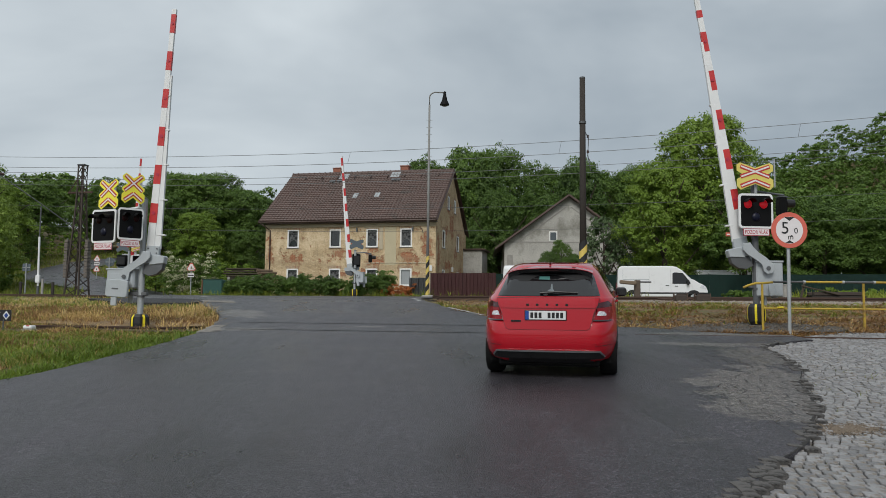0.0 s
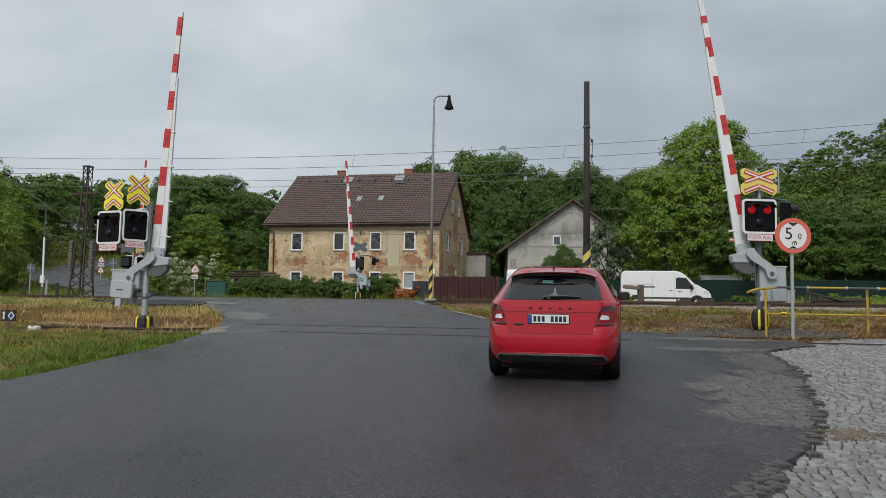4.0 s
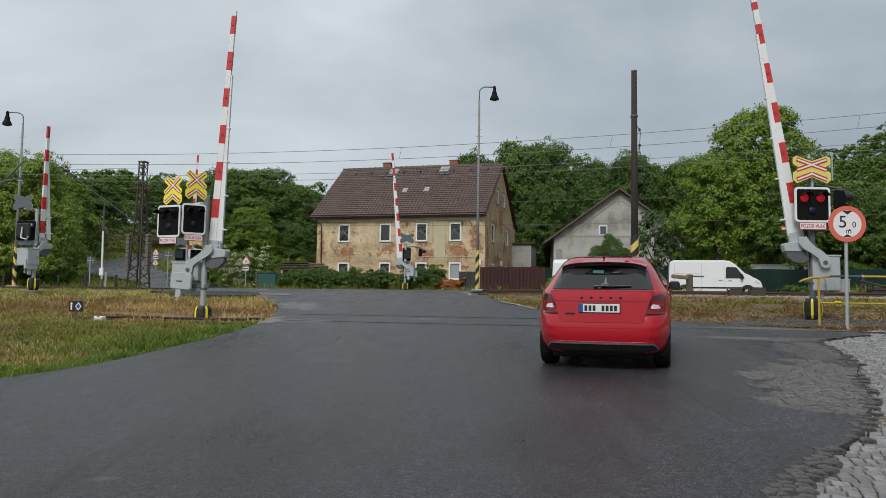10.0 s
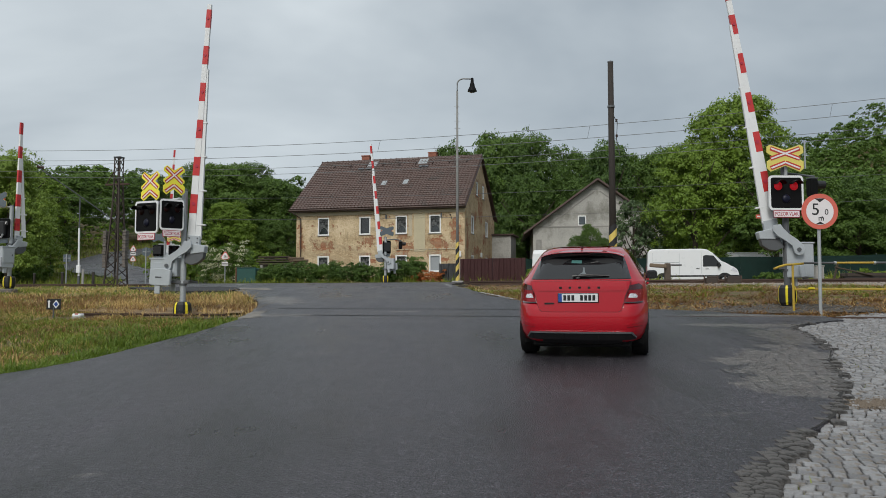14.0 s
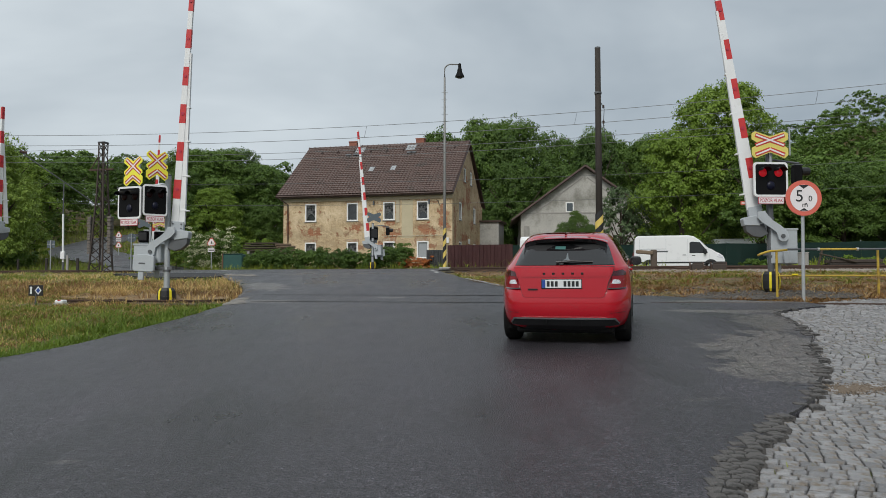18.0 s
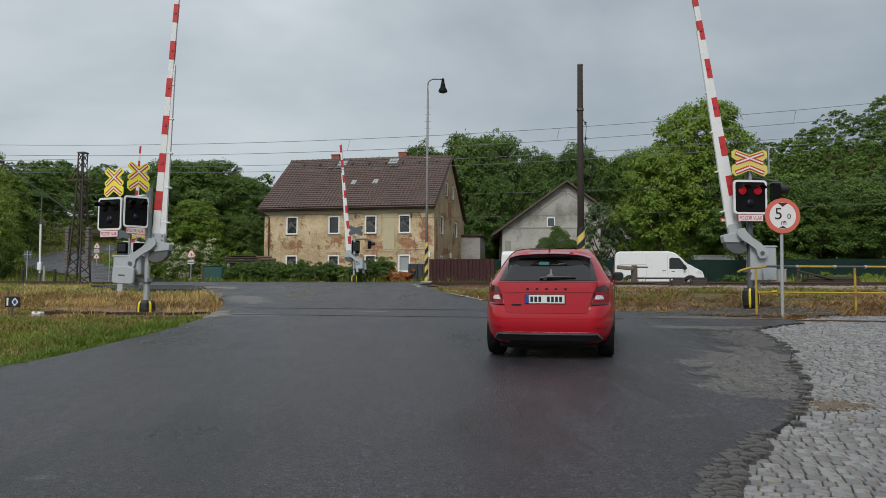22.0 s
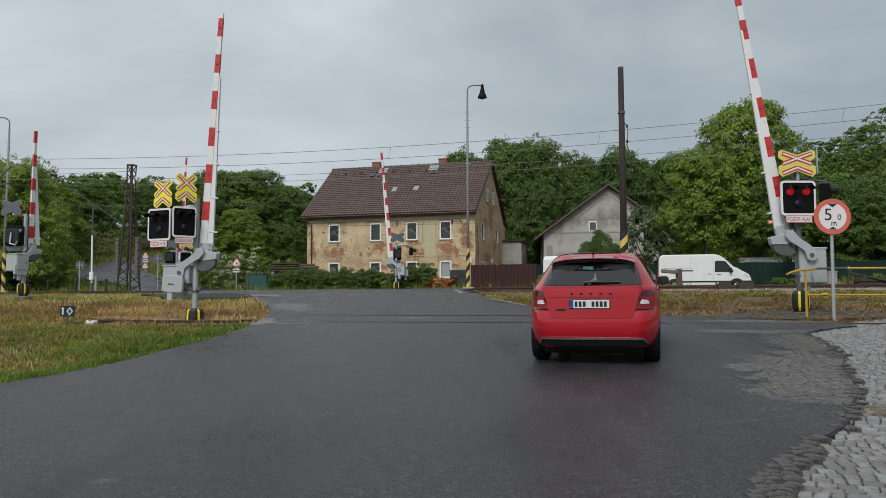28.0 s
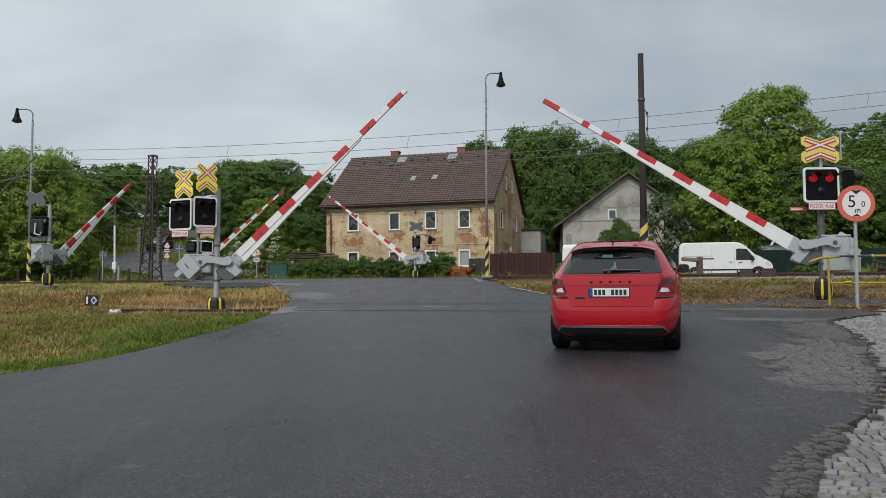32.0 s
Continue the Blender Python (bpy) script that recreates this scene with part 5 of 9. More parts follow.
def boom_part(parent, length, first, reds, short_end, low=-0.43, gap=0.0):
    """The swinging boom with its arms and counterweight; it lies along +x, the hinge at its origin."""
    boom = part("boom", box(bmesh.new(), (0.16, 0.34, 0.16), (0, 0, 0), bevel=0.03), M_GREY, parent, "red and white striped barrier boom")
    x0 = 0.62
    sh = low + 0.43

    def wid(x):
        return 0.178 - 0.080 * (x - x0) / (length - x0)
    arm = [(-0.12, 0.06), (-0.05, 0.12), (0.08, 0.11), (0.22, 0.01), (0.36, -0.19 + sh * 0.6), (0.48, -0.30 + sh), (0.60, -0.34 + sh), (0.60, -0.50 + sh), (0.47, -0.52 + sh), (0.35, -0.43 + sh * 0.8), (0.23, -0.24 + sh * 0.3), (0.11, -0.11), (-0.06, -0.10), (-0.12, -0.04)]
    for y in (-0.19, 0.15):
        part("arm", prism(bmesh.new(), arm, 0.045, Matrix.Translation((0, y, 0)), bevel=0.008), M_GREY, boom, "grey cast arm")
        part("bolt", rod(bmesh.new(), (0, y - 0.012 if y < 0 else y + 0.045, 0), (0, y - 0.03 if y < 0 else y + 0.063, 0), 0.045), M_DGREY, boom)
    part("boom_clamp", box(bmesh.new(), (0.22, 0.11, 0.30), (0.63, 0.0, low - 0.07), bevel=0.012), M_GREY, boom, "grey clamp plates with bolts")
    for bx, bz in ((0.58, 0.03), (0.68, 0.03), (0.58, -0.17), (0.68, -0.17)):
        part("clamp_bolt", rod(bmesh.new(), (bx, -0.055, low + bz), (bx, -0.075, low + bz), 0.016, seg=8), M_DGREY, boom)
    hood = part("hood", prism(bmesh.new(), [(0.54, low - 0.02), (0.53, low - 0.35), (0.50, low - 0.38), (0.36, low - 0.37), (0.30, low - 0.04)], 0.22, Matrix.Translation((0, -0.11, 0)), bevel=0.012), M_GREY, boom, "grey boom holder")
    # solid dark grey block in place of a hollow, its shade in the colour
    part("hood_throat", prism(bmesh.new(), [(0.33, low + 0.05), (0.365, low - 0.355), (0.22, low - 0.34), (0.10, low - 0.22), (0.05, low - 0.06), (0.10, low + 0.10)], 0.17, Matrix.Translation((0, -0.085, 0)), bevel=0.008), M_DGREY, hood, "dark block painting the holder's shaded hollow")
    cw = part("counterweight", prism(bmesh.new(), [(-0.10, -0.14), (-0.06, 0.10), (-0.10, 0.36), (-0.44, 0.36), (-0.47, 0.30), (-0.47, -0.10), (-0.44, -0.14)], 0.10, Matrix.Translation((0, -0.27, 0)), bevel=0.015), M_GREY, boom, "grey counterweight plate")
    part("slot", box(bmesh.new(), (0.035, 0.012, 0.15), (-0.28, -0.272, 0.14), bevel=0.006), M_DGREY, cw)
    part("tail", box(bmesh.new(), (0.24, 0.06, 0.13), (-0.54, -0.22, 0.16), bevel=0.01), M_GREY, boom)
    part("tail", box(bmesh.new(), (0.26, 0.06, 0.12), (-0.46, 0.20, -0.02), bevel=0.01), M_GREY, boom)

    def piece(name, a, b, material, fat=0.0):
        bm = bmesh.new()
        wa, wb = wid(a) + fat, wid(b) + fat
        d = 0.035 + fat / 2
        vs = [bm.verts.new((x, y, low + s * w / 2)) for x, w in ((a, wa), (b, wb)) for y, s in ((-d, -1), (d, -1), (d, 1), (-d, 1))]
        bm.faces.new(vs[3::-1])
        bm.faces.new(vs[4:])
        for i in range(4):
            j = (i + 1) % 4
            bm.faces.new((vs[i], vs[j], vs[j + 4], vs[i + 4]))
        return part(name, bm, material, boom)
    piece("beam", x0, length, M_WHITE)
    for i in range(reds):
        c = first + 0.888 * i
        st = piece("red_stripe", c - 0.222, min(length + 0.003, c + 0.222), M_RED, 0.006)
        for y in (-0.042, 0.042):
            part("reflector", rod(bmesh.new(), (c, y, low), (c, y * 1.25, low), 0.040 if c < 4 else 0.030), M_REDINK, st)
    if short_end:
        c = first + 0.888 * (reds - 1) + 0.64
        piece("red_stripe", c - 0.085, c + 0.085, M_RED, 0.006)
        piece("red_stripe", length - 0.40, length + 0.003, M_RED, 0.006)
    # second, tapering rail under the beam
    xe = length * 0.74
    bm = bmesh.new()
    n = 10
    rings = []
    for i in range(n + 1):
        u = i / n
        x = x0 + 0.06 + (xe - x0) * u
        w = 0.155 * (1 - u) + 0.045 * u
        zc = low - wid(x) / 2 - w / 2 + 0.012 - gap * (1 - u)
        rings.append([bm.verts.new((x, y, zc + s * w / 2)) for y, s in ((-0.02, -1), (0.05, -1), (0.05, 1), (-0.02, 1))])
    for a, b in zip(rings, rings[1:]):
        for i in range(4):
            j = (i + 1) % 4
            bm.faces.new((a[i], a[j], b[j], b[i]))
    bm.faces.new(rings[0][::-1])
    bm.faces.new(rings[-1])
    part("brace", bm, M_WHITE, boom, "white tapering brace rail")
    for i in range(5):
        u = 0.08 + i * 0.2
        x = x0 + 0.06 + (xe - x0) * u
        part("rung", box(bmesh.new(), (0.035, 0.08, (0.17 + gap) * (1 - u) + 0.05), (x, 0.012, low - (0.17 + gap / 2) * (1 - u) - 0.055), bevel=0.006), M_WHITE, boom)
    return boom


BOOMS = []


def barrier(x, y, z, heading, length, first, reds, label, back, box_side, short_end=False, mast=2.75, drive=(0.44, 0.26, 0.60), drop=0.10, low=-0.43, foot=1.0, gap=0.0, sink=0.0):
    """A mast in a striped foot cover with its drive box and boom. back: how far the hinge sits behind the mast."""
    t = thing("crossing_barrier", pose(x, y, z), label, "barrier", "level crossing barriers")
    part("mast", rod(bmesh.new(), (0, 0, -0.25), (0, 0, mast), 0.068, seg=16), M_DGREY if mast == 3.0 else M_GALV, t, "grey steel mast", smooth=False)
    part("mast_cap", lathe(bmesh.new(), [(0.074, mast), (0.074, mast + 0.02), (0.02, mast + 0.05)], seg=16), M_DGREY, t)
    cover = part("foot_cover", lathe(bmesh.new(), [(0.15, -0.02), (0.205, 0.05), (0.215, 0.22), (0.205, 0.36), (0.16, 0.42), (0.08, 0.43)], seg=10), M_BLACK, t, "black foot cover with yellow stripes", Matrix.Translation((0, 0, -sink)) @ Matrix.Diagonal((foot, foot, 1, 1)))
    for i in range(10):
        if i % 2:
            continue
        a = 2 * math.pi * (i + 0.5) / 10 + 0.1
        bm = bmesh.new()
        q = []
        for r, zz in ((0.165, 0.0), (0.212, 0.07), (0.222, 0.22), (0.212, 0.35), (0.170, 0.415)):
            q.append([bm.verts.new((r * math.cos(a + o), r * math.sin(a + o), zz)) for o in (-0.13, 0.13)])
        for u, v in zip(q, q[1:]):
            bm.faces.new((u[0], u[1], v[1], v[0]))
        part("yellow_stripe", bm, M_YELLOW, cover)
    part("footing", box(bmesh.new(), (0.44, 0.44, 0.16), (0, 0, -0.115 - sink), bevel=0.03), M_WEIGHT, t)
    h = radians(heading)
    hx, hy = -math.cos(h) * back, -math.sin(h) * back
    hz = 1.18
    bw, bd, bh = drive
    db = part("drive_box", box(bmesh.new(), drive, (0, 0, 0), bevel=0.025), M_GREY, t, "grey barrier drive box", pose(hx * 1.35, hy * 1.35 + box_side, hz - drop, 0, 0, heading))
    part("lid", box(bmesh.new(), (bw + 0.03, bd + 0.03, 0.04), (0, 0, bh / 2 - 0.01), bevel=0.01), M_GREY, db)
    part("door", box(bmesh.new(), (bw - 0.08, 0.012, bh - 0.16), (0, -bd / 2 - 0.002, -0.02), bevel=0.004), M_GREY, db)
    part("conduit", rod(bmesh.new(), (0.06, 0, -bh / 2 + 0.02), (0.06, 0, -bh / 2 - 0.18), 0.035), M_GALV, db)
    part("latch", box(bmesh.new(), (0.03, 0.02, 0.07), (0.13, -bd / 2 - 0.012, 0.0), bevel=0.004), M_DGREY, db)
    part("bracket", box(bmesh.new(), (abs(back) + 0.30, 0.12, 0.08), (0, 0, 0), bevel=0.01), M_DGREY, t, at=pose(hx / 2, hy / 2, hz - 0.38, 0, 0, heading))
    for zz in (0.72, 1.55):
        part("clamp", lathe(bmesh.new(), [(0.085, zz), (0.085, zz + 0.05)], seg=14), M_DGREY, t)
    b = boom_part(t, length, first, reds, short_end, low, gap)
    BOOMS.append((b, (hx, hy, hz), heading))
    return t


NL = barrier(-5.73, 17.9, 1.10, -6, 6.28, 1.49, 6, "grey level crossing barrier with two signal boards on its mast", 0.32, 0.02, mast=2.95, low=-0.46, drive=(0.64, 0.28, 0.44), drop=0.04, sink=0.08)
NR = barrier(7.73, 16.2, 1.38, 174, 6.85, 1.58, 5, "grey level crossing barrier beside the height limit sign", 0.20, 0.06, True, mast=3.0, drive=(0.56, 0.30, 0.76), drop=0.22, low=-0.36, foot=0.86)
FL = barrier(-15.04, 27.8, ground(-15.04, 27.8) + 0.16, 66, 4.90, 1.13, 5, "grey level crossing barrier turned away beside a street lamp", 0.20, 0.0, mast=2.95, drive=(0.50, 0.56, 0.62), drop=0.02, gap=0.14)
FM = barrier(-2.35, 43.6, ground(-2.35, 43.6), 160, 6.95, 1.30, 7, "grey level crossing barrier before the hedge", 0.25, 0.0, mast=2.6)
FF = barrier(-15.65, 46.0, ground(-15.65, 46.0), 12, 6.95, 1.40, 7, "grey level crossing barrier on the far side of the tracks", 0.3, 0.0, mast=2.6)

signal(NL, (-0.80, -0.24, 2.30), -24, 3.02, lit=False, tall=True, narrow=0.86, cross_shift=(0.07, 0))
signal(NL, (-0.16, -0.40, 2.34), 34, 3.13, lit=False, tall=True, narrow=0.72, scale=0.95, cross_shift=(0.03, 0))
part("signal_arm", pipe(bmesh.new(), [(0, 0, 2.72), (-0.20, 0.2, 2.78), (-0.75, 0.12, 2.66)], 0.04, 8), M_GALV, NL)
part("signal_arm", pipe(bmesh.new(), [(0, 0, 2.86), (-0.1, 0.12, 2.86), (-0.15, 0.12, 3.4)], 0.035, 8), M_GALV, NL)
part("signal_arm", pipe(bmesh.new(), [(-0.72, 0.12, 2.2), (-0.72, 0.12, 3.25)], 0.03, 8), M_GALV, NL)
signal(NR, (-0.06, -0.20, 2.40), 0, 3.13, narrow=0.95)
side_head(NR, (0.66, 0.10, 2.55), 4, 0.92)
part("signal_arm", pipe(bmesh.new(), [(0, 0, 2.86), (0.45, 0.10, 2.83), (0.72, 0.10, 2.80)], 0.026, 8), M_DGREY, NR)
part("cross_post", pipe(bmesh.new(), [(0, -0.08, 2.8), (0, -0.12, 3.35)], 0.035, 8), M_GALV, NR)
part("edge_strip", box(bmesh.new(), (0.03, 0.02, 0.62), (0.40, -0.14, 3.24), bevel=0.004), M_GALV, NR)
tag_board = part("tag_board", box(bmesh.new(), (0.36, 0.012, 0.085), (-0.42, 0.10, 1.92), bevel=0.003), M_SIGNRED, NR, "small red board with an unreadable line")
part("line_bar", box(bmesh.new(), (0.24, 0.003, 0.03), (-0.46, 0.092, 1.92)), M_PINKWHITE, tag_board)
signal(FL, (-0.33, -0.05, 2.14), 170, 3.16, lit=False, cross_shift=(-0.18, 0.0))
part("signal_arm", pipe(bmesh.new(), [(0, 0, 2.92), (-0.5, 0.02, 2.94)], 0.04, 8), M_GALV, FL)
part("letter_plate", box(bmesh.new(), (0.12, 0.012, 0.14), (-0.02, -0.30, 2.32)), M_BLACK, FL)
words("letter", "F", 0.13, M_WHITE, FL, pose(-0.02, -0.31, 2.32))
part("signal_bracket", pipe(bmesh.new(), [(-0.36, -0.28, 2.25), (-0.36, -0.34, 1.85), (-0.16, -0.34, 1.80), (-0.10, -0.34, 1.92)], 0.035, 6), M_GALV, FL)
signal(FM, (0.06, 0.12, 2.05), 190, 2.95, lit=False, narrow=0.6)
side_head(FM, (0.85, 0.0, 2.15), 8)
part("signal_arm", pipe(bmesh.new(), [(0, 0, 2.45), (0.5, 0, 2.5), (0.9, 0, 2.42)], 0.035, 8), M_DGREY, FM)
signal(FF, (0.55, 0.0, 2.03), 20, 2.80, lit=False, scale=0.9)
signal(FF, (-0.40, 0.1, 2.02), 170, 2.80, lit=False, scale=0.9)
part("signal_arm", pipe(bmesh.new(), [(-0.4, 0.05, 2.4), (0.55, 0.06, 2.4)], 0.035, 8), M_GALV, FF)


# ---------------------------------------------------------------- signs, rails and small trackside things
def disc(r, seg=36):
    return [(r * math.cos(2 * math.pi * i / seg), r * math.sin(2 * math.pi * i / seg)) for i in range(seg)]


t = thing("height_limit_sign", pose(7.61, 14.6, 1.24, 0, 0.6, -4), "round faded red height limit sign on a grey post", "road sign")
part("post", rod(bmesh.new(), (0, 0, -0.2), (0, 0, 2.25), 0.033, seg=14), M_GALV, t)
plate = part("sign_plate", prism(bmesh.new(), disc(0.35), 0.02, bevel=0.004), M_SIGNRED, t, "red bordered sign plate", pose(0, -0.06, 1.97))
part("white_face", prism(bmesh.new(), disc(0.262), 0.004), M_PINKWHITE, plate, at=pose(0, -0.0045, 0))
part("back_plate", prism(bmesh.new(), disc(0.345), 0.006), M_SIGNBACK, plate, at=pose(0, 0.021, 0))
words("numeral", "5", 0.33, M_INK, plate, pose(-0.085, -0.007, 0.03))
words("numeral", ".", 0.26, M_INK, plate, pose(0.04, -0.007, -0.05))
words("numeral", "0", 0.155, M_INK, plate, pose(0.125, -0.007, -0.015))
words("numeral", "m", 0.15, M_INK, plate, pose(0.02, -0.007, -0.135))
part("arrow_mark", prism(bmesh.new(), [(-0.10, 0.255), (0.0, 0.18), (0.10, 0.255)], 0.003), M_INK, plate, at=pose(0, -0.0075, 0))
part("arrow_mark", prism(bmesh.new(), [(-0.085, -0.25), (0.085, -0.25), (0.0, -0.198)], 0.003), M_INK, plate, at=pose(0, -0.0075, 0))
for zz in (1.85, 2.1):
    part("clamp", box(bmesh.new(), (0.10, 0.05, 0.03), (0, -0.02, zz), bevel=0.004), M_GALV, t)

t = thing("guard_rail", pose(7.40, 15.25, 1.25), "yellow pipe guard rail with black bands", "railing")
for dx, dy in ((0, 0), (2.03, -0.14), (4.9, -0.55), (7.6, -1.0)):
    part("post", rod(bmesh.new(), (dx, dy, -0.2), (dx, dy, 0.97), 0.024, seg=12), M_YRAIL, t)
run = [(-0.42, -0.08, 0.86), (-0.33, -0.07, 0.90), (-0.15, -0.03, 0.95), (0.0, 0, 0.955)]
part("top_rail", pipe(bmesh.new(), run + [(0.22, -0.01, 0.975)], 0.024, 10), M_YRAIL, t, smooth=True)
xs = [0.22, 0.82, 1.57, 2.17, 3.2, 4.2, 5.4, 7.6]
for i, (a, b) in enumerate(zip(xs, xs[1:])):
    part("top_rail", rod(bmesh.new(), (a, -0.03 - 0.13 * (a - 0.22), 0.985), (b, -0.03 - 0.13 * (b - 0.22), 0.985), 0.022), M_DGREY if i in (0, 2, 4) else M_YRAIL, t)
    part("joint", rod(bmesh.new(), (b - 0.02, -0.03 - 0.13 * (b - 0.24), 0.985), (b + 0.02, -0.03 - 0.13 * (b - 0.20), 0.985), 0.034), M_GALV, t)
part("lower_rail", pipe(bmesh.new(), [(0, 0, 0.45), (2.25, -0.15, 0.45), (4.9, -0.55, 0.45), (7.6, -1.0, 0.45)], 0.018, 8), M_YRAIL, t)
part("cap", box(bmesh.new(), (0.12, 0.05, 0.035), (0.35, -0.05, 0.47), bevel=0.01), M_YELLOW, t)

t = thing("ground_signal", pose(-8.63, 17.75, ground(-8.63, 17.75) - 0.02, 0, 0, 8) @ Matrix.Scale(0.9, 4), "small black sign with a white arrow and blue diamond", "track sign")
part("stake", rod(bmesh.new(), (0, 0, -0.1), (0, 0, 0.28), 0.02), M_DGREY, t)
pl = part("board", box(bmesh.new(), (0.34, 0.03, 0.27), (0, 0, 0.36), bevel=0.006), M_BLACK, t)
part("white_arrow", prism(bmesh.new(), [(-0.13, 0.27), (-0.09, 0.27), (-0.09, 0.42), (-0.07, 0.42), (-0.11, 0.47), (-0.15, 0.42), (-0.13, 0.42)], 0.006, Matrix.Translation((0, -0.02, 0))), M_WHITE, pl)
part("diamond", prism(bmesh.new(), [(0.06, 0.25), (0.14, 0.36), (0.06, 0.47), (-0.02, 0.36)], 0.004, Matrix.Translation((0, -0.019, 0))), M_WHITE, pl)
part("diamond_core", prism(bmesh.new(), [(0.06, 0.29), (0.11, 0.36), (0.06, 0.43), (0.01, 0.36)], 0.004, Matrix.Translation((0, -0.023, 0))), M_BLUE, pl)
t = thing("rail_stop", pose(-8.05, 17.72, ground(-8.05, 17.72) + 0.0, 0, 0, -16) @ Matrix.Scale(0.76, 4), "white and red painted rail end block", "rail stop")
part("block", box(bmesh.new(), (0.30, 0.22, 0.11), (0, 0, 0.05), bevel=0.03), M_WHITE, t)
part("red_band", box(bmesh.new(), (0.10, 0.226, 0.03), (0.02, 0, 0.09), bevel=0.005), M_RED, t)
part("foot", box(bmesh.new(), (0.34, 0.26, 0.06), (0, 0, -0.03), bevel=0.01), M_CONC, t)

for x, y in ((-22.8, 45.0), (-18.9, 40.1), (-23.95, 41.4), (-16.5, 38.2)):
    t = thing("marker_post", pose(x, y, ground(x, y)), "short dark trackside post in grass", "post", "dark posts beside the track")
    part("shaft", box(bmesh.new(), (0.11, 0.11, 0.70), (0, 0, 0.32), bevel=0.015), M_WOODDARK, t)
    part("cap", box(bmesh.new(), (0.13, 0.13, 0.03), (0, 0, 0.68), bevel=0.008), M_DGREY, t)

t = thing("cable_post", pose(-18.15, 40.3, ground(-18.15, 40.3)), "thin white pole with a meter box", "pole")
part("pole", rod(bmesh.new(), (0, 0, 0.4), (-0.05, 0, 3.0), 0.05), M_WHITE, t)
part("upper_pole", rod(bmesh.new(), (-0.05, 0, 3.0), (-0.05, 0, 4.6), 0.03), M_DGREY, t)
part("meter_box", box(bmesh.new(), (0.20, 0.16, 0.40), (0, -0.05, 0.85), bevel=0.02), M_WHITE, t)
part("stake", box(bmesh.new(), (0.10, 0.10, 0.9), (0.22, 0, 0.40), bevel=0.01), M_CONC, t)
part("foot", rod(bmesh.new(), (0, 0, -0.1), (0, 0, 0.5), 0.06), M_DGREY, t)


def tri(r):
    pts = []
    for i in range(3):
        a = radians(90 + 120 * i)
        for d in (-14, 14):
            pts.append((r * 0.97 * math.cos(a + radians(d)) , r * 0.97 * math.sin(a + radians(d))))
    return pts


def warning_sign(x, y, up, yaw, label, size=0.43, sub=True, n=1, bar=True):
    t = thing("warning_sign", pose(x, y, ground(x, y), 0, 0, yaw), label, "road sign", "triangular warning signs")
    part("post", rod(bmesh.new(), (0, 0.04, -0.1), (0, 0.04, up + 0.3), 0.035), M_GALV, t)
    for i in range(n):
        z = up - 0.80 * i
        p = part("sign_plate", prism(bmesh.new(), tri(size), 0.02, bevel=0.003), M_SIGNRED, t, at=pose(0, 0, z))
        part("white_face", prism(bmesh.new(), tri(size * 0.81), 0.004), M_PINKWHITE, p, at=pose(0, -0.0045, -0.01))
        part("symbol", prism(bmesh.new(), [(-0.10 * size, -0.26 * size), (0.10 * size, -0.26 * size), (0.08 * size, 0.22 * size), (-0.08 * size, 0.22 * size)], 0.003), M_INK, p, at=pose(0, -0.008, 0))
    if sub:
        part("sub_plate", box(bmesh.new(), (0.40, 0.02, 0.24), (0, 0, up - 0.50 if n == 1 else up - 0.38), bevel=0.004), M_PINKWHITE, t)
        part("line_bar", box(bmesh.new(), (0.34, 0.004, 0.06), (0, -0.013, up - 0.50 if n == 1 else up - 0.38)), M_INK, t)


warning_sign(-13.1, 50.0, 1.85, 0, size=0.31, label="triangular warning sign with a white plate below")
warning_sign(-23.0, 60.5, 1.58, 0, "two stacked triangular warning signs on a post", n=2, size=0.27)
for x, y, up, shape in ((-16.9, 46.4, 1.95, "round"), (-20.6, 44.2, 1.55, "square")):
    t = thing("sign_from_behind", pose(x, y, ground(x, y), 0, 0, 6), f"grey {shape} road sign seen from behind", "road sign")
    part("post", rod(bmesh.new(), (0, 0, -0.1), (0, 0, up + 0.25), 0.035), M_GALV, t)
    part("sign_plate", prism(bmesh.new(), disc(0.27) if shape == "round" else rounded(0.42, 0.42, 0.04), 0.02), M_SIGNBACK, t, at=pose(0, 0.04, up))
    part("bracket", box(bmesh.new(), (0.40, 0.03, 0.04), (0, 0.02, up), bevel=0.004), M_GALV, t)

# ---------------------------------------------------------------- old house
HOUSE_Z = 2.6
HX, HY = 3.05, 61.0


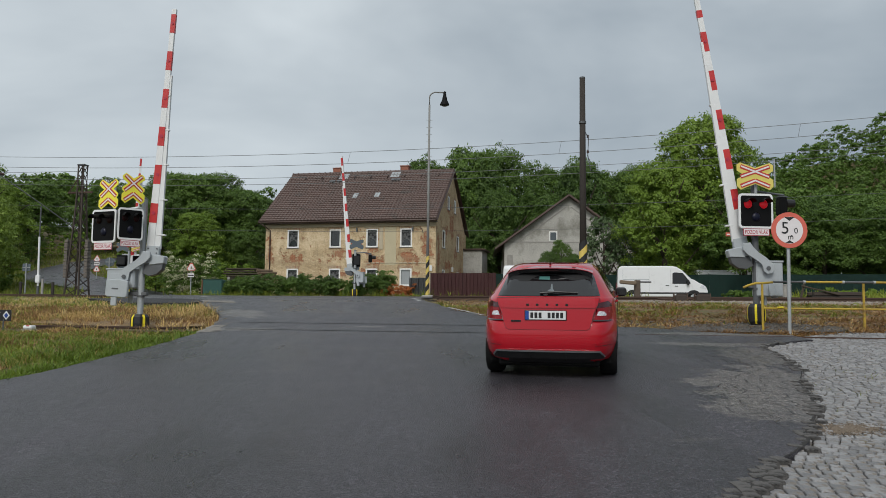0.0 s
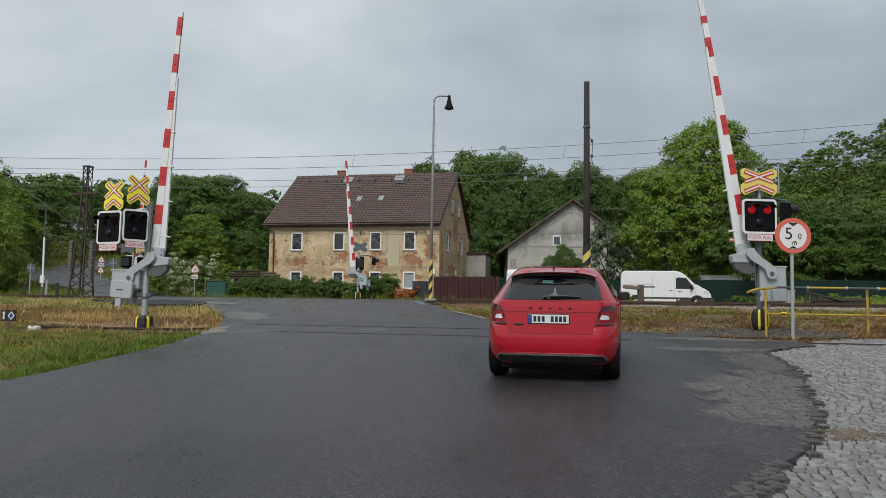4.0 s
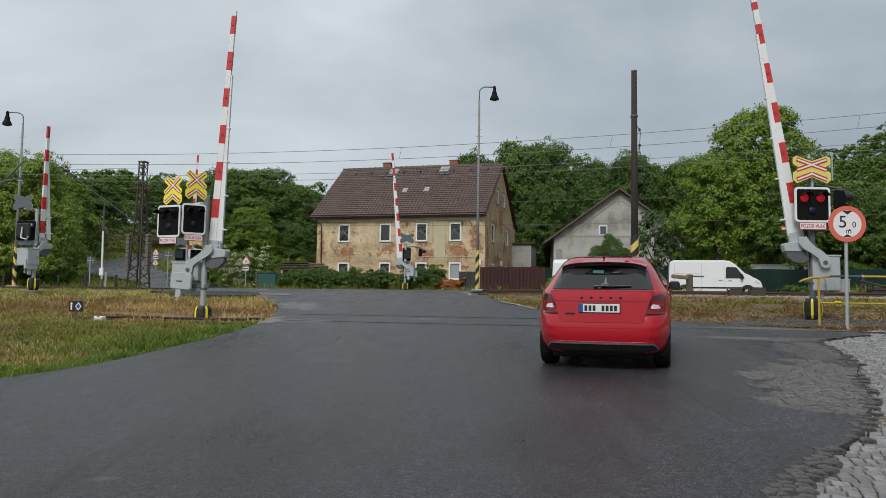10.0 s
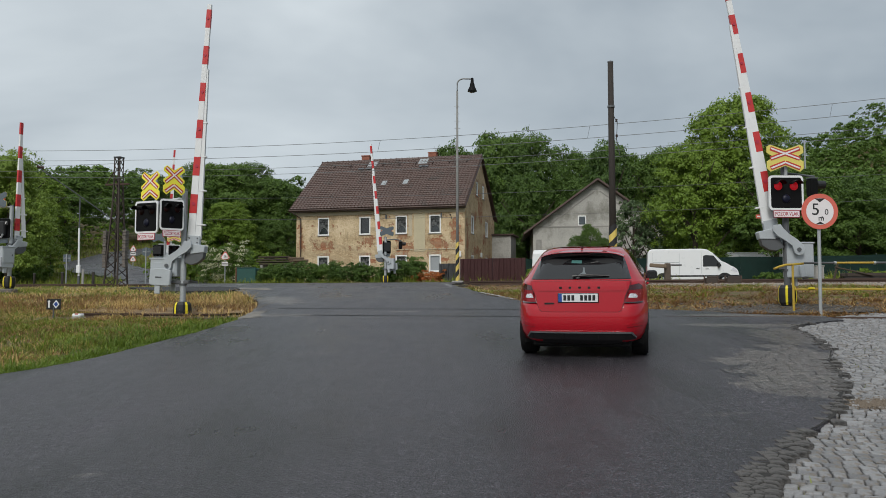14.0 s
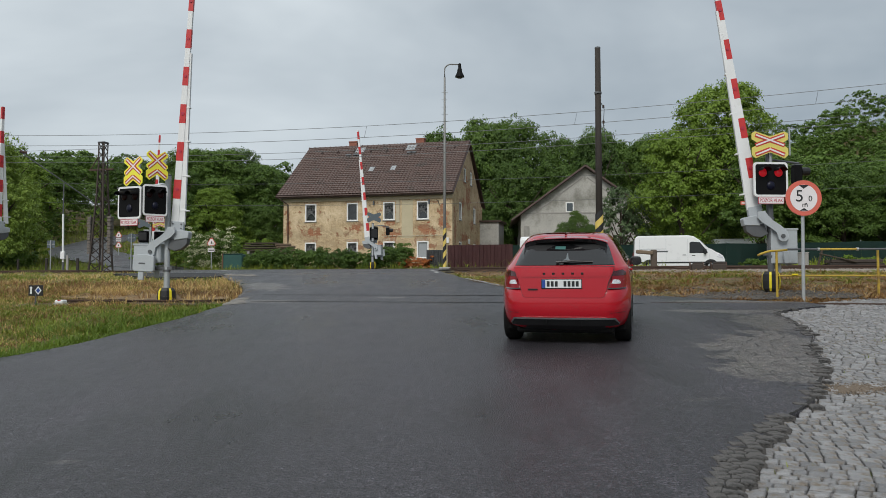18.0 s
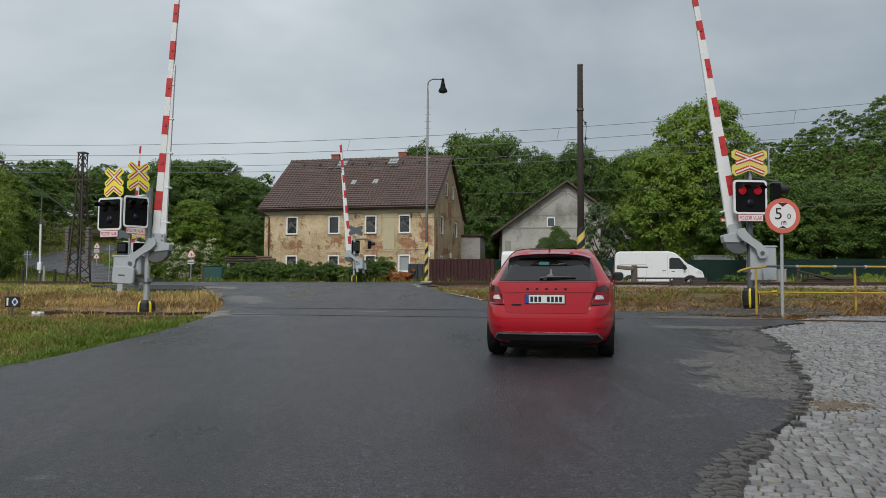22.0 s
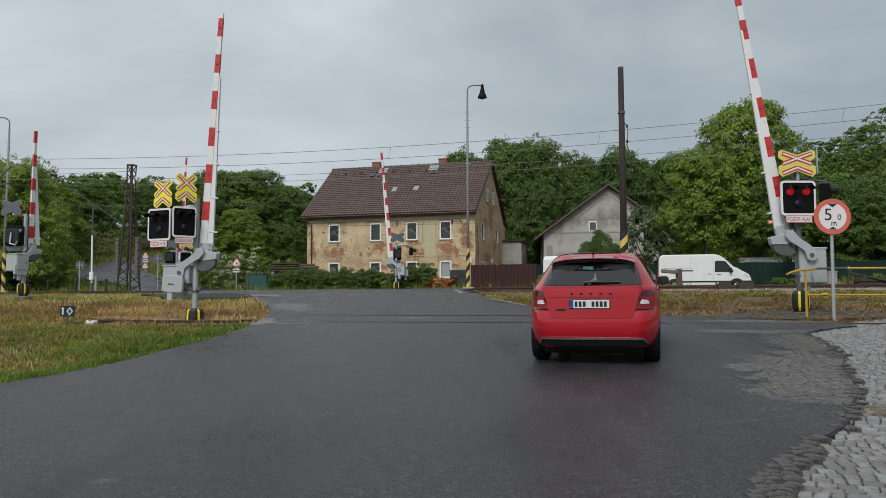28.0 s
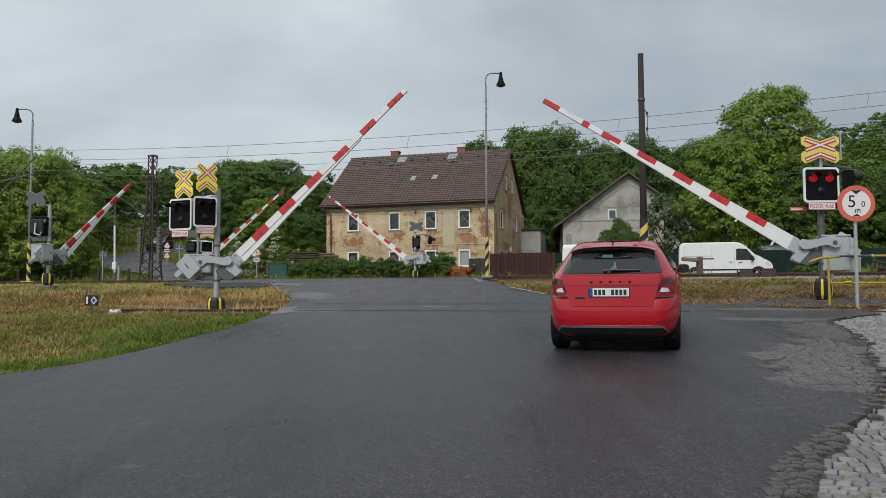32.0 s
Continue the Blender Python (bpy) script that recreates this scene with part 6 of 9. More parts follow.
def wall_with_holes(w, h, holes, thick, gable=None):
    """A wall in x (0..w) and z (0..h) with openings through it; gable: (ridge x, ridge z) for a pointed top. Front at y = 0."""
    xs = sorted({0, w, *[v for a in holes for v in (a[0], a[1])]} | ({gable[0]} if gable else set()))
    zs = sorted({0, h, *[v for a in holes if a[3] <= h for v in (a[2], a[3])]})
    bm = bmesh.new()

    def cell(q):
        fr = [bm.verts.new((x, 0, z)) for x, z in q]
        bk = [bm.verts.new((x, thick, z)) for x, z in q]
        bm.faces.new(fr)
        bm.faces.new(bk[::-1])
        for i in range(len(q)):
            j = (i + 1) % len(q)
            bm.faces.new((fr[i], bk[i], bk[j], fr[j]))
    for x0, x1 in zip(xs, xs[1:]):
        for z0, z1 in zip(zs, zs[1:]):
            mx, mz = (x0 + x1) / 2, (z0 + z1) / 2
            if not any(a[0] < mx < a[1] and a[2] < mz < a[3] for a in holes):
                cell([(x0, z0), (x1, z0), (x1, z1), (x0, z1)])
    if gable:
        gx, gz_ = gable

        def roof_z(x):
            return h + (gz_ - h) * (x / gx if x <= gx else (w - x) / (w - gx))
        tops = [a for a in holes if a[3] > h]
        for x0, x1 in zip(xs, xs[1:]):
            mx = (x0 + x1) / 2
            cut = [a for a in tops if a[0] < mx < a[1]]
            if not cut:
                q = [(x0, h), (x1, h), (x1, roof_z(x1)), (x0, roof_z(x0))]
                q = [p for i, p in enumerate(q) if p not in q[:i]]
                if len(q) > 2:
                    cell(q)
            else:
                a = cut[0]
                cell([(x0, h), (x1, h), (x1, a[2]), (x0, a[2])])
                cell([(x0, a[3]), (x1, a[3]), (x1, roof_z(x1)), (x0, roof_z(x0))])
    bmesh.ops.remove_doubles(bm, verts=bm.verts, dist=0.0005)
    pairs = {}
    for f in bm.faces:
        pairs.setdefault(tuple(sorted(v.index for v in f.verts)), []).append(f)
    return bm


M_ARCH = mat("pale_arch_brick", (0.33, 0.19, 0.125), 0.92, vary=0.35, scale=5, fine=30, bump=0.4, island=0.8, dirt=(0.46, 0.40, 0.28), dirt_at=0.52)


def window(parent, m, w, h, pane=M_PANE, curtain=False, sill=True):
    """A white window in an opening w by h, its lower middle at m, facing -y."""
    win = part("window", box(bmesh.new(), (w - 0.02, 0.03, h - 0.02), (0, 0.165, h / 2)), M_DGREY, parent, at=m)
    for x in (-w / 2 + 0.045, w / 2 - 0.045):
        part("frame", box(bmesh.new(), (0.112, 0.10, h), (x, 0.04, h / 2), bevel=0.008), M_WINWHITE, win)
    for z in (0.045, h - 0.045):
        part("frame", box(bmesh.new(), (w - 0.202, 0.10, 0.112), (0, 0.04, z), bevel=0.008), M_WINWHITE, win)
    part("pane", box(bmesh.new(), (w - 0.17, 0.012, h - 0.17), (0, 0.125, h / 2)), pane, win)
    if curtain:
        bm = bmesh.new()
        cols = []
        for i in range(17):
            u = -1 + i / 8
            drop = (h - 0.28) * (0.58 + 0.36 * u * u)
            y = 0.110 + 0.005 * (i % 2)
            cols.append([bm.verts.new((u * (w - 0.24) / 2, y, z)) for z in (h - 0.13, h - 0.13 - drop)])
        for c0, c1 in zip(cols, cols[1:]):
            bm.faces.new((c0[0], c0[1], c1[1], c1[0]))
        bmesh.ops.solidify(bm, geom=bm.faces[:], thickness=0.003)
        part("curtain", bm, M_CURTAIN, win, "grey lace curtain")
    if sill:
        part("sill", box(bmesh.new(), (w + 0.14, 0.16, 0.05), (0, 0.0, -0.026), bevel=0.008), M_CONC, win)
    bm = bmesh.new()
    for i in range(9):
        a = -0.5 + i / 8
        box(bm, (0.10, 0.10, 0.22), (a * (w + 0.10), 0.035, h + 0.10 + 0.05 * (1 - 4 * a * a)), Euler((0, a * 0.5, 0)).to_matrix(), bevel=0.006)
    part("brick_arch", bm, M_ARCH, win, "red brick segment arch")
    return win


def roof_tiles(parent, w, slope_len, courses, m, material, name="tile_roof"):
    """Courses of wavy interlocking tiles, each stepping over the one below; x along the eaves, y up the slope."""
    cols = int(w / 0.30)
    per = 6
    ex = slope_len / courses
    ux = np.linspace(0, w, cols * per + 1)
    wave = 0.055 * np.abs(np.sin(np.pi * ux / (w / cols)))
    vs, fs = [], []
    for c in range(courses):
        y0, y1 = c * ex, (c + 1) * ex + 0.05
        jit = 0.004 * np.sin(ux * 3.1 + c * 1.7)
        base = len(vs) * (len(ux))
        vs.append(np.stack([ux, np.full_like(ux, y0), wave + 0.0 + jit], -1))
        vs.append(np.stack([ux, np.full_like(ux, y0), wave + 0.095 + jit], -1))
        vs.append(np.stack([ux, np.full_like(ux, y1), wave + 0.004 + jit], -1))
        n = len(ux)
        i = np.arange(n - 1)
        for k in (0, 1):
            a = base + k * n + i
            fs.append(np.stack([a, a + 1, a + 1 + n, a + n], -1))
    ob = raw_mesh(name, np.concatenate(vs), np.concatenate(fs), material, parent)
    ob.matrix_basis = m
    return ob


def old_house():
    H = thing("old_house", pose(HX, HY, HOUSE_Z, 0, 0, -16.02), "two-storey old brick house with peeling ochre plaster and brown tiled roof", "house")
    W, D, E, R, RY = 14.65, 12.5, 6.45, 11.55, 6.25
    z0 = HOUSE_Z
    up = [(-12.68, -11.68), (-8.96, -8.0), (-5.80, -4.83), (-2.94, -1.97)]
    holes = []
    for a, b in up:
        holes.append((a + W, b + W, 6.87 - z0, 8.36 - z0))
        holes.append((a + W, b + W, 3.75 - z0, 5.13 - z0))
    part("wall", wall_with_holes(W, E, holes, 0.45), M_WALL, H, "ochre plaster front wall with bare brick patches", pose(-W, 0, 0))
    for i, (a, b) in enumerate(up):
        c = (a + b) / 2
        window(H, pose(c, 0, 6.87 - z0), b - a, 1.49, curtain=i in (0, 2, 3))
        window(H, pose(c, 0, 3.75 - z0), b - a, 1.38, pane=M_SKYPANE if i == 3 else M_PANE, curtain=i != 3)
    gh = [(2.45, 3.45, 7.0 - z0, 8.5 - z0), (8.25, 9.25, 7.15 - z0, 8.55 - z0), (2.35, 3.35, 3.9 - z0, 5.2 - z0), (8.3, 9.3, 3.9 - z0, 5.3 - z0), (4.3, 5.1, 10.45 - z0, 11.62 - z0), (6.9, 7.7, 10.45 - z0, 11.62 - z0)]
    gm = pose(0, 0.451, 0, 0, 0, 90)
    gh2 = [(a - 0.451, b - 0.451, c, d) for a, b, c, d in gh]
    gable = part("wall", wall_with_holes(D - 0.902, E, gh2, 0.45, (RY - 0.451, R - 0.35)), M_GABLE, H, "gable wall in slightly darker plaster with bare brick", gm)
    part("wall", wall_with_holes(D - 0.902, E, [], 0.45, (RY - 0.451, R - 0.35)), M_WALL, H, at=pose(-W + 0.45, 0.451, 0, 0, 0, 90))
    part("wall", wall_with_holes(W, E, [], 0.45), M_WALL, H, at=pose(-W, D - 0.45, 0))
    for a, b, c, d in gh:
        window(H, pose(0, (a + b) / 2, c, 0, 0, 90), b - a, d - c)
    # roof: front and back slopes
    over, rover, y0, ze = 0.45, 0.14, -0.5, E - 0.06
    run, rise = RY - y0, R - ze
    sl = math.hypot(run, rise)
    ang = math.degrees(math.atan2(rise, run))
    roof = part("roof", box(bmesh.new(), (W + over + rover, sl, 0.10), ((W + over + rover) / 2, sl / 2, -0.06), bevel=0.01), M_BROWNSTEEL, H, "brown interlocking tile roof", pose(-W - over, y0, ze + 0.06, ang, 0, 0))
    roof_tiles(roof, W + over + rover, sl, 25, Matrix(), M_TILE)
    run2 = D + 0.5 - RY
    sl2 = math.hypot(run2, rise)
    back = part("roof", box(bmesh.new(), (W + over + rover, sl2, 0.10), ((W + over + rover) / 2, sl2 / 2, -0.06), bevel=0.01), M_TILE, H, at=pose(rover, D + 0.5, ze + 0.06, math.degrees(math.atan2(rise, run2)), 0, 180))
    part("ridge", pipe(bmesh.new(), [(-W - over, RY, R + 0.06), (rover, RY, R + 0.06)], 0.13, 10), M_TILE, H, "rounded ridge tiles", smooth=True)
    for i in range(29):
        part("ridge_tile", rod(bmesh.new(), (-W - over + i * 0.518, RY, R + 0.07), (-W - over + i * 0.518 + 0.07, RY, R + 0.07), 0.15), M_TILE, H)
    for x in (-W - over - 0.02, rover + 0.02):
        for ya, za, yb, zb in ((y0, ze, RY, R), (D + 0.5, ze, RY, R)):
            part("verge_board", pipe(bmesh.new(), [(x, ya, za - 0.06), (x, yb, zb - 0.06)], 0.085, 4), M_BROWNSTEEL, H)
    part("gutter", pipe(bmesh.new(), [(-W - over, y0 - 0.05, ze - 0.02), (rover, y0 - 0.05, ze - 0.02)], 0.075, 8), M_BROWNSTEEL, H, "brown gutter")
    part("downpipe", pipe(bmesh.new(), [(-W - 0.25, y0 - 0.05, ze - 0.08), (-W + 0.1, y0 + 0.1, ze - 0.35), (-W + 0.42, -0.06, ze - 0.65), (-W + 0.45, -0.06, 3.0), (-W + 0.45, -0.06, 0.2)], 0.05, 8), M_BROWNSTEEL, H, smooth=True)
    part("soffit", box(bmesh.new(), (W + 0.5, 0.5, 0.05), (-W / 2 - 0.1, -0.25, ze - 0.13)), M_BROWNSTEEL, H)
    part("cornice", box(bmesh.new(), (W + 0.06, 0.10, 0.32), (-W / 2, -0.05, E - 0.36), bevel=0.03), M_CORNICE, H, "beige plaster cornice")
    for i in range(14):
        part("string_course", box(bmesh.new(), (0.30, 0.05, 0.09), (-5.6 + i * 0.39, -0.025, 2.97 + 0.01 * (i % 3)), bevel=0.015), M_CORNICE, H)
    # pilaster strips and plaster scars beside the windows
    part("plaster_surround", box(bmesh.new(), (0.30, 0.03, 1.75), (-4.55, -0.015, 4.95), bevel=0.008), M_CORNICE, H)
    part("plaster_surround", box(bmesh.new(), (1.6, 0.03, 0.16), (-5.2, -0.016, 5.92), bevel=0.008), M_CORNICE, H)
    part("plaster_patch", box(bmesh.new(), (0.95, 0.025, 3.1), (-3.75, -0.0125, 4.35), bevel=0.01), mat("olive_plaster", (0.50, 0.44, 0.30), 0.92, vary=0.12, scale=1.4, fine=14, bump=0.2), H, "olive repaired plaster")
    # chimneys, skylights, roof fittings
    for x, h in ((-10.9, 0.95), (-4.5, 1.0)):
        ch = part("chimney", box(bmesh.new(), (0.75, 0.62, 1.7), (x, RY + 0.55, R - 0.25), bevel=0.01), M_BRICKRED, H, "red brick chimney")
        part("chimney_cap", box(bmesh.new(), (0.84, 0.70, 0.09), (x, RY + 0.55, R + 0.62), bevel=0.012), M_BRICKRED, ch)
        part("flashing", box(bmesh.new(), (0.9, 0.06, 0.25), (x, RY + 0.22, R + 0.1), bevel=0.01), M_BROWNSTEEL, ch)

    def on_roof(x, y):
        return pose(x, y, ze + 0.06 + (y - y0) * rise / run, ang, 0, 0)
    for x, y, w, h, pane in ((-7.72, 2.65, 0.55, 0.85, M_SKYPANE), (-5.78, 2.70, 0.55, 0.85, M_SKYPANE), (-9.80, 5.55, 0.95, 1.05, M_SKYPANE), (-5.05, 5.65, 0.95, 1.05, M_SKYPANE)):
        sk = part("skylight", box(bmesh.new(), (w + 0.22, h + 0.22, 0.12), (0, 0, 0.05), bevel=0.02), M_BROWNSTEEL, H, "roof window in a dark frame", on_roof(x, y))
        part("pane", box(bmesh.new(), (w - 0.12, h - 0.12, 0.02), (0, 0, 0.115), bevel=0.004), pane, sk)
        part("apron", box(bmesh.new(), (w + 0.3, 0.25, 0.03), (0, -h / 2 - 0.2, 0.06), bevel=0.006), M_BROWNSTEEL, sk)
    for i in range(9):
        x = -13.4 + i * 1.55
        part("vent_tile", prism(bmesh.new(), [(-0.12, 0), (0.12, 0), (0, 0.20)], 0.35, Matrix.Translation((0, -0.15, 0.03))), M_BROWNSTEEL, H, at=on_roof(x, 5.3))
    for x in (-10.6, -9.9, -4.6, -4.9):
        part("step_grate", box(bmesh.new(), (0.55, 0.25, 0.05), (0, 0, 0.22), bevel=0.01), M_DGREY, H, at=on_roof(x, 4.75))
    for x in (-6.6, -1.9):
        part("eave_lamp", box(bmesh.new(), (0.12, 0.14, 0.35), (x, -0.10, E - 0.75), bevel=0.02), M_DGREY, H)
    part("meter_box", box(bmesh.new(), (0.35, 0.12, 0.45), (-0.45, -0.06, 2.55), bevel=0.02), M_WHITE, H)
    part("meter_box", box(bmesh.new(), (0.12, 0.35, 0.40), (0.06, 6.2, 2.8), bevel=0.02), M_WHITE, H)
    part("wall_bracket", pipe(bmesh.new(), [(-1.05, -0.02, 5.4), (-1.05, -0.5, 5.7), (-1.05, -0.9, 5.7)], 0.03, 6), M_DGREY, H)
    # low shed behind the gable
    t = thing("shed", pose(6.3, 73.4, 2.9, 0, 0, -16), "low grey rendered shed with a flat roof", "shed")
    part("wall", box(bmesh.new(), (3.4, 3.0, 4.6), (0.4, 0, 2.3), bevel=0.02), M_RENDER, t)
    part("roof", box(bmesh.new(), (3.9, 3.4, 0.16), (0.4, 0, 4.68), bevel=0.02), M_BROWNSTEEL, t)


old_house()


def grey_house():
    x0, y0, z0 = 15.33, 68.0, 2.9
    t = thing("grey_house", pose(x0, y0, z0, 0, 0, -6), "unplastered grey house with a dark pitched roof", "house")
    half, eave, peak = 5.75, 5.0, 9.25
    part("wall", wall_with_holes(half * 2, eave, [], 0.4, (half, peak)), M_RENDER, t, "grey cement gable wall", pose(-half, 0, 0))
    part("wall", box(bmesh.new(), (0.4, 10, eave), (-half + 0.2, 5.4, eave / 2)), M_RENDER, t)
    part("wall", box(bmesh.new(), (0.4, 10, eave), (half - 0.2, 5.4, eave / 2)), M_RENDER, t)
    part("wall", wall_with_holes(half * 2, eave, [], 0.4, (half, peak)), M_RENDER, t, at=pose(-half, 10.2, 0))
    for s in (-1, 1):
        w = half + 0.85
        ang = math.degrees(math.atan2(peak - eave, half))
        part("roof", box(bmesh.new(), (w / math.cos(radians(ang)), 11.6, 0.16), (s * w / math.cos(radians(ang)) / 2, 0, 0.0), bevel=0.02), M_TILE, t, "dark brown roof slope", pose(0, 5.2, peak + 0.12, 0, s * ang, 0))
    win = part("window", box(bmesh.new(), (0.72, 0.06, 0.92), (-1.38, -0.03, 8.58 - z0), bevel=0.01), M_WINWHITE, t, "small white window")
    part("pane", box(bmesh.new(), (0.54, 0.02, 0.72), (-1.38, -0.065, 8.58 - z0)), M_SLATEPANE, win)
    part("plaster_band", box(bmesh.new(), (half * 2 - 0.3, 0.03, 0.12), (0, -0.015, eave + 0.15), bevel=0.006), M_CONC, t)
    for s in (-1, 1):
        ang = math.degrees(math.atan2(peak - eave, half))
        part("plaster_band", box(bmesh.new(), (5.2, 0.03, 0.10), (0, 0, 0), bevel=0.006), M_CONC, t, at=pose(s * 2.3, -0.016, peak - 0.75 - 1.7, 0, s * ang, 0))
    part("pier", box(bmesh.new(), (0.5, 0.12, 4.0), (-half + 0.5, -0.06, 2.0), bevel=0.01), M_CONC, t)


grey_house()


# ---------------------------------------------------------------- fences and yard things beyond the track
def sheet_fence(x0, y0, x1, y1, top, label, material, rib=0.20, name="sheet_fence"):
    n = max(2, int(math.hypot(x1 - x0, y1 - y0) / 2.0))
    t = thing(name, Matrix(), label, "fence")
    yaw = math.degrees(math.atan2(y1 - y0, x1 - x0))
    for i in range(n):
        u, v = i / n, (i + 1) / n
        ax, ay, bx, by = x0 + (x1 - x0) * u, y0 + (y1 - y0) * u, x0 + (x1 - x0) * v, y0 + (y1 - y0) * v
        l = math.hypot(bx - ax, by - ay) - 0.012
        z = ground((ax + bx) / 2, (ay + by) / 2)
        bm = bmesh.new()
        k = int(l / rib)
        prof = []
        for j in range(k):
            a = j * l / k
            w = l / k
            prof += [(a, 0.0), (a + w * 0.55, 0.0), (a + w * 0.65, -0.035), (a + w * 0.90, -0.035)]
        prof.append((l, 0.0))
        lo = [bm.verts.new((x, y, 0.04)) for x, y in prof]
        hi = [bm.verts.new((x, y, top - z)) for x, y in prof]
        for j in range(len(prof) - 1):
            bm.faces.new((lo[j], lo[j + 1], hi[j + 1], hi[j]))
        bmesh.ops.solidify(bm, geom=bm.faces[:], thickness=0.008)
        part("panel", bm, material, t, at=pose(ax, ay, z, 0, 0, yaw))
        part("post", box(bmesh.new(), (0.06, 0.06, top - z + 0.05), (0, 0.06, (top - z) / 2), bevel=0.006), M_DGREY, t, at=pose(ax, ay, z, 0, 0, yaw))
    return t


sheet_fence(1.95, 44.3, 5.6, 43.1, 3.86, "dark maroon corrugated sheet fence", M_FENCE)
sheet_fence(0.75, 45.2, 1.85, 44.9, 3.62, "grey mesh gate panel beside the fence", M_DGREY, 0.12)


def net_fence(pts, height, label):
    t = thing("netting_fence", Matrix(), label, "fence")
    for (x0, y0), (x1, y1) in zip(pts, pts[1:]):
        z0, z1 = ground(x0, y0), ground(x1, y1)
        bm = bmesh.new()
        k = 12
        lo, hi = [], []
        for i in range(k + 1):
            u = i / k
            x, y, z = x0 + (x1 - x0) * u, y0 + (y1 - y0) * u, z0 + (z1 - z0) * u
            sag = 0.05 * math.sin(math.pi * u)
            w = 0.03 * math.sin(i * 2.3)
            lo.append(bm.verts.new((x, y + w, z + 0.05)))
            hi.append(bm.verts.new((x, y, z + height - sag)))
        for i in range(k):
            bm.faces.new((lo[i], lo[i + 1], hi[i + 1], hi[i]))
        bmesh.ops.solidify(bm, geom=bm.faces[:], thickness=0.01)
        part("net", bm, M_NET, t)
        part("post", rod(bmesh.new(), (x0, y0 + 0.08, z0 - 0.1), (x0, y0 + 0.08, z0 + height + 0.08), 0.03), M_GALV, t)


net_fence([(6.1, 55.8), (10.1, 55.6), (14.1, 55.2), (18.1, 54.6), (22.2, 53.6), (26.2, 52.0), (30.2, 50.6), (34.4, 49.0)], 2.05, "dark green privacy netting fence on steel posts")
t = thing("box_trailer", pose(24.4, 56.8, ground(24.4, 56.8) + 0.15, 0, 0, -16), "white box trailer roof behind green netting", "trailer")
part("body", box(bmesh.new(), (3.8, 2.0, 1.25), (0.1, 0, 1.52), bevel=0.04), M_WHITE, t)
part("roof_edge", box(bmesh.new(), (3.9, 2.1, 0.08), (0.1, 0, 2.18), bevel=0.02), M_WHITE, t)
part("chassis", box(bmesh.new(), (3.0, 1.5, 0.18), (0, 0, 0.85), bevel=0.02), M_DGREY, t)
for x in (-0.6, 0.6):
    part("wheel", rod(bmesh.new(), (x, -1.0, 0.40), (x, -0.75, 0.40), 0.40, seg=18), M_RUBBER, t)
    part("wheel", rod(bmesh.new(), (x, 1.0, 0.40), (x, 0.75, 0.40), 0.40, seg=18), M_RUBBER, t)
t = thing("buffer_beam", pose(10.4, 34.2, ground(10.4, 34.2) - 0.02, 0, 0, -8), "old weathered beam on a brown steel post", "buffer stop")
part("post", box(bmesh.new(), (0.26, 0.26, 0.90), (0.42, 0, 0.41), bevel=0.03), mat("brown_steel_post", (0.095, 0.072, 0.055), 0.8, vary=0.35, scale=6, bump=0.3), t)
part("beam", box(bmesh.new(), (0.74, 0.16, 0.17), (-0.02, -0.21, 0.74), Euler((0, radians(5), 0)).to_matrix(), bevel=0.035), mat("weathered_beam", (0.17, 0.128, 0.088), 0.85, vary=0.35, scale=7, bump=0.4), t)
part("side_rod", rod(bmesh.new(), (0.55, 0, 0.78), (1.05, 0.05, 0.78), 0.035), M_DGREY, t)
for x, y, w in ((9.68, 25.8, 0.48), (10.36, 25.6, 0.56)):
    t = thing("point_machine", pose(x, y, ground(x, y) - 0.02, 0, 0, -16), "rusty trackside point machine casing", "track equipment", "rusty casings beside the track")
    part("casing", box(bmesh.new(), (w * 0.82, 0.34, 0.20), (0, 0, 0.13), bevel=0.015), M_MAST, t)
    for sx in (-1, 1):
        part("side_plate", prism(bmesh.new(), [(-0.20, 0.0), (0.20, 0.0), (0.20, 0.20), (0.13, 0.30), (-0.13, 0.30), (-0.20, 0.20)], 0.03, pose(sx * w * 0.44, 0, 0, 0, 0, 90), bevel=0.004), M_RUST, t)
    part("lid", box(bmesh.new(), (w * 0.66, 0.30, 0.05), (0.02, 0, 0.255), bevel=0.012), M_MAST, t)
    part("rod", rod(bmesh.new(), (-w / 2, 0, 0.12), (-w / 2 - 0.5, 0.1, 0.10), 0.02), M_RUST, t)
t = thing("fallen_plank", pose(19.0, 33.6, ground(19.0, 33.6) + 0.42, 0, 14, -14), "weathered plank leaning in long grass", "plank")
part("board", box(bmesh.new(), (1.6, 0.10, 0.06), bevel=0.01), M_BARK, t)
part("support", box(bmesh.new(), (0.08, 0.10, 0.75), (-0.7, 0.06, -0.20), bevel=0.01), M_BARK, t)
t = thing("sleeper_stack", pose(19.9, 34.0, ground(19.9, 34.0), 0, 0, -10), "low stack of old dark railway sleepers in grass", "timber stack")
for lay in range(2):
    for i in range(4):
        part("sleeper", box(bmesh.new(), (2.3 - 0.12 * ((i + lay) % 3), 0.24, 0.15), (0.05 * (i % 2), -0.42 + 0.27 * i, 0.09 + 0.165 * lay), bevel=0.015), M_MAST if (i + lay) % 2 else M_WOODDARK, t)
t = thing("concrete_stub", pose(16.9, 32.6, ground(16.9, 32.6)), "small pale concrete block in grass", "block")
part("block", box(bmesh.new(), (0.35, 0.3, 0.55), (0, 0, 0.35), bevel=0.03), M_CONC, t)
part("cap", box(bmesh.new(), (0.38, 0.33, 0.05), (0, 0, 0.64), bevel=0.012), M_CONC, t)

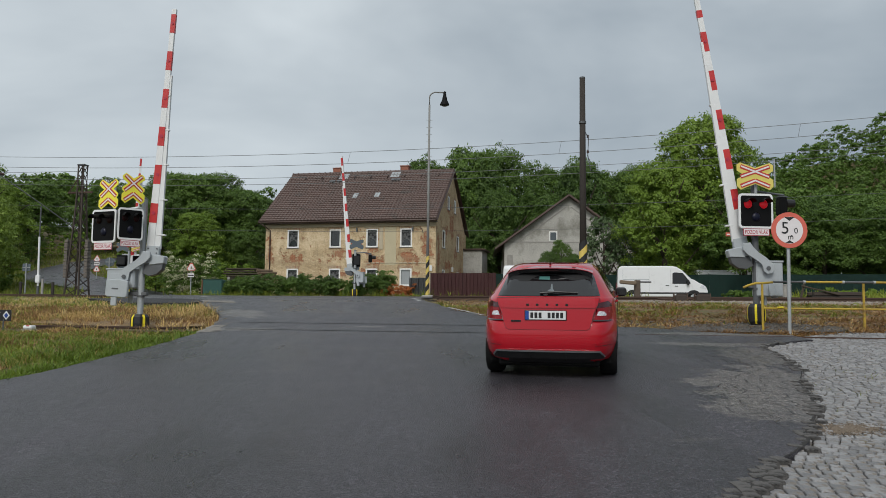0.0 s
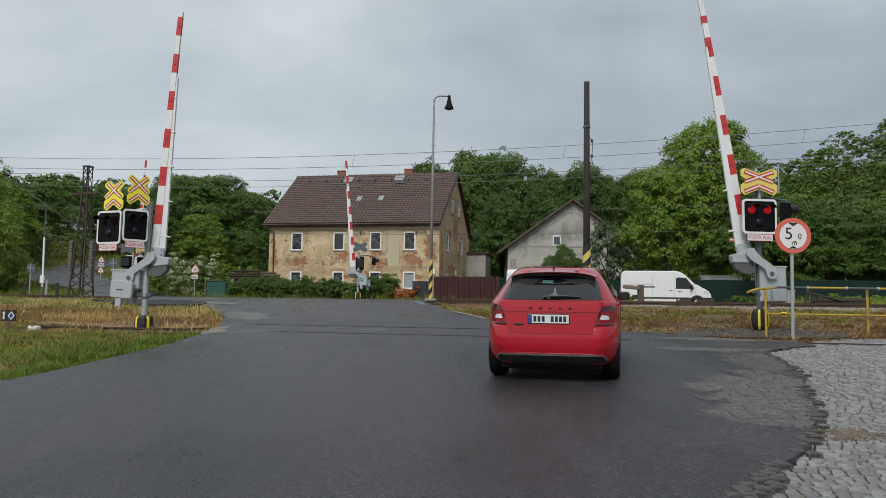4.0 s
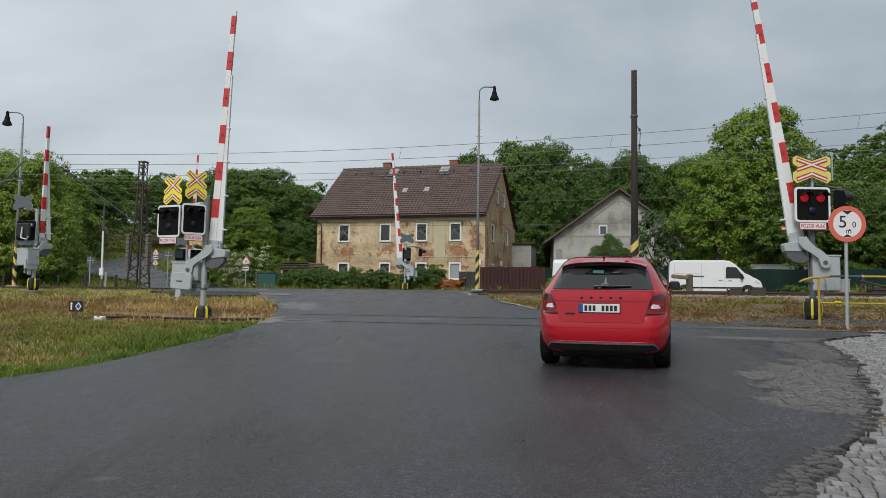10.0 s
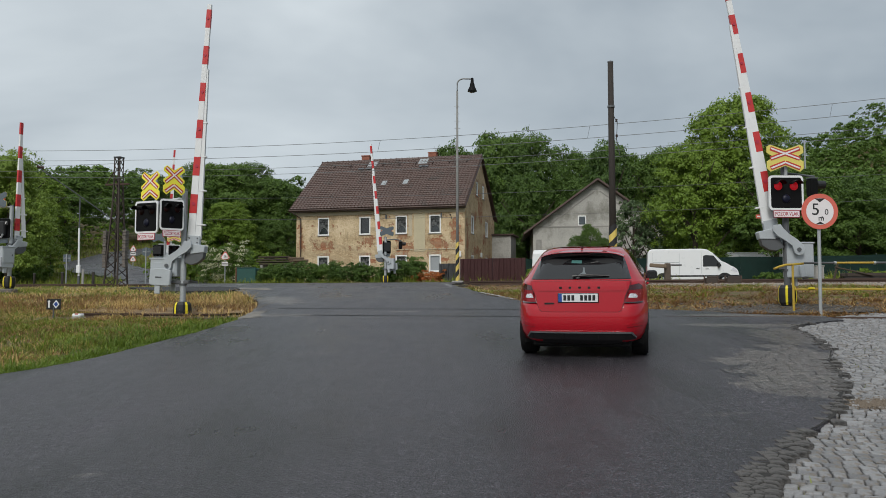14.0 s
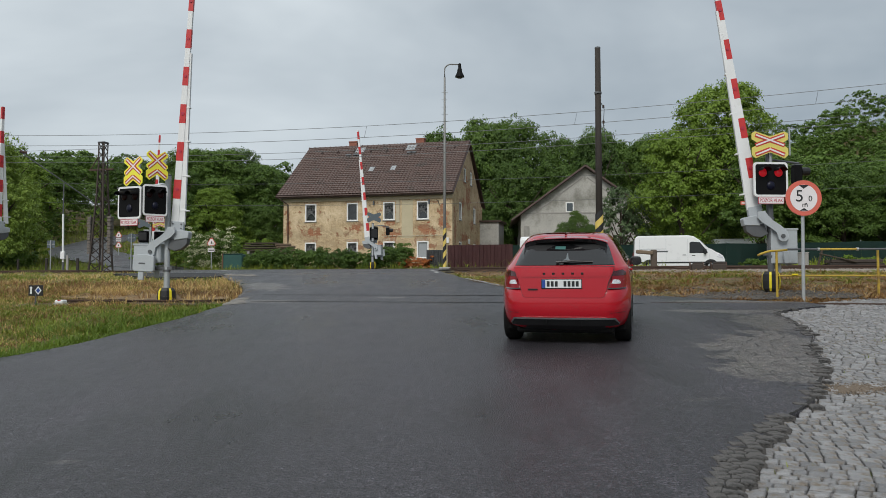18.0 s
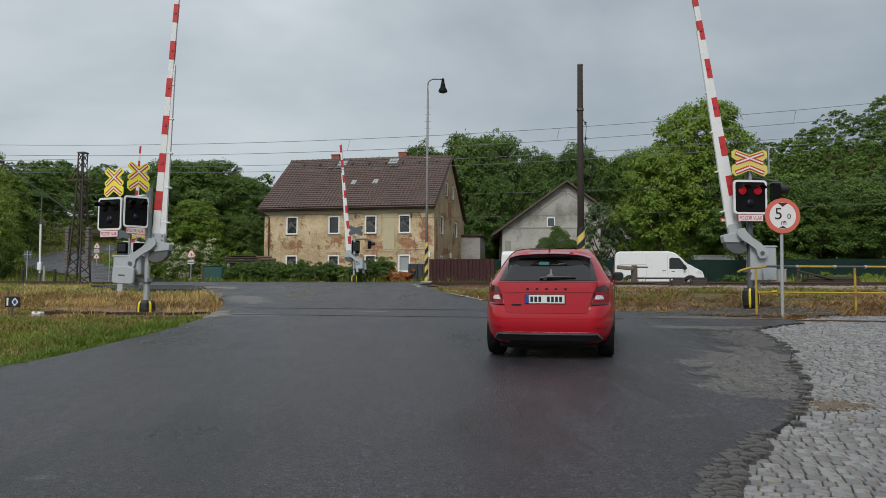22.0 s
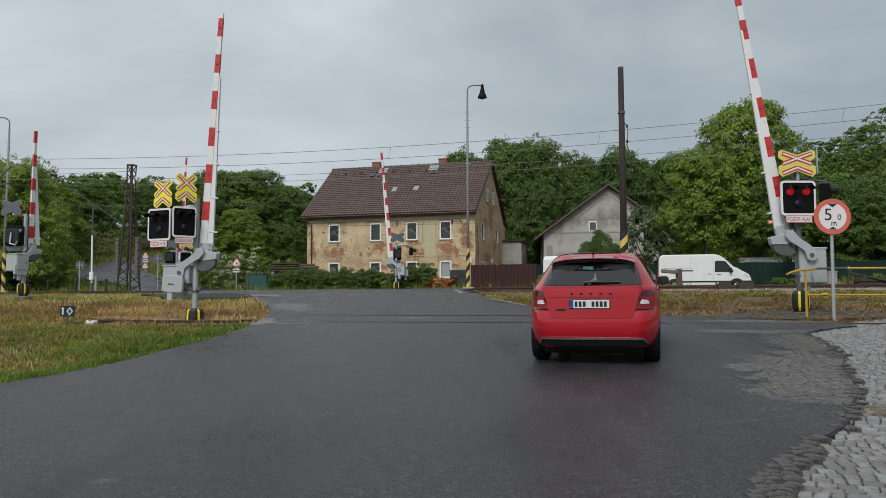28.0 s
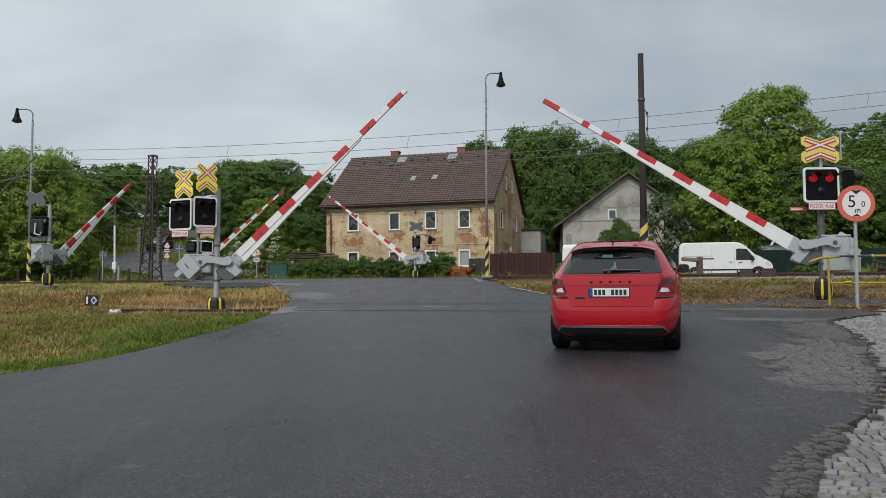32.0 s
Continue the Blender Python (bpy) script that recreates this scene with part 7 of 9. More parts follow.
t = thing("tarp_crate", pose(-11.25, 48.3, ground(-11.25, 48.3), 0, 0, -10), "crate covered with dark green netting", "crate")
part("cover", box(bmesh.new(), (1.25, 0.9, 1.0), (0.1, 0, 0.52), bevel=0.05), M_TARP, t)
part("side_board", box(bmesh.new(), (0.08, 0.9, 1.05), (-0.56, 0, 0.54), bevel=0.01), mat("brown_board", (0.14, 0.075, 0.045), 0.85, vary=0.3, scale=6), t)
part("top_edge", box(bmesh.new(), (1.3, 0.06, 0.05), (0.1, -0.44, 1.03), bevel=0.01), M_NET, t)
t = thing("timber_stack", pose(-11.0, 56.0, ground(-11.0, 56.0), 0, 0, -12), "stack of weathered timber and logs by the house", "timber stack")
rnd = random.Random(3)
M_LOG = mat("weathered_log", (0.15, 0.105, 0.070), 0.9, vary=0.4, scale=6, fine=40, bump=0.5)
for lay in range(4):
    for i in range(5):
        part("plank", box(bmesh.new(), (2.3 + rnd.uniform(-0.3, 0.3), 0.16, 0.09), (rnd.uniform(-0.1, 0.1), -0.4 + i * 0.2, 1.60 + lay * 0.17), bevel=0.01), M_BARK, t)
for i in range(7):
    part("log", rod(bmesh.new(), (1.0 + rnd.uniform(0, 0.6), -0.5, 1.50 + 0.16 * (i % 4)), (1.5 + rnd.uniform(0, 0.8), 0.5, 1.55 + 0.16 * (i % 4)), 0.09), M_LOG, t)
for x in (-0.9, 0.9):
    part("trestle", box(bmesh.new(), (0.2, 0.9, 1.55), (x, 0, 0.775), bevel=0.02), M_CONC, t)

# ---------------------------------------------------------------- red hatchback
CAR_W = [  # height, rear offset, half width, front offset from the nose
    (0.19, 0.16, 0.70, 0.30), (0.24, 0.075, 0.815, 0.12), (0.32, 0.025, 0.848, 0.04), (0.42, 0.0, 0.858, 0.0), (0.52, 0.0, 0.866, 0.02), (0.58, 0.008, 0.866, 0.04),
    (0.645, 0.022, 0.864, 0.07), (0.69, 0.050, 0.862, 0.12), (0.72, 0.078, 0.860, 0.2), (0.80, 0.088, 0.856, 0.38), (0.88, 0.094, 0.848, 0.75), (0.94, 0.101, 0.838, 1.0), (0.985, 0.112, 0.820, 1.15)]
GATE_W = [(0.59, 0.060, 0.865, 0), (0.72, 0.074, 0.860, 0), (0.86, 0.090, 0.850, 0), (0.94, 0.101, 0.838, 0), (0.985, 0.112, 0.820, 0)]
CAB_W = [(0.985, 0.118, 0.812, 1.15), (1.02, 0.155, 0.790, 1.22), (1.10, 0.225, 0.745, 1.36), (1.20, 0.315, 0.690, 1.52), (1.30, 0.410, 0.635, 1.70), (1.37, 0.50, 0.590, 1.86), (1.415, 0.62, 0.545, 2.05), (1.44, 0.85, 0.46, 2.3), (1.452, 1.2, 0.30, 2.55)]
CAR_L = 3.99


def car_rear(x, z, table):
    zs = [r[0] for r in table]
    yr, w = float(np.interp(z, zs, [r[1] for r in table])), float(np.interp(z, zs, [r[2] for r in table]))
    u = min(1.0, abs(x) / w)
    return yr + 0.045 * u * u + 0.36 * max(0.0, (u - 0.62) / 0.38) ** 3


def car_ring(table, row, n=16, m=10):
    z, yr, w, fo = row
    pts = []
    for i in range(-n, n + 1):
        u = i / n
        pts.append((u * w, yr + 0.045 * u * u + 0.36 * max(0.0, (abs(u) - 0.62) / 0.38) ** 3, z))
    y0, y1 = yr + 0.405, CAR_L - fo - 0.55
    for i in range(1, m):
        v = i / m
        pts.append((w * (1.0 + 0.006 * math.sin(math.pi * v)), y0 + (y1 - y0) * v, z))
    for i in range(n, -n - 1, -1):
        u = i / n
        pts.append((u * w, CAR_L - fo - 0.12 * u * u - 0.43 * max(0.0, (abs(u) - 0.55) / 0.45) ** 2, z))
    for i in range(m - 1, 0, -1):
        v = i / m
        pts.append((-w * (1.0 + 0.006 * math.sin(math.pi * v)), y0 + (y1 - y0) * v, z))
    return pts


def loft(table, cap_low=True):
    bm = bmesh.new()
    rings = [[bm.verts.new(p) for p in car_ring(table, r)] for r in table]
    n = len(rings[0])
    for a, b in zip(rings, rings[1:]):
        for j in range(n):
            bm.faces.new((a[j], a[(j + 1) % n], b[(j + 1) % n], b[j]))
    bm.faces.new(rings[-1])
    if cap_low:
        bm.faces.new(rings[0][::-1])
    return bm


def skin(outline, table, proud, thick=0.012, step=0.05):
    """A panel that lies on the car's tail: an outline in x and z, this far proud of the body."""
    bm = drape([(x, z) for x, z in outline], lambda x, z: 0.0, 0, 0, step)
    for v in bm.verts:
        x, z = v.co.x, v.co.y
        v.co = (x, car_rear(x, z, table) - proud, z)
    edge = [e for e in bm.edges if e.is_boundary]
    ex = bmesh.ops.extrude_edge_only(bm, edges=edge)
    for v in ex["geom"]:
        if isinstance(v, bmesh.types.BMVert):
            v.co.y += thick
    return bm


def mirror_pts(pts):
    return [(-x, z) for x, z in pts][::-1]


def wheel_part(parent, x, y, r, w, side):
    wh = part("wheel", lathe(bmesh.new(), [(r * 0.70, -w / 2 + 0.01), (r * 0.93, -w / 2), (r, -w / 2 + 0.035), (r, w / 2 - 0.035), (r * 0.93, w / 2), (r * 0.70, w / 2 - 0.01)], seg=30), M_RUBBER, parent, "black tyre on a silver rim", pose(x, y, r, 0, 90, 0), smooth=True)
    rim = part("rim", lathe(bmesh.new(), [(0.02, side * 0.03), (r * 0.68, side * 0.02), (r * 0.70, side * (w / 2 - 0.012))], seg=24), M_DGREY, wh)
    for i in range(5):
        a = 2 * math.pi * i / 5
        part("spoke", box(bmesh.new(), (r * 0.62, 0.05, 0.02), (r * 0.36 * math.cos(a), r * 0.36 * math.sin(a), side * (w / 2 - 0.03)), Euler((0, 0, a)).to_matrix(), bevel=0.006), M_CHROME, rim)
    part("tread", lathe(bmesh.new(), [(r + 0.002, -w * 0.22), (r + 0.003, -w * 0.20), (r + 0.003, -w * 0.08), (r + 0.002, -w * 0.06)], seg=30), M_RUBBER, wh)
    return wh


def red_car(m):
    c = thing("hatchback_car", m, "shiny red five-door hatchback waiting on the damp road", "car")
    part("body", loft(CAR_W), M_CARRED, c, "glossy red body", smooth=True)
    part("cabin", loft(CAB_W, False), M_CARRED, c, smooth=True)
    T = CAR_W
    # tailgate with its seam and the bulge over the plate recess
    gate = [(-0.50, 0.60), (0.50, 0.60), (0.535, 0.625), (0.56, 0.70), (0.585, 0.80), (0.635, 0.90), (0.66, 0.985), (-0.66, 0.985), (-0.635, 0.90), (-0.585, 0.80), (-0.56, 0.70), (-0.535, 0.625)]
    part("seam", skin([(x * 1.006, z + (0.003 if z > 0.9 else -0.003)) for x, z in gate], GATE_W, 0.052, 0.06), M_INK, c)
    tg = part("tailgate", skin(gate, GATE_W, 0.056, 0.06, 0.04), M_CARRED, c, "red tailgate", smooth=False)
    part("ledge", skin([(-0.60, 0.865), (0.60, 0.865), (0.64, 0.925), (0.655, 0.982), (-0.655, 0.982), (-0.64, 0.925)], GATE_W, 0.066, 0.012, 0.04), M_CARRED, tg)
    # number plate, with plain bars for its characters
    part("number_plate", box(bmesh.new(), (0.535, 0.014, 0.125), (-0.02, 0.018, 0.775), bevel=0.006), M_BLACK, tg, "white plate in a black holder")
    part("plate_face", box(bmesh.new(), (0.515, 0.006, 0.105), (-0.02, 0.009, 0.777), bevel=0.002), M_PLATE, tg)
    part("plate_strip", box(bmesh.new(), (0.045, 0.004, 0.103), (-0.254, 0.005, 0.777)), M_BLUE, tg)
    for x in (-0.185, -0.132, -0.079, 0.035, 0.088, 0.141, 0.194):
        part("plate_bar", box(bmesh.new(), (0.036, 0.003, 0.068), (x - 0.008, 0.005, 0.777)), M_INK, tg)
    for x in (-0.25, -0.125, 0.0, 0.125, 0.25):
        part("badge_bar", box(bmesh.new(), (0.034, 0.008, 0.028), (x, 0.030, 0.905), bevel=0.003), M_CARBLACK, tg)
    part("badge_bar", box(bmesh.new(), (0.13, 0.006, 0.022), (-0.40, 0.018, 0.705), bevel=0.003), M_CARBLACK, tg)
    # tail lamps
    lamp = [(0.575, 0.705), (0.80, 0.70), (0.815, 0.80), (0.805, 0.905), (0.76, 0.945), (0.62, 0.925), (0.605, 0.90), (0.63, 0.82)]
    for s in (1, -1):
        o = lamp if s > 0 else mirror_pts(lamp)
        L = part("tail_lamp", skin(o, T, 0.022, 0.04, 0.03), M_LAMPRED, c, "red and clear tail lamp")
        q = [(0.622, 0.774), (0.735, 0.768), (0.742, 0.786), (0.716, 0.818), (0.655, 0.826), (0.640, 0.820)]
        part("clear_lens", skin(q if s > 0 else mirror_pts(q), T, 0.027, 0.006, 0.03), M_LAMPWHITE, L)
        q = [(0.578, 0.708), (0.80, 0.703), (0.805, 0.716), (0.583, 0.722)]
        part("divider", skin(q if s > 0 else mirror_pts(q), T, 0.0275, 0.006, 0.03), M_CARBLACK, L)
        q = [(0.612, 0.868), (0.809, 0.872), (0.80, 0.912), (0.755, 0.942), (0.62, 0.922), (0.607, 0.90)]
        part("dark_cap", skin(q if s > 0 else mirror_pts(q), T, 0.026, 0.006, 0.03), mat("smoked_red_glass", (0.055, 0.004, 0.008), 0.15, vary=0.1, bump=0.0, coat=0.4), L)
        q = [(0.575, 0.43), (0.80, 0.455), (0.805, 0.475), (0.585, 0.447)]
        part("bumper_crease", skin(q if s > 0 else mirror_pts(q), T, 0.004, 0.01, 0.03), M_CARRED, c)
        # black line that paints the shade below the crease
        q = [(0.60, 0.406), (0.80, 0.411), (0.80, 0.4145), (0.60, 0.4095)]
        part("bumper_crease", skin(q if s > 0 else mirror_pts(q), T, 0.003, 0.01, 0.03), M_INK, c)
    # bumper: upper lip, diffuser
    dif = [(-0.69, 0.192), (0.69, 0.192), (0.715, 0.245), (0.70, 0.30), (0.66, 0.335), (-0.66, 0.335), (-0.70, 0.30), (-0.715, 0.245)]
    d = part("diffuser", skin(dif, T, 0.010, 0.02), M_BLACK, c, "black lower bumper insert")
    part("silver_trim", skin([(-0.66, 0.325), (0.66, 0.325), (0.665, 0.345), (-0.665, 0.345)], T, 0.022, 0.012), M_CHROME, d)
    for s in (1, -1):
        q = [(0.655, 0.325), (0.715, 0.265), (0.725, 0.275), (0.668, 0.345)]
        part("silver_trim", skin(q if s > 0 else mirror_pts(q), T, 0.022, 0.012), M_CHROME, d)
        q = [(0.22, 0.22), (0.235, 0.22), (0.235, 0.31), (0.22, 0.31)]
        part("fin", skin(q if s > 0 else mirror_pts(q), T, 0.03, 0.02), M_BLACK, d)
    # rear window, spoiler, wiper
    glass_o = [(-0.645, 1.012), (0.645, 1.012), (0.565, 1.24), (0.50, 1.345), (-0.50, 1.345), (-0.565, 1.24)]
    part("window_surround", skin([(x * 1.03, z - 0.008 if z < 1.1 else z + 0.01) for x, z in glass_o], CAB_W, 0.004, 0.01), M_CARBLACK, c)
    rw = part("rear_window", skin(glass_o, CAB_W, 0.009, 0.004), M_CARBLACK, c, "dark tinted rear window")
    # what shows dimly through the rear window, painted on the outside of the glass
    lump = [(0.55, 1.14), (0.53, 1.22), (0.45, 1.235), (0.40, 1.215), (0.27, 1.215), (0.22, 1.25), (0.10, 1.285), (0.0, 1.28), (-0.12, 1.285), (-0.21, 1.245), (-0.26, 1.20), (-0.38, 1.20), (-0.44, 1.235), (-0.53, 1.22), (-0.55, 1.14), (-0.565, 1.235), (-0.50, 1.342), (0.50, 1.342), (0.565, 1.235)]
    # one dark band for the roof lining, the headrests and the spoiler's shade
    part("headlining", skin(lump, CAB_W, 0.0098, 0.002), M_CABINSHADE, rw, "dark roof lining, headrests and spoiler shade painted on the glass")
    part("hanging_card", skin([(-0.13, 1.225), (0.01, 1.22), (0.012, 1.265), (-0.125, 1.268)], CAB_W, 0.0106, 0.002), M_TEAL, rw, "pale teal card behind the glass")
    # pale patch on the glass that paints daylight through the windscreen
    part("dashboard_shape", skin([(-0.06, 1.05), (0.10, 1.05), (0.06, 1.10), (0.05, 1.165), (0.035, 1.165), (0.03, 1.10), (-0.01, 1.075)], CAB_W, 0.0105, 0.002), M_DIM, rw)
    bm = bmesh.new()
    rings = []
    for i in range(-10, 11):
        u = i / 10
        x = u * 0.565
        yb = 0.30 + 0.10 * u * u
        drop = 0.030 * u * u + 0.045 * u ** 6
        rings.append([bm.verts.new(p) for p in ((x, yb + 0.45, 1.425 - drop), (x, yb + 0.02, 1.390 - drop), (x, yb - 0.005, 1.382 - drop), (x, yb + 0.02, 1.372 - drop), (x, yb + 0.45, 1.372 - drop))])
    for a, b in zip(rings, rings[1:]):
        for j in range(5):
            bm.faces.new((a[j], a[(j + 1) % 5], b[(j + 1) % 5], b[j]))
    bm.faces.new(rings[0])
    bm.faces.new(rings[-1][::-1])
    sp = part("roof_spoiler", bm, M_CARRED, c, "red roof spoiler with black side fins", smooth=False)
    bm = bmesh.new()
    rings = []
    for i in range(-10, 11):
        u = i / 10
        x = u * 0.555
        yb = 0.32 + 0.10 * u * u
        h = 0.045 + 0.085 * max(0, abs(u) - 0.72) / 0.28
        z = 1.371 - 0.030 * u * u - 0.045 * u ** 6
        rings.append([bm.verts.new(p) for p in ((x, yb, z), (x, yb + 0.02, z - h), (x, yb + 0.25, z - h), (x, yb + 0.25, z))])
    for a, b in zip(rings, rings[1:]):
        for j in range(4):
            bm.faces.new((a[j], a[(j + 1) % 4], b[(j + 1) % 4], b[j]))
    bm.faces.new(rings[0])
    bm.faces.new(rings[-1][::-1])
    part("spoiler_underside", bm, M_CARBLACK, sp)
    part("brake_strip", box(bmesh.new(), (0.26, 0.012, 0.018), (0, 0.312, 1.352), bevel=0.003), M_REDOFF, sp)
    wp = part("rear_wiper", pipe(bmesh.new(), [(-0.10, 0.148, 1.048), (0.10, 0.146, 1.062), (0.38, 0.165, 1.052)], [0.020, 0.016, 0.010], 8), M_BLACK, c)
    part("wiper_hub", lathe(bmesh.new(), [(0.035, 0.0), (0.03, 0.025), (0.01, 0.03)], pose(-0.03, 0.165, 1.03, 70, 0, 0), 14), M_BLACK, wp)
    part("antenna", pipe(bmesh.new(), [(-0.02, 0.78, 1.44), (-0.02, 0.70, 1.49)], [0.018, 0.006], 8), M_BLACK, c)
    # side windows, pillars, arches, door seams, handles, mirrors
    for s in (-1, 1):
        bm = bmesh.new()

        def side_x(z):
            return float(np.interp(z, [r[0] for r in CAB_W], [r[2] for r in CAB_W])) + 0.009
        for ys in (((0.80, 1.005), (1.55, 1.005), (1.55, 1.36), (1.02, 1.34)), ((1.62, 1.005), (2.62, 1.005), (2.15, 1.34), (1.62, 1.36))):
            bm.faces.new([bm.verts.new((s * side_x(z), y, z)) for y, z in ys])
        bmesh.ops.solidify(bm, geom=bm.faces[:], thickness=0.004)
        part("side_window", bm, M_CARBLACK, c, "dark side window")
        for y in (0.66, CAR_L - 0.84):
            arch = [(0.36 * math.cos(a), 0.36 * math.sin(a)) for a in np.linspace(0, math.pi, 17)] + [(-0.36, -0.12), (0.36, -0.12)]
            if y < 1:
                arch = [(max(px, -0.16) if s > 0 else min(px, 0.16), pz) for px, pz in arch]
            part("wheel_arch", prism(bmesh.new(), arch, 0.012, pose(s * 0.8655, y, 0.315, 0, 0, 90 * s)), M_BLACK, c)
            wheel_part(c, s * 0.755, y, 0.312, 0.215, s)
        for y in (1.58, 2.62):
            part("door_seam", box(bmesh.new(), (0.004, 0.008, 0.62), (s * 0.868, y, 0.68)), M_INK, c)
        for y in (1.38, 2.42):
            part("door_handle", box(bmesh.new(), (0.03, 0.16, 0.03), (s * 0.868, y, 0.88), bevel=0.008), M_CARRED, c)
        part("sill_trim", box(bmesh.new(), (0.02, 1.8, 0.10), (s * 0.842, 1.95, 0.25), bevel=0.01), M_BLACK, c)
        mr = part("door_mirror", box(bmesh.new(), (0.175, 0.12, 0.135), (s * 0.925, 2.52, 0.945), bevel=0.05, seg=3), M_BLACK, c, "black door mirror")
        part("mirror_glass", box(bmesh.new(), (0.140, 0.004, 0.100), (s * 0.927, 2.459, 0.945), bevel=0.0018), M_CARBLACK, mr)
        part("mirror_foot", box(bmesh.new(), (0.10, 0.06, 0.04), (s * 0.84, 2.53, 0.91), bevel=0.012), M_BLACK, mr)
        part("headlamp", box(bmesh.new(), (0.34, 0.30, 0.15), (s * 0.62, CAR_L - 0.34, 0.68), bevel=0.05), M_LAMPWHITE, c)
    bm = bmesh.new()
    bm.faces.new([bm.verts.new(p) for p in ((-0.66, 2.72, 1.04), (0.66, 2.72, 1.04), (0.52, 2.17, 1.40), (-0.52, 2.17, 1.40))])
    bmesh.ops.solidify(bm, geom=bm.faces[:], thickness=-0.01)
    part("windscreen", bm, M_CARBLACK, c)
    part("underbody", box(bmesh.new(), (1.62, 3.3, 0.10), (0, 2.0, 0.20), bevel=0.03), M_RUBBER, c)
    # added black panel that darkens the gap under the car like its shadow
    part("rear_valance", box(bmesh.new(), (1.30, 0.10, 0.14), (0, 0.22, 0.215), bevel=0.03), M_RUBBER, c, "black panel standing in for the shadow under the bumper")
    part("spare_wheel_well", lathe(bmesh.new(), [(0.34, 0.26), (0.33, 0.165), (0.30, 0.150), (0.01, 0.150)], Matrix.Translation((0.05, 0.62, 0)), 20), M_RUBBER, c)
    part("axle_beam", box(bmesh.new(), (1.25, 0.12, 0.09), (0, 0.66, 0.29), bevel=0.02), M_BLACK, c)
    part("silencer", rod(bmesh.new(), (-0.45, 0.35, 0.25), (0.30, 0.35, 0.25), 0.07), M_DGREY, c)
    # the belt line and the lamps sit a little higher than the sections above say
    for ob in [c] + list(c.children_recursive):
        if ob.type == "MESH" and ob.parent and ob.name.split(".")[0] not in WHEELS and ob.data.users == 1:
            for v in ob.data.vertices:
                v.co.z = float(np.interp(v.co.z, (0.15, 0.32, 1.0, 1.2, 1.46), (0.15, 0.342, 1.026, 1.212, 1.447)))
    return c


WHEELS = ("wheel", "rim", "spoke", "tread")
CAR_AT = (1.93, 9.62)
cx, cy = CAR_AT
lift = ground(cx + 0.276 * 0.66, cy + 0.961 * 0.66) + 0.03
lift2 = ground(cx + 0.276 * 3.15, cy + 0.961 * 3.15) + 0.03
tilt = math.degrees(math.atan2(lift2 - lift, 2.49))
red_car(pose(cx - 0.015, cy, 0, 0, 0, -16.4) @ Matrix.Diagonal((0.968, 1, 1, 1)) @ pose(0, 0, lift - 0.66 * math.tan(radians(tilt)), tilt, 0, 0))


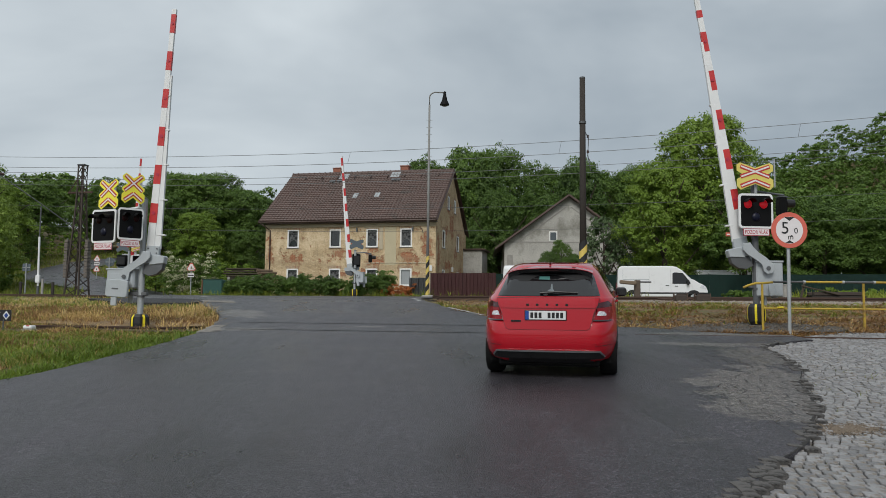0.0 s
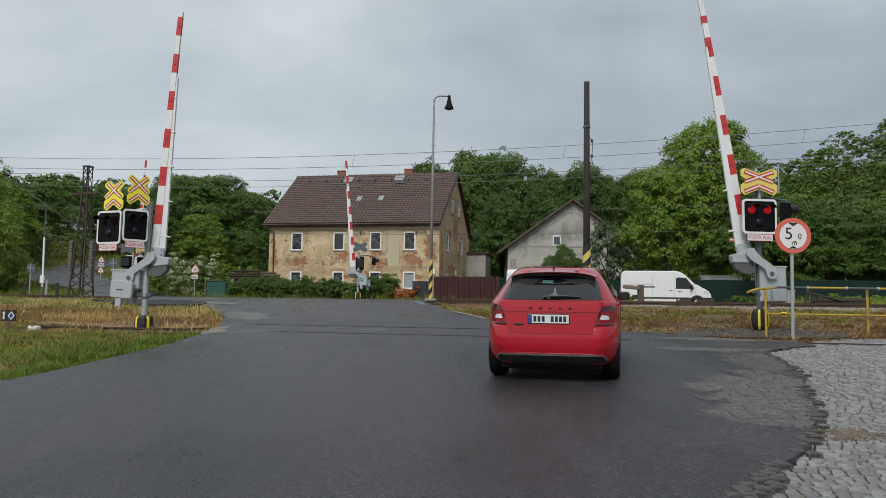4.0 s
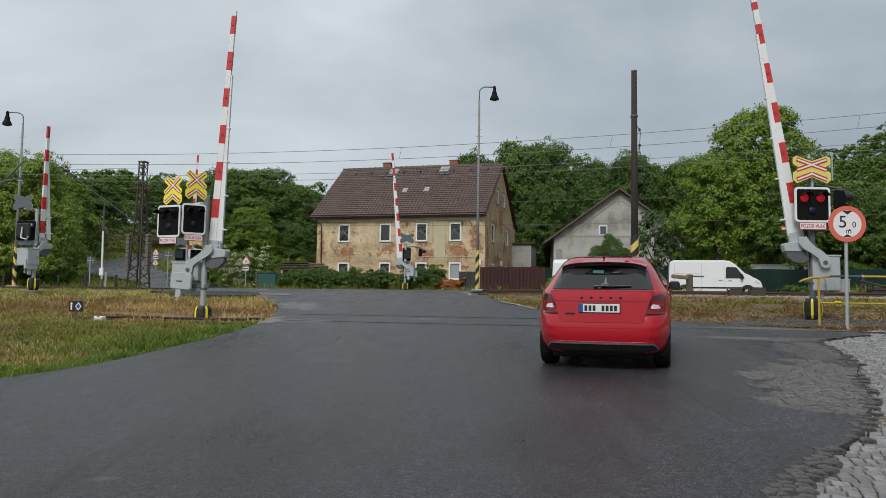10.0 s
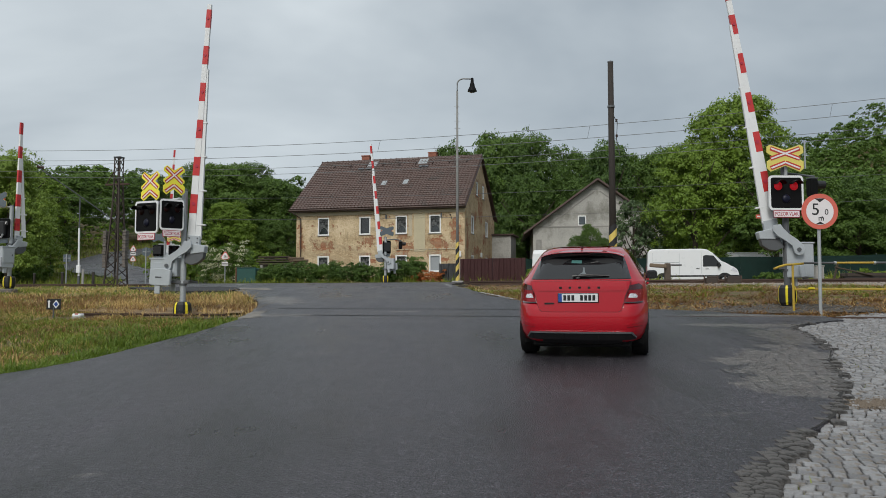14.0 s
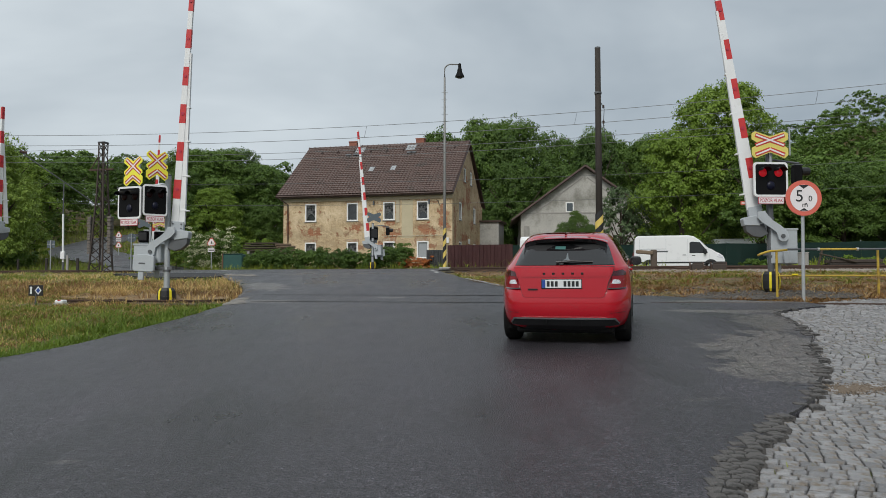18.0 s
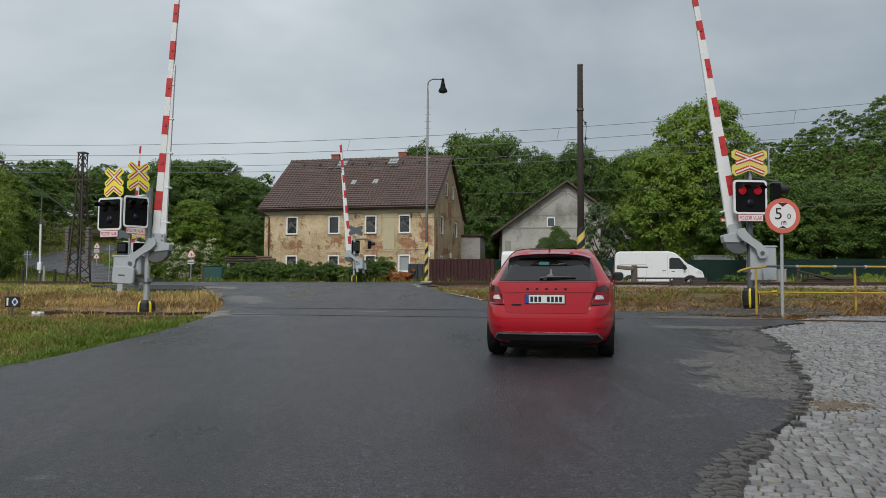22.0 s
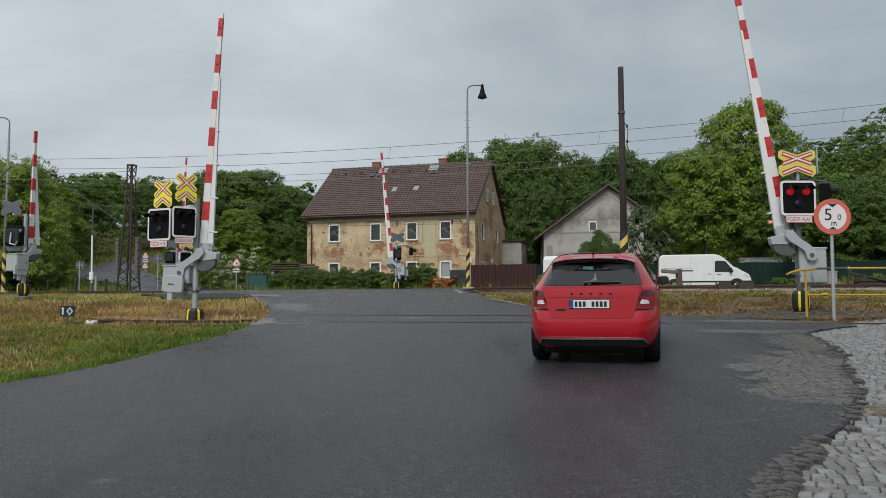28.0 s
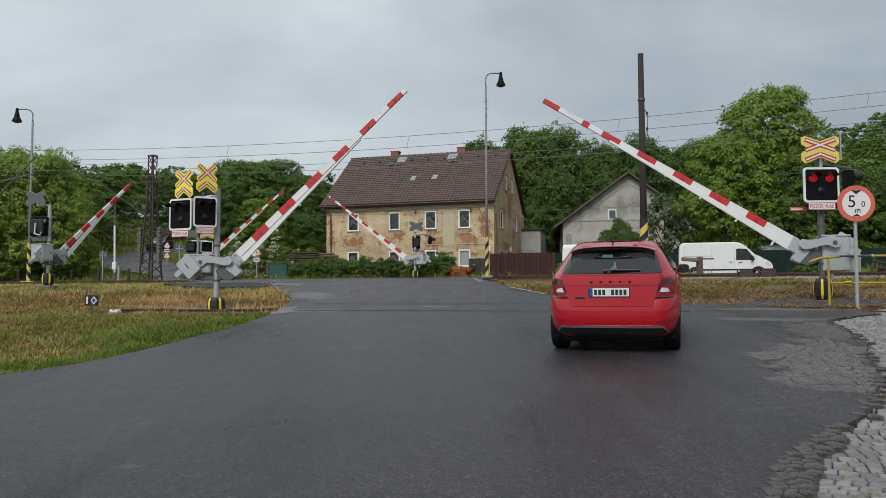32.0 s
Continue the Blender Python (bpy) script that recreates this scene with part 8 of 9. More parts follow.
# ---------------------------------------------------------------- white vans
def van(m, label):
    v = thing("delivery_van", m, label, "van", "white vans in the yard")
    half = 0.98
    prof = [(0.0, 0.42), (0.02, 1.2), (0.06, 2.20), (0.14, 2.38), (0.30, 2.46), (3.30, 2.46), (3.62, 2.40), (3.95, 2.16), (4.45, 1.60), (4.62, 1.42), (5.15, 1.22), (5.36, 1.06), (5.46, 0.80), (5.48, 0.45), (5.40, 0.34), (0.10, 0.34)]
    bm = prism(bmesh.new(), prof, half * 2, Matrix.Translation((0, -half, 0)))
    long_edges = [e for e in bm.edges if abs((e.verts[0].co - e.verts[1].co).y) < 0.01]
    bmesh.ops.bevel(bm, geom=long_edges, offset=0.10, segments=3, affect="EDGES", profile=0.6)
    part("body", bm, M_CARWHITE, v, "plain white high-roof van body", smooth=False)
    for s in (-1, 1):
        y = s * (half + 0.004)

        def flat(name, pts, material, d=0.008, lab=""):
            return part(name, prism(bmesh.new(), pts, d, Matrix.Translation((0, y - d / 2, 0))), material, v, lab)
        flat("door_window", [(3.36, 1.24), (4.44, 1.24), (4.42, 1.36), (3.98, 1.98), (3.50, 2.02), (3.37, 1.95)], M_CARBLACK)
        flat("trim_strip", [(0.05, 0.56), (5.42, 0.56), (5.44, 0.66), (0.05, 0.66)], M_BLACK, 0.03)
        for x in (0.35, 1.95, 3.26, 4.52):
            flat("panel_seam", [(x, 0.70), (x + 0.014, 0.70), (x + 0.014, 2.20 if x < 4 else 1.2), (x, 2.20 if x < 4 else 1.2)], M_GREY)
        flat("slide_rail", [(0.35, 1.52), (1.95, 1.52), (1.95, 1.555), (0.35, 1.555)], M_GREY)
        flat("door_handle", [(2.95, 1.10), (3.15, 1.10), (3.15, 1.14), (2.95, 1.14)], M_INK, 0.03)
        flat("door_handle", [(3.50, 1.06), (3.70, 1.06), (3.70, 1.10), (3.50, 1.10)], M_INK, 0.03)
        flat("head_lamp", [(4.98, 0.98), (5.34, 0.86), (5.36, 1.02), (5.12, 1.20)], M_LAMPWHITE, 0.04)
        flat("bumper_side", [(4.95, 0.36), (5.46, 0.36), (5.47, 0.62), (5.10, 0.66), (4.95, 0.60)], M_BLACK, 0.03)
        for x in (0.95, 4.62):
            flat("wheel_arch", [(x + 0.42 * math.cos(a), 0.40 + 0.42 * math.sin(a)) for a in np.linspace(0, math.pi, 14)], M_BLACK, 0.02)
            w = part("wheel", rod(bmesh.new(), (x, y - s * 0.22, 0.345), (x, y + s * 0.012, 0.345), 0.345, seg=24), M_RUBBER, v)
            part("hub", rod(bmesh.new(), (x, y, 0.345), (x, y + s * 0.02, 0.345), 0.19, seg=18), M_GREY, w)
        mr = part("door_mirror", box(bmesh.new(), (0.14, 0.22, 0.36), (4.28, s * (half + 0.14), 1.34), bevel=0.04), M_BLACK, v)
    part("windscreen", box(bmesh.new(), (0.012, 1.6, 0.72), (4.24, 0, 1.90), Euler((0, radians(-41), 0)).to_matrix(), bevel=0.004), M_CARBLACK, v)
    part("bumper", box(bmesh.new(), (0.16, 1.92, 0.30), (5.44, 0, 0.50), bevel=0.05), M_BLACK, v)
    part("grille", box(bmesh.new(), (0.02, 1.0, 0.22), (5.46, 0, 0.86), bevel=0.01), M_BLACK, v)
    part("rear_lamp", box(bmesh.new(), (0.03, 0.12, 0.5), (0.0, -0.88, 1.1), bevel=0.01), M_LAMPRED, v)
    part("rear_lamp", box(bmesh.new(), (0.03, 0.12, 0.5), (0.0, 0.88, 1.1), bevel=0.01), M_LAMPRED, v)
    return v


vx, vy = 15.15, 52.4
van(pose(vx, vy, 2.48, 0, 0, -14) @ Matrix.Diagonal((1.075, 1, 0.985, 1)), "white high-roof delivery van parked behind the tracks")
van(pose(8.2, 52.6, 2.48, 0, 0, 62), "second white van mostly hidden behind the car")


# ---------------------------------------------------------------- dark car coming down the side road
def grey_car():
    c = thing("hatchback_car", Matrix(), "dark grey hatchback driving down the side road", "car")
    part("body", loft(CAR_W), mat("dark_grey_car_paint", (0.045, 0.047, 0.052), 0.35, vary=0.05, scale=2, bump=0.0, coat=0.8), c, "dark grey body", smooth=True)
    part("cabin", loft(CAB_W, False), M_CARBLACK, c, "dark glazed cabin", smooth=True)
    part("roof", box(bmesh.new(), (0.98, 1.25, 0.05), (0, 1.45, 1.45), bevel=0.02), M_DGREY, c)
    part("grille", box(bmesh.new(), (0.95, 0.05, 0.13), (0, CAR_L - 0.03, 0.60), bevel=0.01), M_CARBLACK, c)
    part("bumper", box(bmesh.new(), (1.3, 0.05, 0.14), (0, CAR_L - 0.02, 0.36), bevel=0.02), M_BLACK, c)
    for s in (-1, 1):
        part("head_lamp", box(bmesh.new(), (0.34, 0.10, 0.13), (s * 0.60, CAR_L - 0.22, 0.68), Euler((0, 0, -s * 0.5)).to_matrix(), bevel=0.03), M_LAMPWHITE, c)
        part("door_mirror", box(bmesh.new(), (0.18, 0.12, 0.13), (s * 0.93, 2.62, 0.98), bevel=0.03), M_BLACK, c)
        for y in (0.72, 3.18):
            wheel_part(c, s * 0.75, y, 0.30, 0.20, s)
    return c


GREY_CAR = grey_car()

# ---------------------------------------------------------------- plants
def leaf_cloud(rng, centres, radii, per, size, flat=0.35):
    """Small folded leaves scattered over the upper and outer side of each clump; returns corners and faces."""
    n = len(centres) * per
    c = np.repeat(centres, per, 0)
    r = np.repeat(radii, per)
    d = rng.normal(size=(n, 3))
    d /= np.linalg.norm(d, axis=1)[:, None]
    d[:, 2] = np.where(d[:, 2] < -0.35, -d[:, 2], d[:, 2])
    p = c + d * (r * rng.uniform(0.45, 1.0, n) ** 0.6)[:, None] * np.array([1, 1, 0.62])
    nrm = d * 0.7 + rng.normal(size=(n, 3)) * 0.45 + np.array([0, 0, flat])
    nrm /= np.linalg.norm(nrm, axis=1)[:, None]
    a = np.cross(nrm, rng.normal(size=(n, 3)))
    a /= np.linalg.norm(a, axis=1)[:, None]
    b = np.cross(nrm, a)
    s = size * rng.uniform(0.55, 1.3, n)[:, None]
    dip = nrm * s * 0.18
    v = np.stack([p - a * s, p - b * s * 0.55 - dip, p + a * s, p + b * s * 0.55 - dip], 1).reshape(-1, 3)
    f = np.arange(n * 4).reshape(n, 4)
    return v, f


def spray_leaves(rng, centres, radii, out, per, size, flat=0.9):
    """One-triangle leaves on flat, drooping sprays: dense on top, open below, so that each spray shades the next."""
    n = len(centres) * per
    c, r, o = np.repeat(centres, per, 0), np.repeat(radii, per), np.repeat(out, per, 0)
    a = rng.uniform(0, 6.283, n)
    q = np.sqrt(rng.uniform(0, 1, n))
    rise = 0.62 * (1 - q ** 1.6) + rng.normal(0, 0.20, n)
    p = c + np.stack([np.cos(a) * q, np.sin(a) * q, rise], -1) * r[:, None] + o * (r * (0.35 * q))[:, None]
    nrm = np.stack([np.cos(a) * q, np.sin(a) * q, np.full(n, flat)], -1) * 0.7 + o * 0.35 + rng.normal(size=(n, 3)) * 0.42
    nrm /= np.linalg.norm(nrm, axis=1)[:, None]
    t = np.cross(nrm, rng.normal(size=(n, 3)))
    t /= np.linalg.norm(t, axis=1)[:, None]
    u = np.cross(nrm, t)
    s = size * rng.uniform(0.6, 1.35, n)[:, None]
    v = np.stack([p - t * s, p + t * s * 0.75 - u * s * 0.62, p + t * s * 0.55 + u * s * 0.66], 1).reshape(-1, 3)
    return v, np.arange(n * 3).reshape(n, 3)


def crown_points(rng, n, boughs=13, airy=0.0):
    """Spray centres, sizes and outward ways for a crown in a unit box, base at z = 0, top at z = 1: boughs that overlap like a
    heap of cushions, each covered with sprays on its upper and outer side."""
    lobes = [(0, 0, 0.70, 0.25, 0.20), (0, 0, 0.40, 0.34, 0.25)]
    for i in range(boughs):
        a, h = i * 2.4 + rng.uniform(-0.5, 0.5), 0.06 + 0.80 * ((i + 0.5) / boughs) ** 0.85
        reach = (0.36 - 0.26 * max(0.0, h - 0.42) / 0.44) * rng.uniform(0.72, 1.12)
        w = rng.uniform(0.095, 0.17) * (1 - 0.2 * h)
        lobes.append((reach * math.cos(a), reach * math.sin(a), h, w, w * rng.uniform(0.55, 0.8)))
    lobes = np.array(lobes)
    share = lobes[:, 3] ** 2
    pick = rng.choice(len(lobes), n, p=share / share.sum())
    l = lobes[pick]
    d = rng.normal(size=(n, 3))
    d /= np.linalg.norm(d, axis=1)[:, None]
    d[:, 2] = np.where(d[:, 2] < -0.25, -d[:, 2], d[:, 2])
    k = rng.uniform(0.80, 1.04, n) + airy * rng.uniform(0, 1, n) ** 4
    c = l[:, :3] + d * np.stack([l[:, 3], l[:, 3], l[:, 4]], -1) * k[:, None]
    c[:, 2] = np.clip(c[:, 2], 0.015, 1.0)
    return c, rng.uniform(0.030, 0.062, n), d


def crown_mesh(name, seed, sprays, per, leaf, material, boughs=13, airy=0.0):
    rng = np.random.default_rng(seed)
    v, f = spray_leaves(rng, *crown_points(rng, sprays, boughs, airy), per, leaf)
    ob = raw_mesh(name, v, f, material)
    me = ob.data
    bpy.data.objects.remove(ob)
    return me


CROWNS = {
    "mid": [crown_mesh("crown", 10 + i, 900, 46, 0.0100, M_LEAF, 26, 0.25) for i in range(3)],
    "light": [crown_mesh("crown", 20 + i, 1000, 46, 0.0095, M_LEAF_LIGHT, 30, 0.3) for i in range(2)],
    "dark": [crown_mesh("crown", 30 + i, 900, 44, 0.0100, M_LEAF_DARK, 26, 0.2) for i in range(2)],
    "fresh": [crown_mesh("crown", 24 + i, 900, 40, 0.0098, M_LEAF_FRESH, 30, 0.45) for i in range(2)],
    "grey": [crown_mesh("crown", 40, 260, 30, 0.017, M_LEAF_GREY, 9, 0.4)],
}


def trunk_meshes():
    """A tapered trunk and limbs in a unit crown's space."""
    out = []
    for s in range(3):
        rnd = random.Random(50 + s)
        bm = bmesh.new()
        pipe(bm, [(0, 0, -0.35), (0.01, 0, 0.0), (rnd.uniform(-0.03, 0.03), 0.01, 0.35), (0, 0, 0.75)], [0.040, 0.030, 0.020, 0.006], 8)
        for _ in range(9):
            a, h = rnd.uniform(0, 6.28), rnd.uniform(0.05, 0.55)
            l = rnd.uniform(0.2, 0.38)
            pipe(bm, [(0, 0, h), (l * 0.5 * math.cos(a), l * 0.5 * math.sin(a), h + 0.10), (l * math.cos(a), l * math.sin(a), h + 0.26)], [0.013, 0.009, 0.003], 5)
        me = bpy.data.meshes.new("trunk")
        bm.to_mesh(me)
        bm.free()
        me.materials.append(M_BARK)
        out.append(me)
    return out


TRUNKS = trunk_meshes()
tree_rnd = random.Random(99)


def tree(x, y, height, width, kind, label, clear=0.12, group=""):
    z = ground(x, y) - 0.1
    t = thing("tree", pose(x, y, z, 0, 0, tree_rnd.uniform(0, 360)), label, "tree", group)
    sc = Matrix.Translation((0, 0, height * clear)) @ Matrix.Diagonal((width, width, height * (1 - clear), 1))
    for nm, meshes in (("trunk", TRUNKS), ("crown", CROWNS[kind])):
        o = new(nm, tree_rnd.choice(meshes))
        o.parent = t
        o.matrix_basis = sc
    return t


G1 = "broadleaf trees behind the railway"
# by the far left road
for x, y, h, w, k in ((-30.0, 49, 9.0, 9, "fresh"), (-36, 52, 10, 11, "fresh"), (-27.2, 50, 8.4, 6.5, "fresh"), (-25.2, 46.5, 8.6, 5.8, "fresh"), (-44, 60, 12, 13, "mid"), (-37.5, 64, 10, 9, "fresh"), (-38.5, 75, 8.5, 9, "light"), (-41, 88, 9, 10, "mid"), (-28.3, 45.0, 8.6, 6.5, "fresh"), (-33, 42, 8.2, 8, "fresh"), (-38, 45, 9, 8, "fresh")):
    tree(x, y, h, w, k, "tall leafy green tree beside the side road", 0.03, G1)
# the wooded rise to the left of the old house
for x, y, h, w, k in ((-24.0, 95, 10.4, 10, "mid"), (-20.0, 75, 10.3, 11, "mid"), (-28.5, 98, 11.2, 11, "dark"), (-15.8, 77, 10.6, 9.5, "mid"), (-22, 92, 11.0, 13, "dark"), (-12.6, 86, 10.0, 8.5, "dark"), (-17.5, 68, 7.0, 6.5, "light"), (-20.6, 68.5, 8.0, 6.0, "mid"), (-27.6, 99, 10.5, 8.0, "dark"), (-14.0, 71, 6.4, 5.0, "mid"), (-17.5, 90, 11.2, 11, "dark"), (-31, 108, 9, 10, "mid"), (-25, 112, 9, 10, "dark"), (-37, 100, 9, 10, "mid"), (-36, 108, 9, 10, "dark"), (-20.5, 106, 10, 10, "mid")):
    tree(x, y, h, w, k, "dense dark green tree on the wooded rise", 0.0, G1)
# between and behind the two houses
for x, y, h, w, k in ((8.2, 88, 18.6, 11, "mid"), (12.4, 92, 19.6, 12, "mid"), (3.2, 90, 17.6, 10, "mid"), (18.4, 96, 18.0, 12, "dark"), (23.0, 94, 18.4, 12, "mid"), (10.6, 79.5, 12.0, 8.0, "mid"), (26.5, 86, 16.0, 10, "mid"), (7.5, 80, 8.0, 6, "dark"), (30, 94, 18.0, 11, "dark"), (-2, 96, 17.0, 11, "dark"), (-7, 100, 15.5, 10, "mid"), (20.5, 86, 16.2, 10, "dark"), (15.6, 84, 13.0, 9, "mid"), (6.4, 86, 15.0, 9.5, "mid"), (9.6, 87, 16.5, 10, "dark"), (27.5, 98, 17.0, 12, "mid"), (33.5, 90, 17.0, 12, "mid")):
    tree(x, y, h, w, k, "tall green tree behind the houses", 0.0, G1)
# the large walnut-like tree and its neighbours by the yard
for x, y, h, w, k in ((24.6, 60.0, 15.8, 11.5, "light"), (20.5, 58.0, 11.4, 9.0, "light"), (28.2, 57.0, 9.6, 8.5, "mid"), (32.2, 56.0, 7.4, 8.0, "mid"), (35.5, 53.0, 7.4, 8.0, "mid"), (25.5, 55.0, 9.5, 8.5, "mid"), (39.5, 58, 8, 9, "mid"), (30.0, 66, 11.5, 10, "dark"), (43, 52, 8, 8, "dark"), (37, 66, 9.5, 10, "dark"), (34.0, 61, 7.6, 8, "light"), (41.5, 66, 10, 10, "mid")):
    tree(x, y, h, w, k, "broad bright green tree behind the yard", 0.02, G1)
for x, y, h, w, k in ((15.9, 58.4, 7.2, 4.4, "grey"), (17.3, 59.0, 6.0, 3.6, "grey"), (11.5, 57.7, 4.2, 2.7, "dark"), (12.5, 58.0, 5.0, 2.6, "mid"), (13.3, 57.4, 4.0, 2.2, "dark")):
    tree(x, y, h, w, k, "small fruit tree before the grey house", 0.03, "fruit trees in the yard")


def woods():
    """Closed wood on the hills behind."""
    rng = np.random.default_rng(77)
    vs, fs, base = [], [], 0
    spots = []
    for x0, x1, y0, y1, n in ((40, 125, 74, 175, 2600), (-105, -42, 70, 150, 260), (-45, 60, 104, 150, 200)):
        spots += [(rng.uniform(x0, x1), rng.uniform(y0, y1)) for _ in range(n)]
    done = []
    for x, y in spots:
        if abs(x) > 0.86 * y:
            continue
        if any((x - a) ** 2 + (y - b) ** 2 < 36 for a, b in done):
            continue
        if -36 < x < -18 and y < 108:
            continue
        done.append((x, y))
        h, w = rng.uniform(8, 12) + (1.5 if x > 36 else 0.0), rng.uniform(9.5, 13)
        v, f = spray_leaves(rng, *crown_points(rng, 130, 14, 0.1), 24, 0.021)
        v = v * np.array([w, w, h]) + np.array([x, y, ground(x, y)])
        vs.append(v)
        fs.append(f + base)
        base += len(v)
    ob = raw_mesh("woods", np.concatenate(vs), np.concatenate(fs), M_LEAF)
    tagged(ob, "dense dark green deciduous wood on the hillside", "wood", kind="stuff")


woods()


def shrub(name, x, y, w, d, h, label, material, n, per, leaf, seed, category="bush", turn=0.0, group=""):
    rng = np.random.default_rng(seed)
    t = thing(name, pose(x, y, ground(x, y), 0, 0, turn), label, category, group)
    c = rng.uniform(-1, 1, (n, 3))
    c[:, 2] = rng.uniform(0.05, 1, n) ** 0.8
    top = 1 - 0.25 * np.abs(np.sin(c[:, 0] * 5.3 + seed)) - 0.2 * c[:, 1] ** 2
    c = c * np.array([w / 2, d / 2, h * 0.9]) * np.stack([np.ones(n), np.ones(n), top], -1)
    r = rng.uniform(0.16, 0.32, n) * min(1.0, h / 1.6)
    v, f = leaf_cloud(rng, c, r, per, leaf)
    v[:, 2] = np.maximum(v[:, 2], 0.02)
    raw_mesh("foliage", v, f, material, t)
    rnd = random.Random(seed)
    for _ in range(max(3, int(w * 1.2))):
        px = rnd.uniform(-w / 2.2, w / 2.2)
        part("stem", pipe(bmesh.new(), [(px, 0, -0.05), (px + rnd.uniform(-0.15, 0.15), 0.05, h * 0.4), (px + rnd.uniform(-0.3, 0.3), 0, h * 0.75)], [0.025, 0.018, 0.008], 5), M_BARK, t)
    return t


HB = "hedge bushes before the old house"
for i, (x, h) in enumerate(((-9.3, 1.35), (-7.7, 1.55), (-6.2, 1.6), (-4.7, 1.5), (-3.2, 1.3), (-1.4, 1.75))):
    shrub("hedge_bush", x, 45.2 - SKEW * (x + 3.0) + 0.6, 2.1, 1.5, h, "dense dark green hedge bush beside the road", M_LEAF_DARK if i % 2 else M_LEAF, 150, 60, 0.050, 200 + i, turn=-16, group=HB)
shrub("orange_bush", 0.15, 45.1, 1.9, 1.2, 0.95, "low orange-leaved bush at the roadside", M_ORANGE, 90, 60, 0.045, 231, turn=-16)
shrub("hedge_bush", -0.9, 45.9, 1.5, 1.2, 1.9, "tall climbing hedge bush by the barrier", M_LEAF, 110, 56, 0.050, 232, group=HB)
shrub("flowering_bush", -13.5, 51.5, 3.4, 2.2, 3.3, "green bush covered with white blossom", M_LEAF, 180, 56, 0.060, 233)
shrub("blossom_spray", -13.5, 51.2, 3.2, 2.3, 3.4, "white blossom sprays over a bush", M_BLOSSOM, 125, 44, 0.045, 234)
for i, (x, y, w, h) in enumerate(((-15.8, 56, 4.0, 2.6), (-12.6, 58, 3.6, 2.8), (-9.8, 52.5, 2.8, 1.6), (-17.4, 52.6, 3.0, 1.7), (-19.5, 62, 4.5, 3.2), (-13.0, 62.5, 4.0, 3.4), (-9.5, 66, 2.2, 3.6))):
    shrub("green_bush", x, y, w, 2.2, h, "rough green bush in the garden", M_LEAF_LIGHT if i % 2 else M_LEAF, 110, 32, 0.10, 240 + i, group="garden bushes")
for i, (x, y, w, h) in enumerate(((8.0, 51.0, 3.5, 1.5), (21.5, 46.2, 2.5, 0.8), (26.5, 43.5, 3.5, 0.9), (31.5, 41.0, 5.0, 1.1), (37.0, 42.0, 6, 2.2), (-33, 46, 6, 2.6), (-27.6, 44.0, 4.0, 2.2), (-24.8, 47.5, 3.0, 1.6), (-31, 58, 4, 2.2), (-36, 68, 5, 2.2), (-27.5, 53.0, 5.0, 3.0), (-31.5, 53.5, 5.5, 3.4), (-34.0, 62.0, 5.5, 3.2), (-37.0, 76.0, 6.0, 3.4), (-37.0, 86.0, 6.0, 3.6))):
    shrub("green_bush", x, y, w, 2.0, h, "rough green roadside bush", M_LEAF if i % 2 else M_LEAF_LIGHT, 110, 32, 0.10, 260 + i, group="roadside bushes")


# ---------------------------------------------------------------- grass
LATTICE = np.random.default_rng(21).random((64, 64))


def drift(x, y, octaves):
    """Uneven drifts between 0 and 1; octaves: drifts to the metre, and their share."""
    tot = 0
    for f, a in octaves:
        u, v = x * f + 200 * f, y * f + 200 * f
        i, j = np.floor(u).astype(int), np.floor(v).astype(int)
        p, q = smooth01(0, 1, u - i), smooth01(0, 1, v - j)
        i, j, i1, j1 = i % 64, j % 64, (i + 1) % 64, (j + 1) % 64
        tot = tot + a * ((LATTICE[i, j] * (1 - p) + LATTICE[i1, j] * p) * (1 - q) + (LATTICE[i, j1] * (1 - p) + LATTICE[i1, j1] * p) * q)
    return smooth01(0.22, 0.78, tot)


def blades(name, rng, xy, lo, hi, wide, material, label, lean=0.6):
    n = len(xy)
    x, y = xy[:, 0], xy[:, 1]
    z = ground_all(x, y) - 0.06
    a = rng.uniform(0, 6.283, n)
    h = 0.06 + rng.uniform(lo, hi, n) * (0.12 + 1.65 * drift(x, y, ((2.6, 0.55), (6.1, 0.45))) ** 1.5)
    ln = rng.normal(0, lean, n) * h
    ca, sa = np.cos(a), np.sin(a)
    w = wide * rng.uniform(0.6, 1.3, n)
    p = np.stack([x, y, z], -1)
    s = np.stack([ca * w, sa * w, np.zeros(n)], -1)
    m = np.stack([-sa * ln * 0.35, ca * ln * 0.35, h * 0.6], -1)
    t = np.stack([-sa * ln, ca * ln, h], -1)
    v = np.stack([p - s, p + s, p + m + s * 0.7, p + t, p + m - s * 0.7], 1).reshape(-1, 3)
    k = (np.arange(n) * 5)[:, None]
    me = bpy.data.meshes.new(name)
    quads = k + np.array([0, 1, 2, 4])
    tris = k + np.array([4, 2, 3])
    me.vertices.add(len(v))
    me.vertices.foreach_set("co", v.astype(np.float32).ravel())
    me.loops.add(n * 7)
    me.loops.foreach_set("vertex_index", np.concatenate([quads.ravel(), tris.ravel()]).astype(np.int32))
    me.polygons.add(n * 2)
    me.polygons.foreach_set("loop_start", np.concatenate([np.arange(n) * 4, n * 4 + np.arange(n) * 3]).astype(np.int32))
    me.polygons.foreach_set("loop_total", np.concatenate([np.full(n, 4), np.full(n, 3)]).astype(np.int32))
    me.update(calc_edges=True)
    me.materials.append(material)
    tagged(new(name, me), label, "grass", kind="stuff")


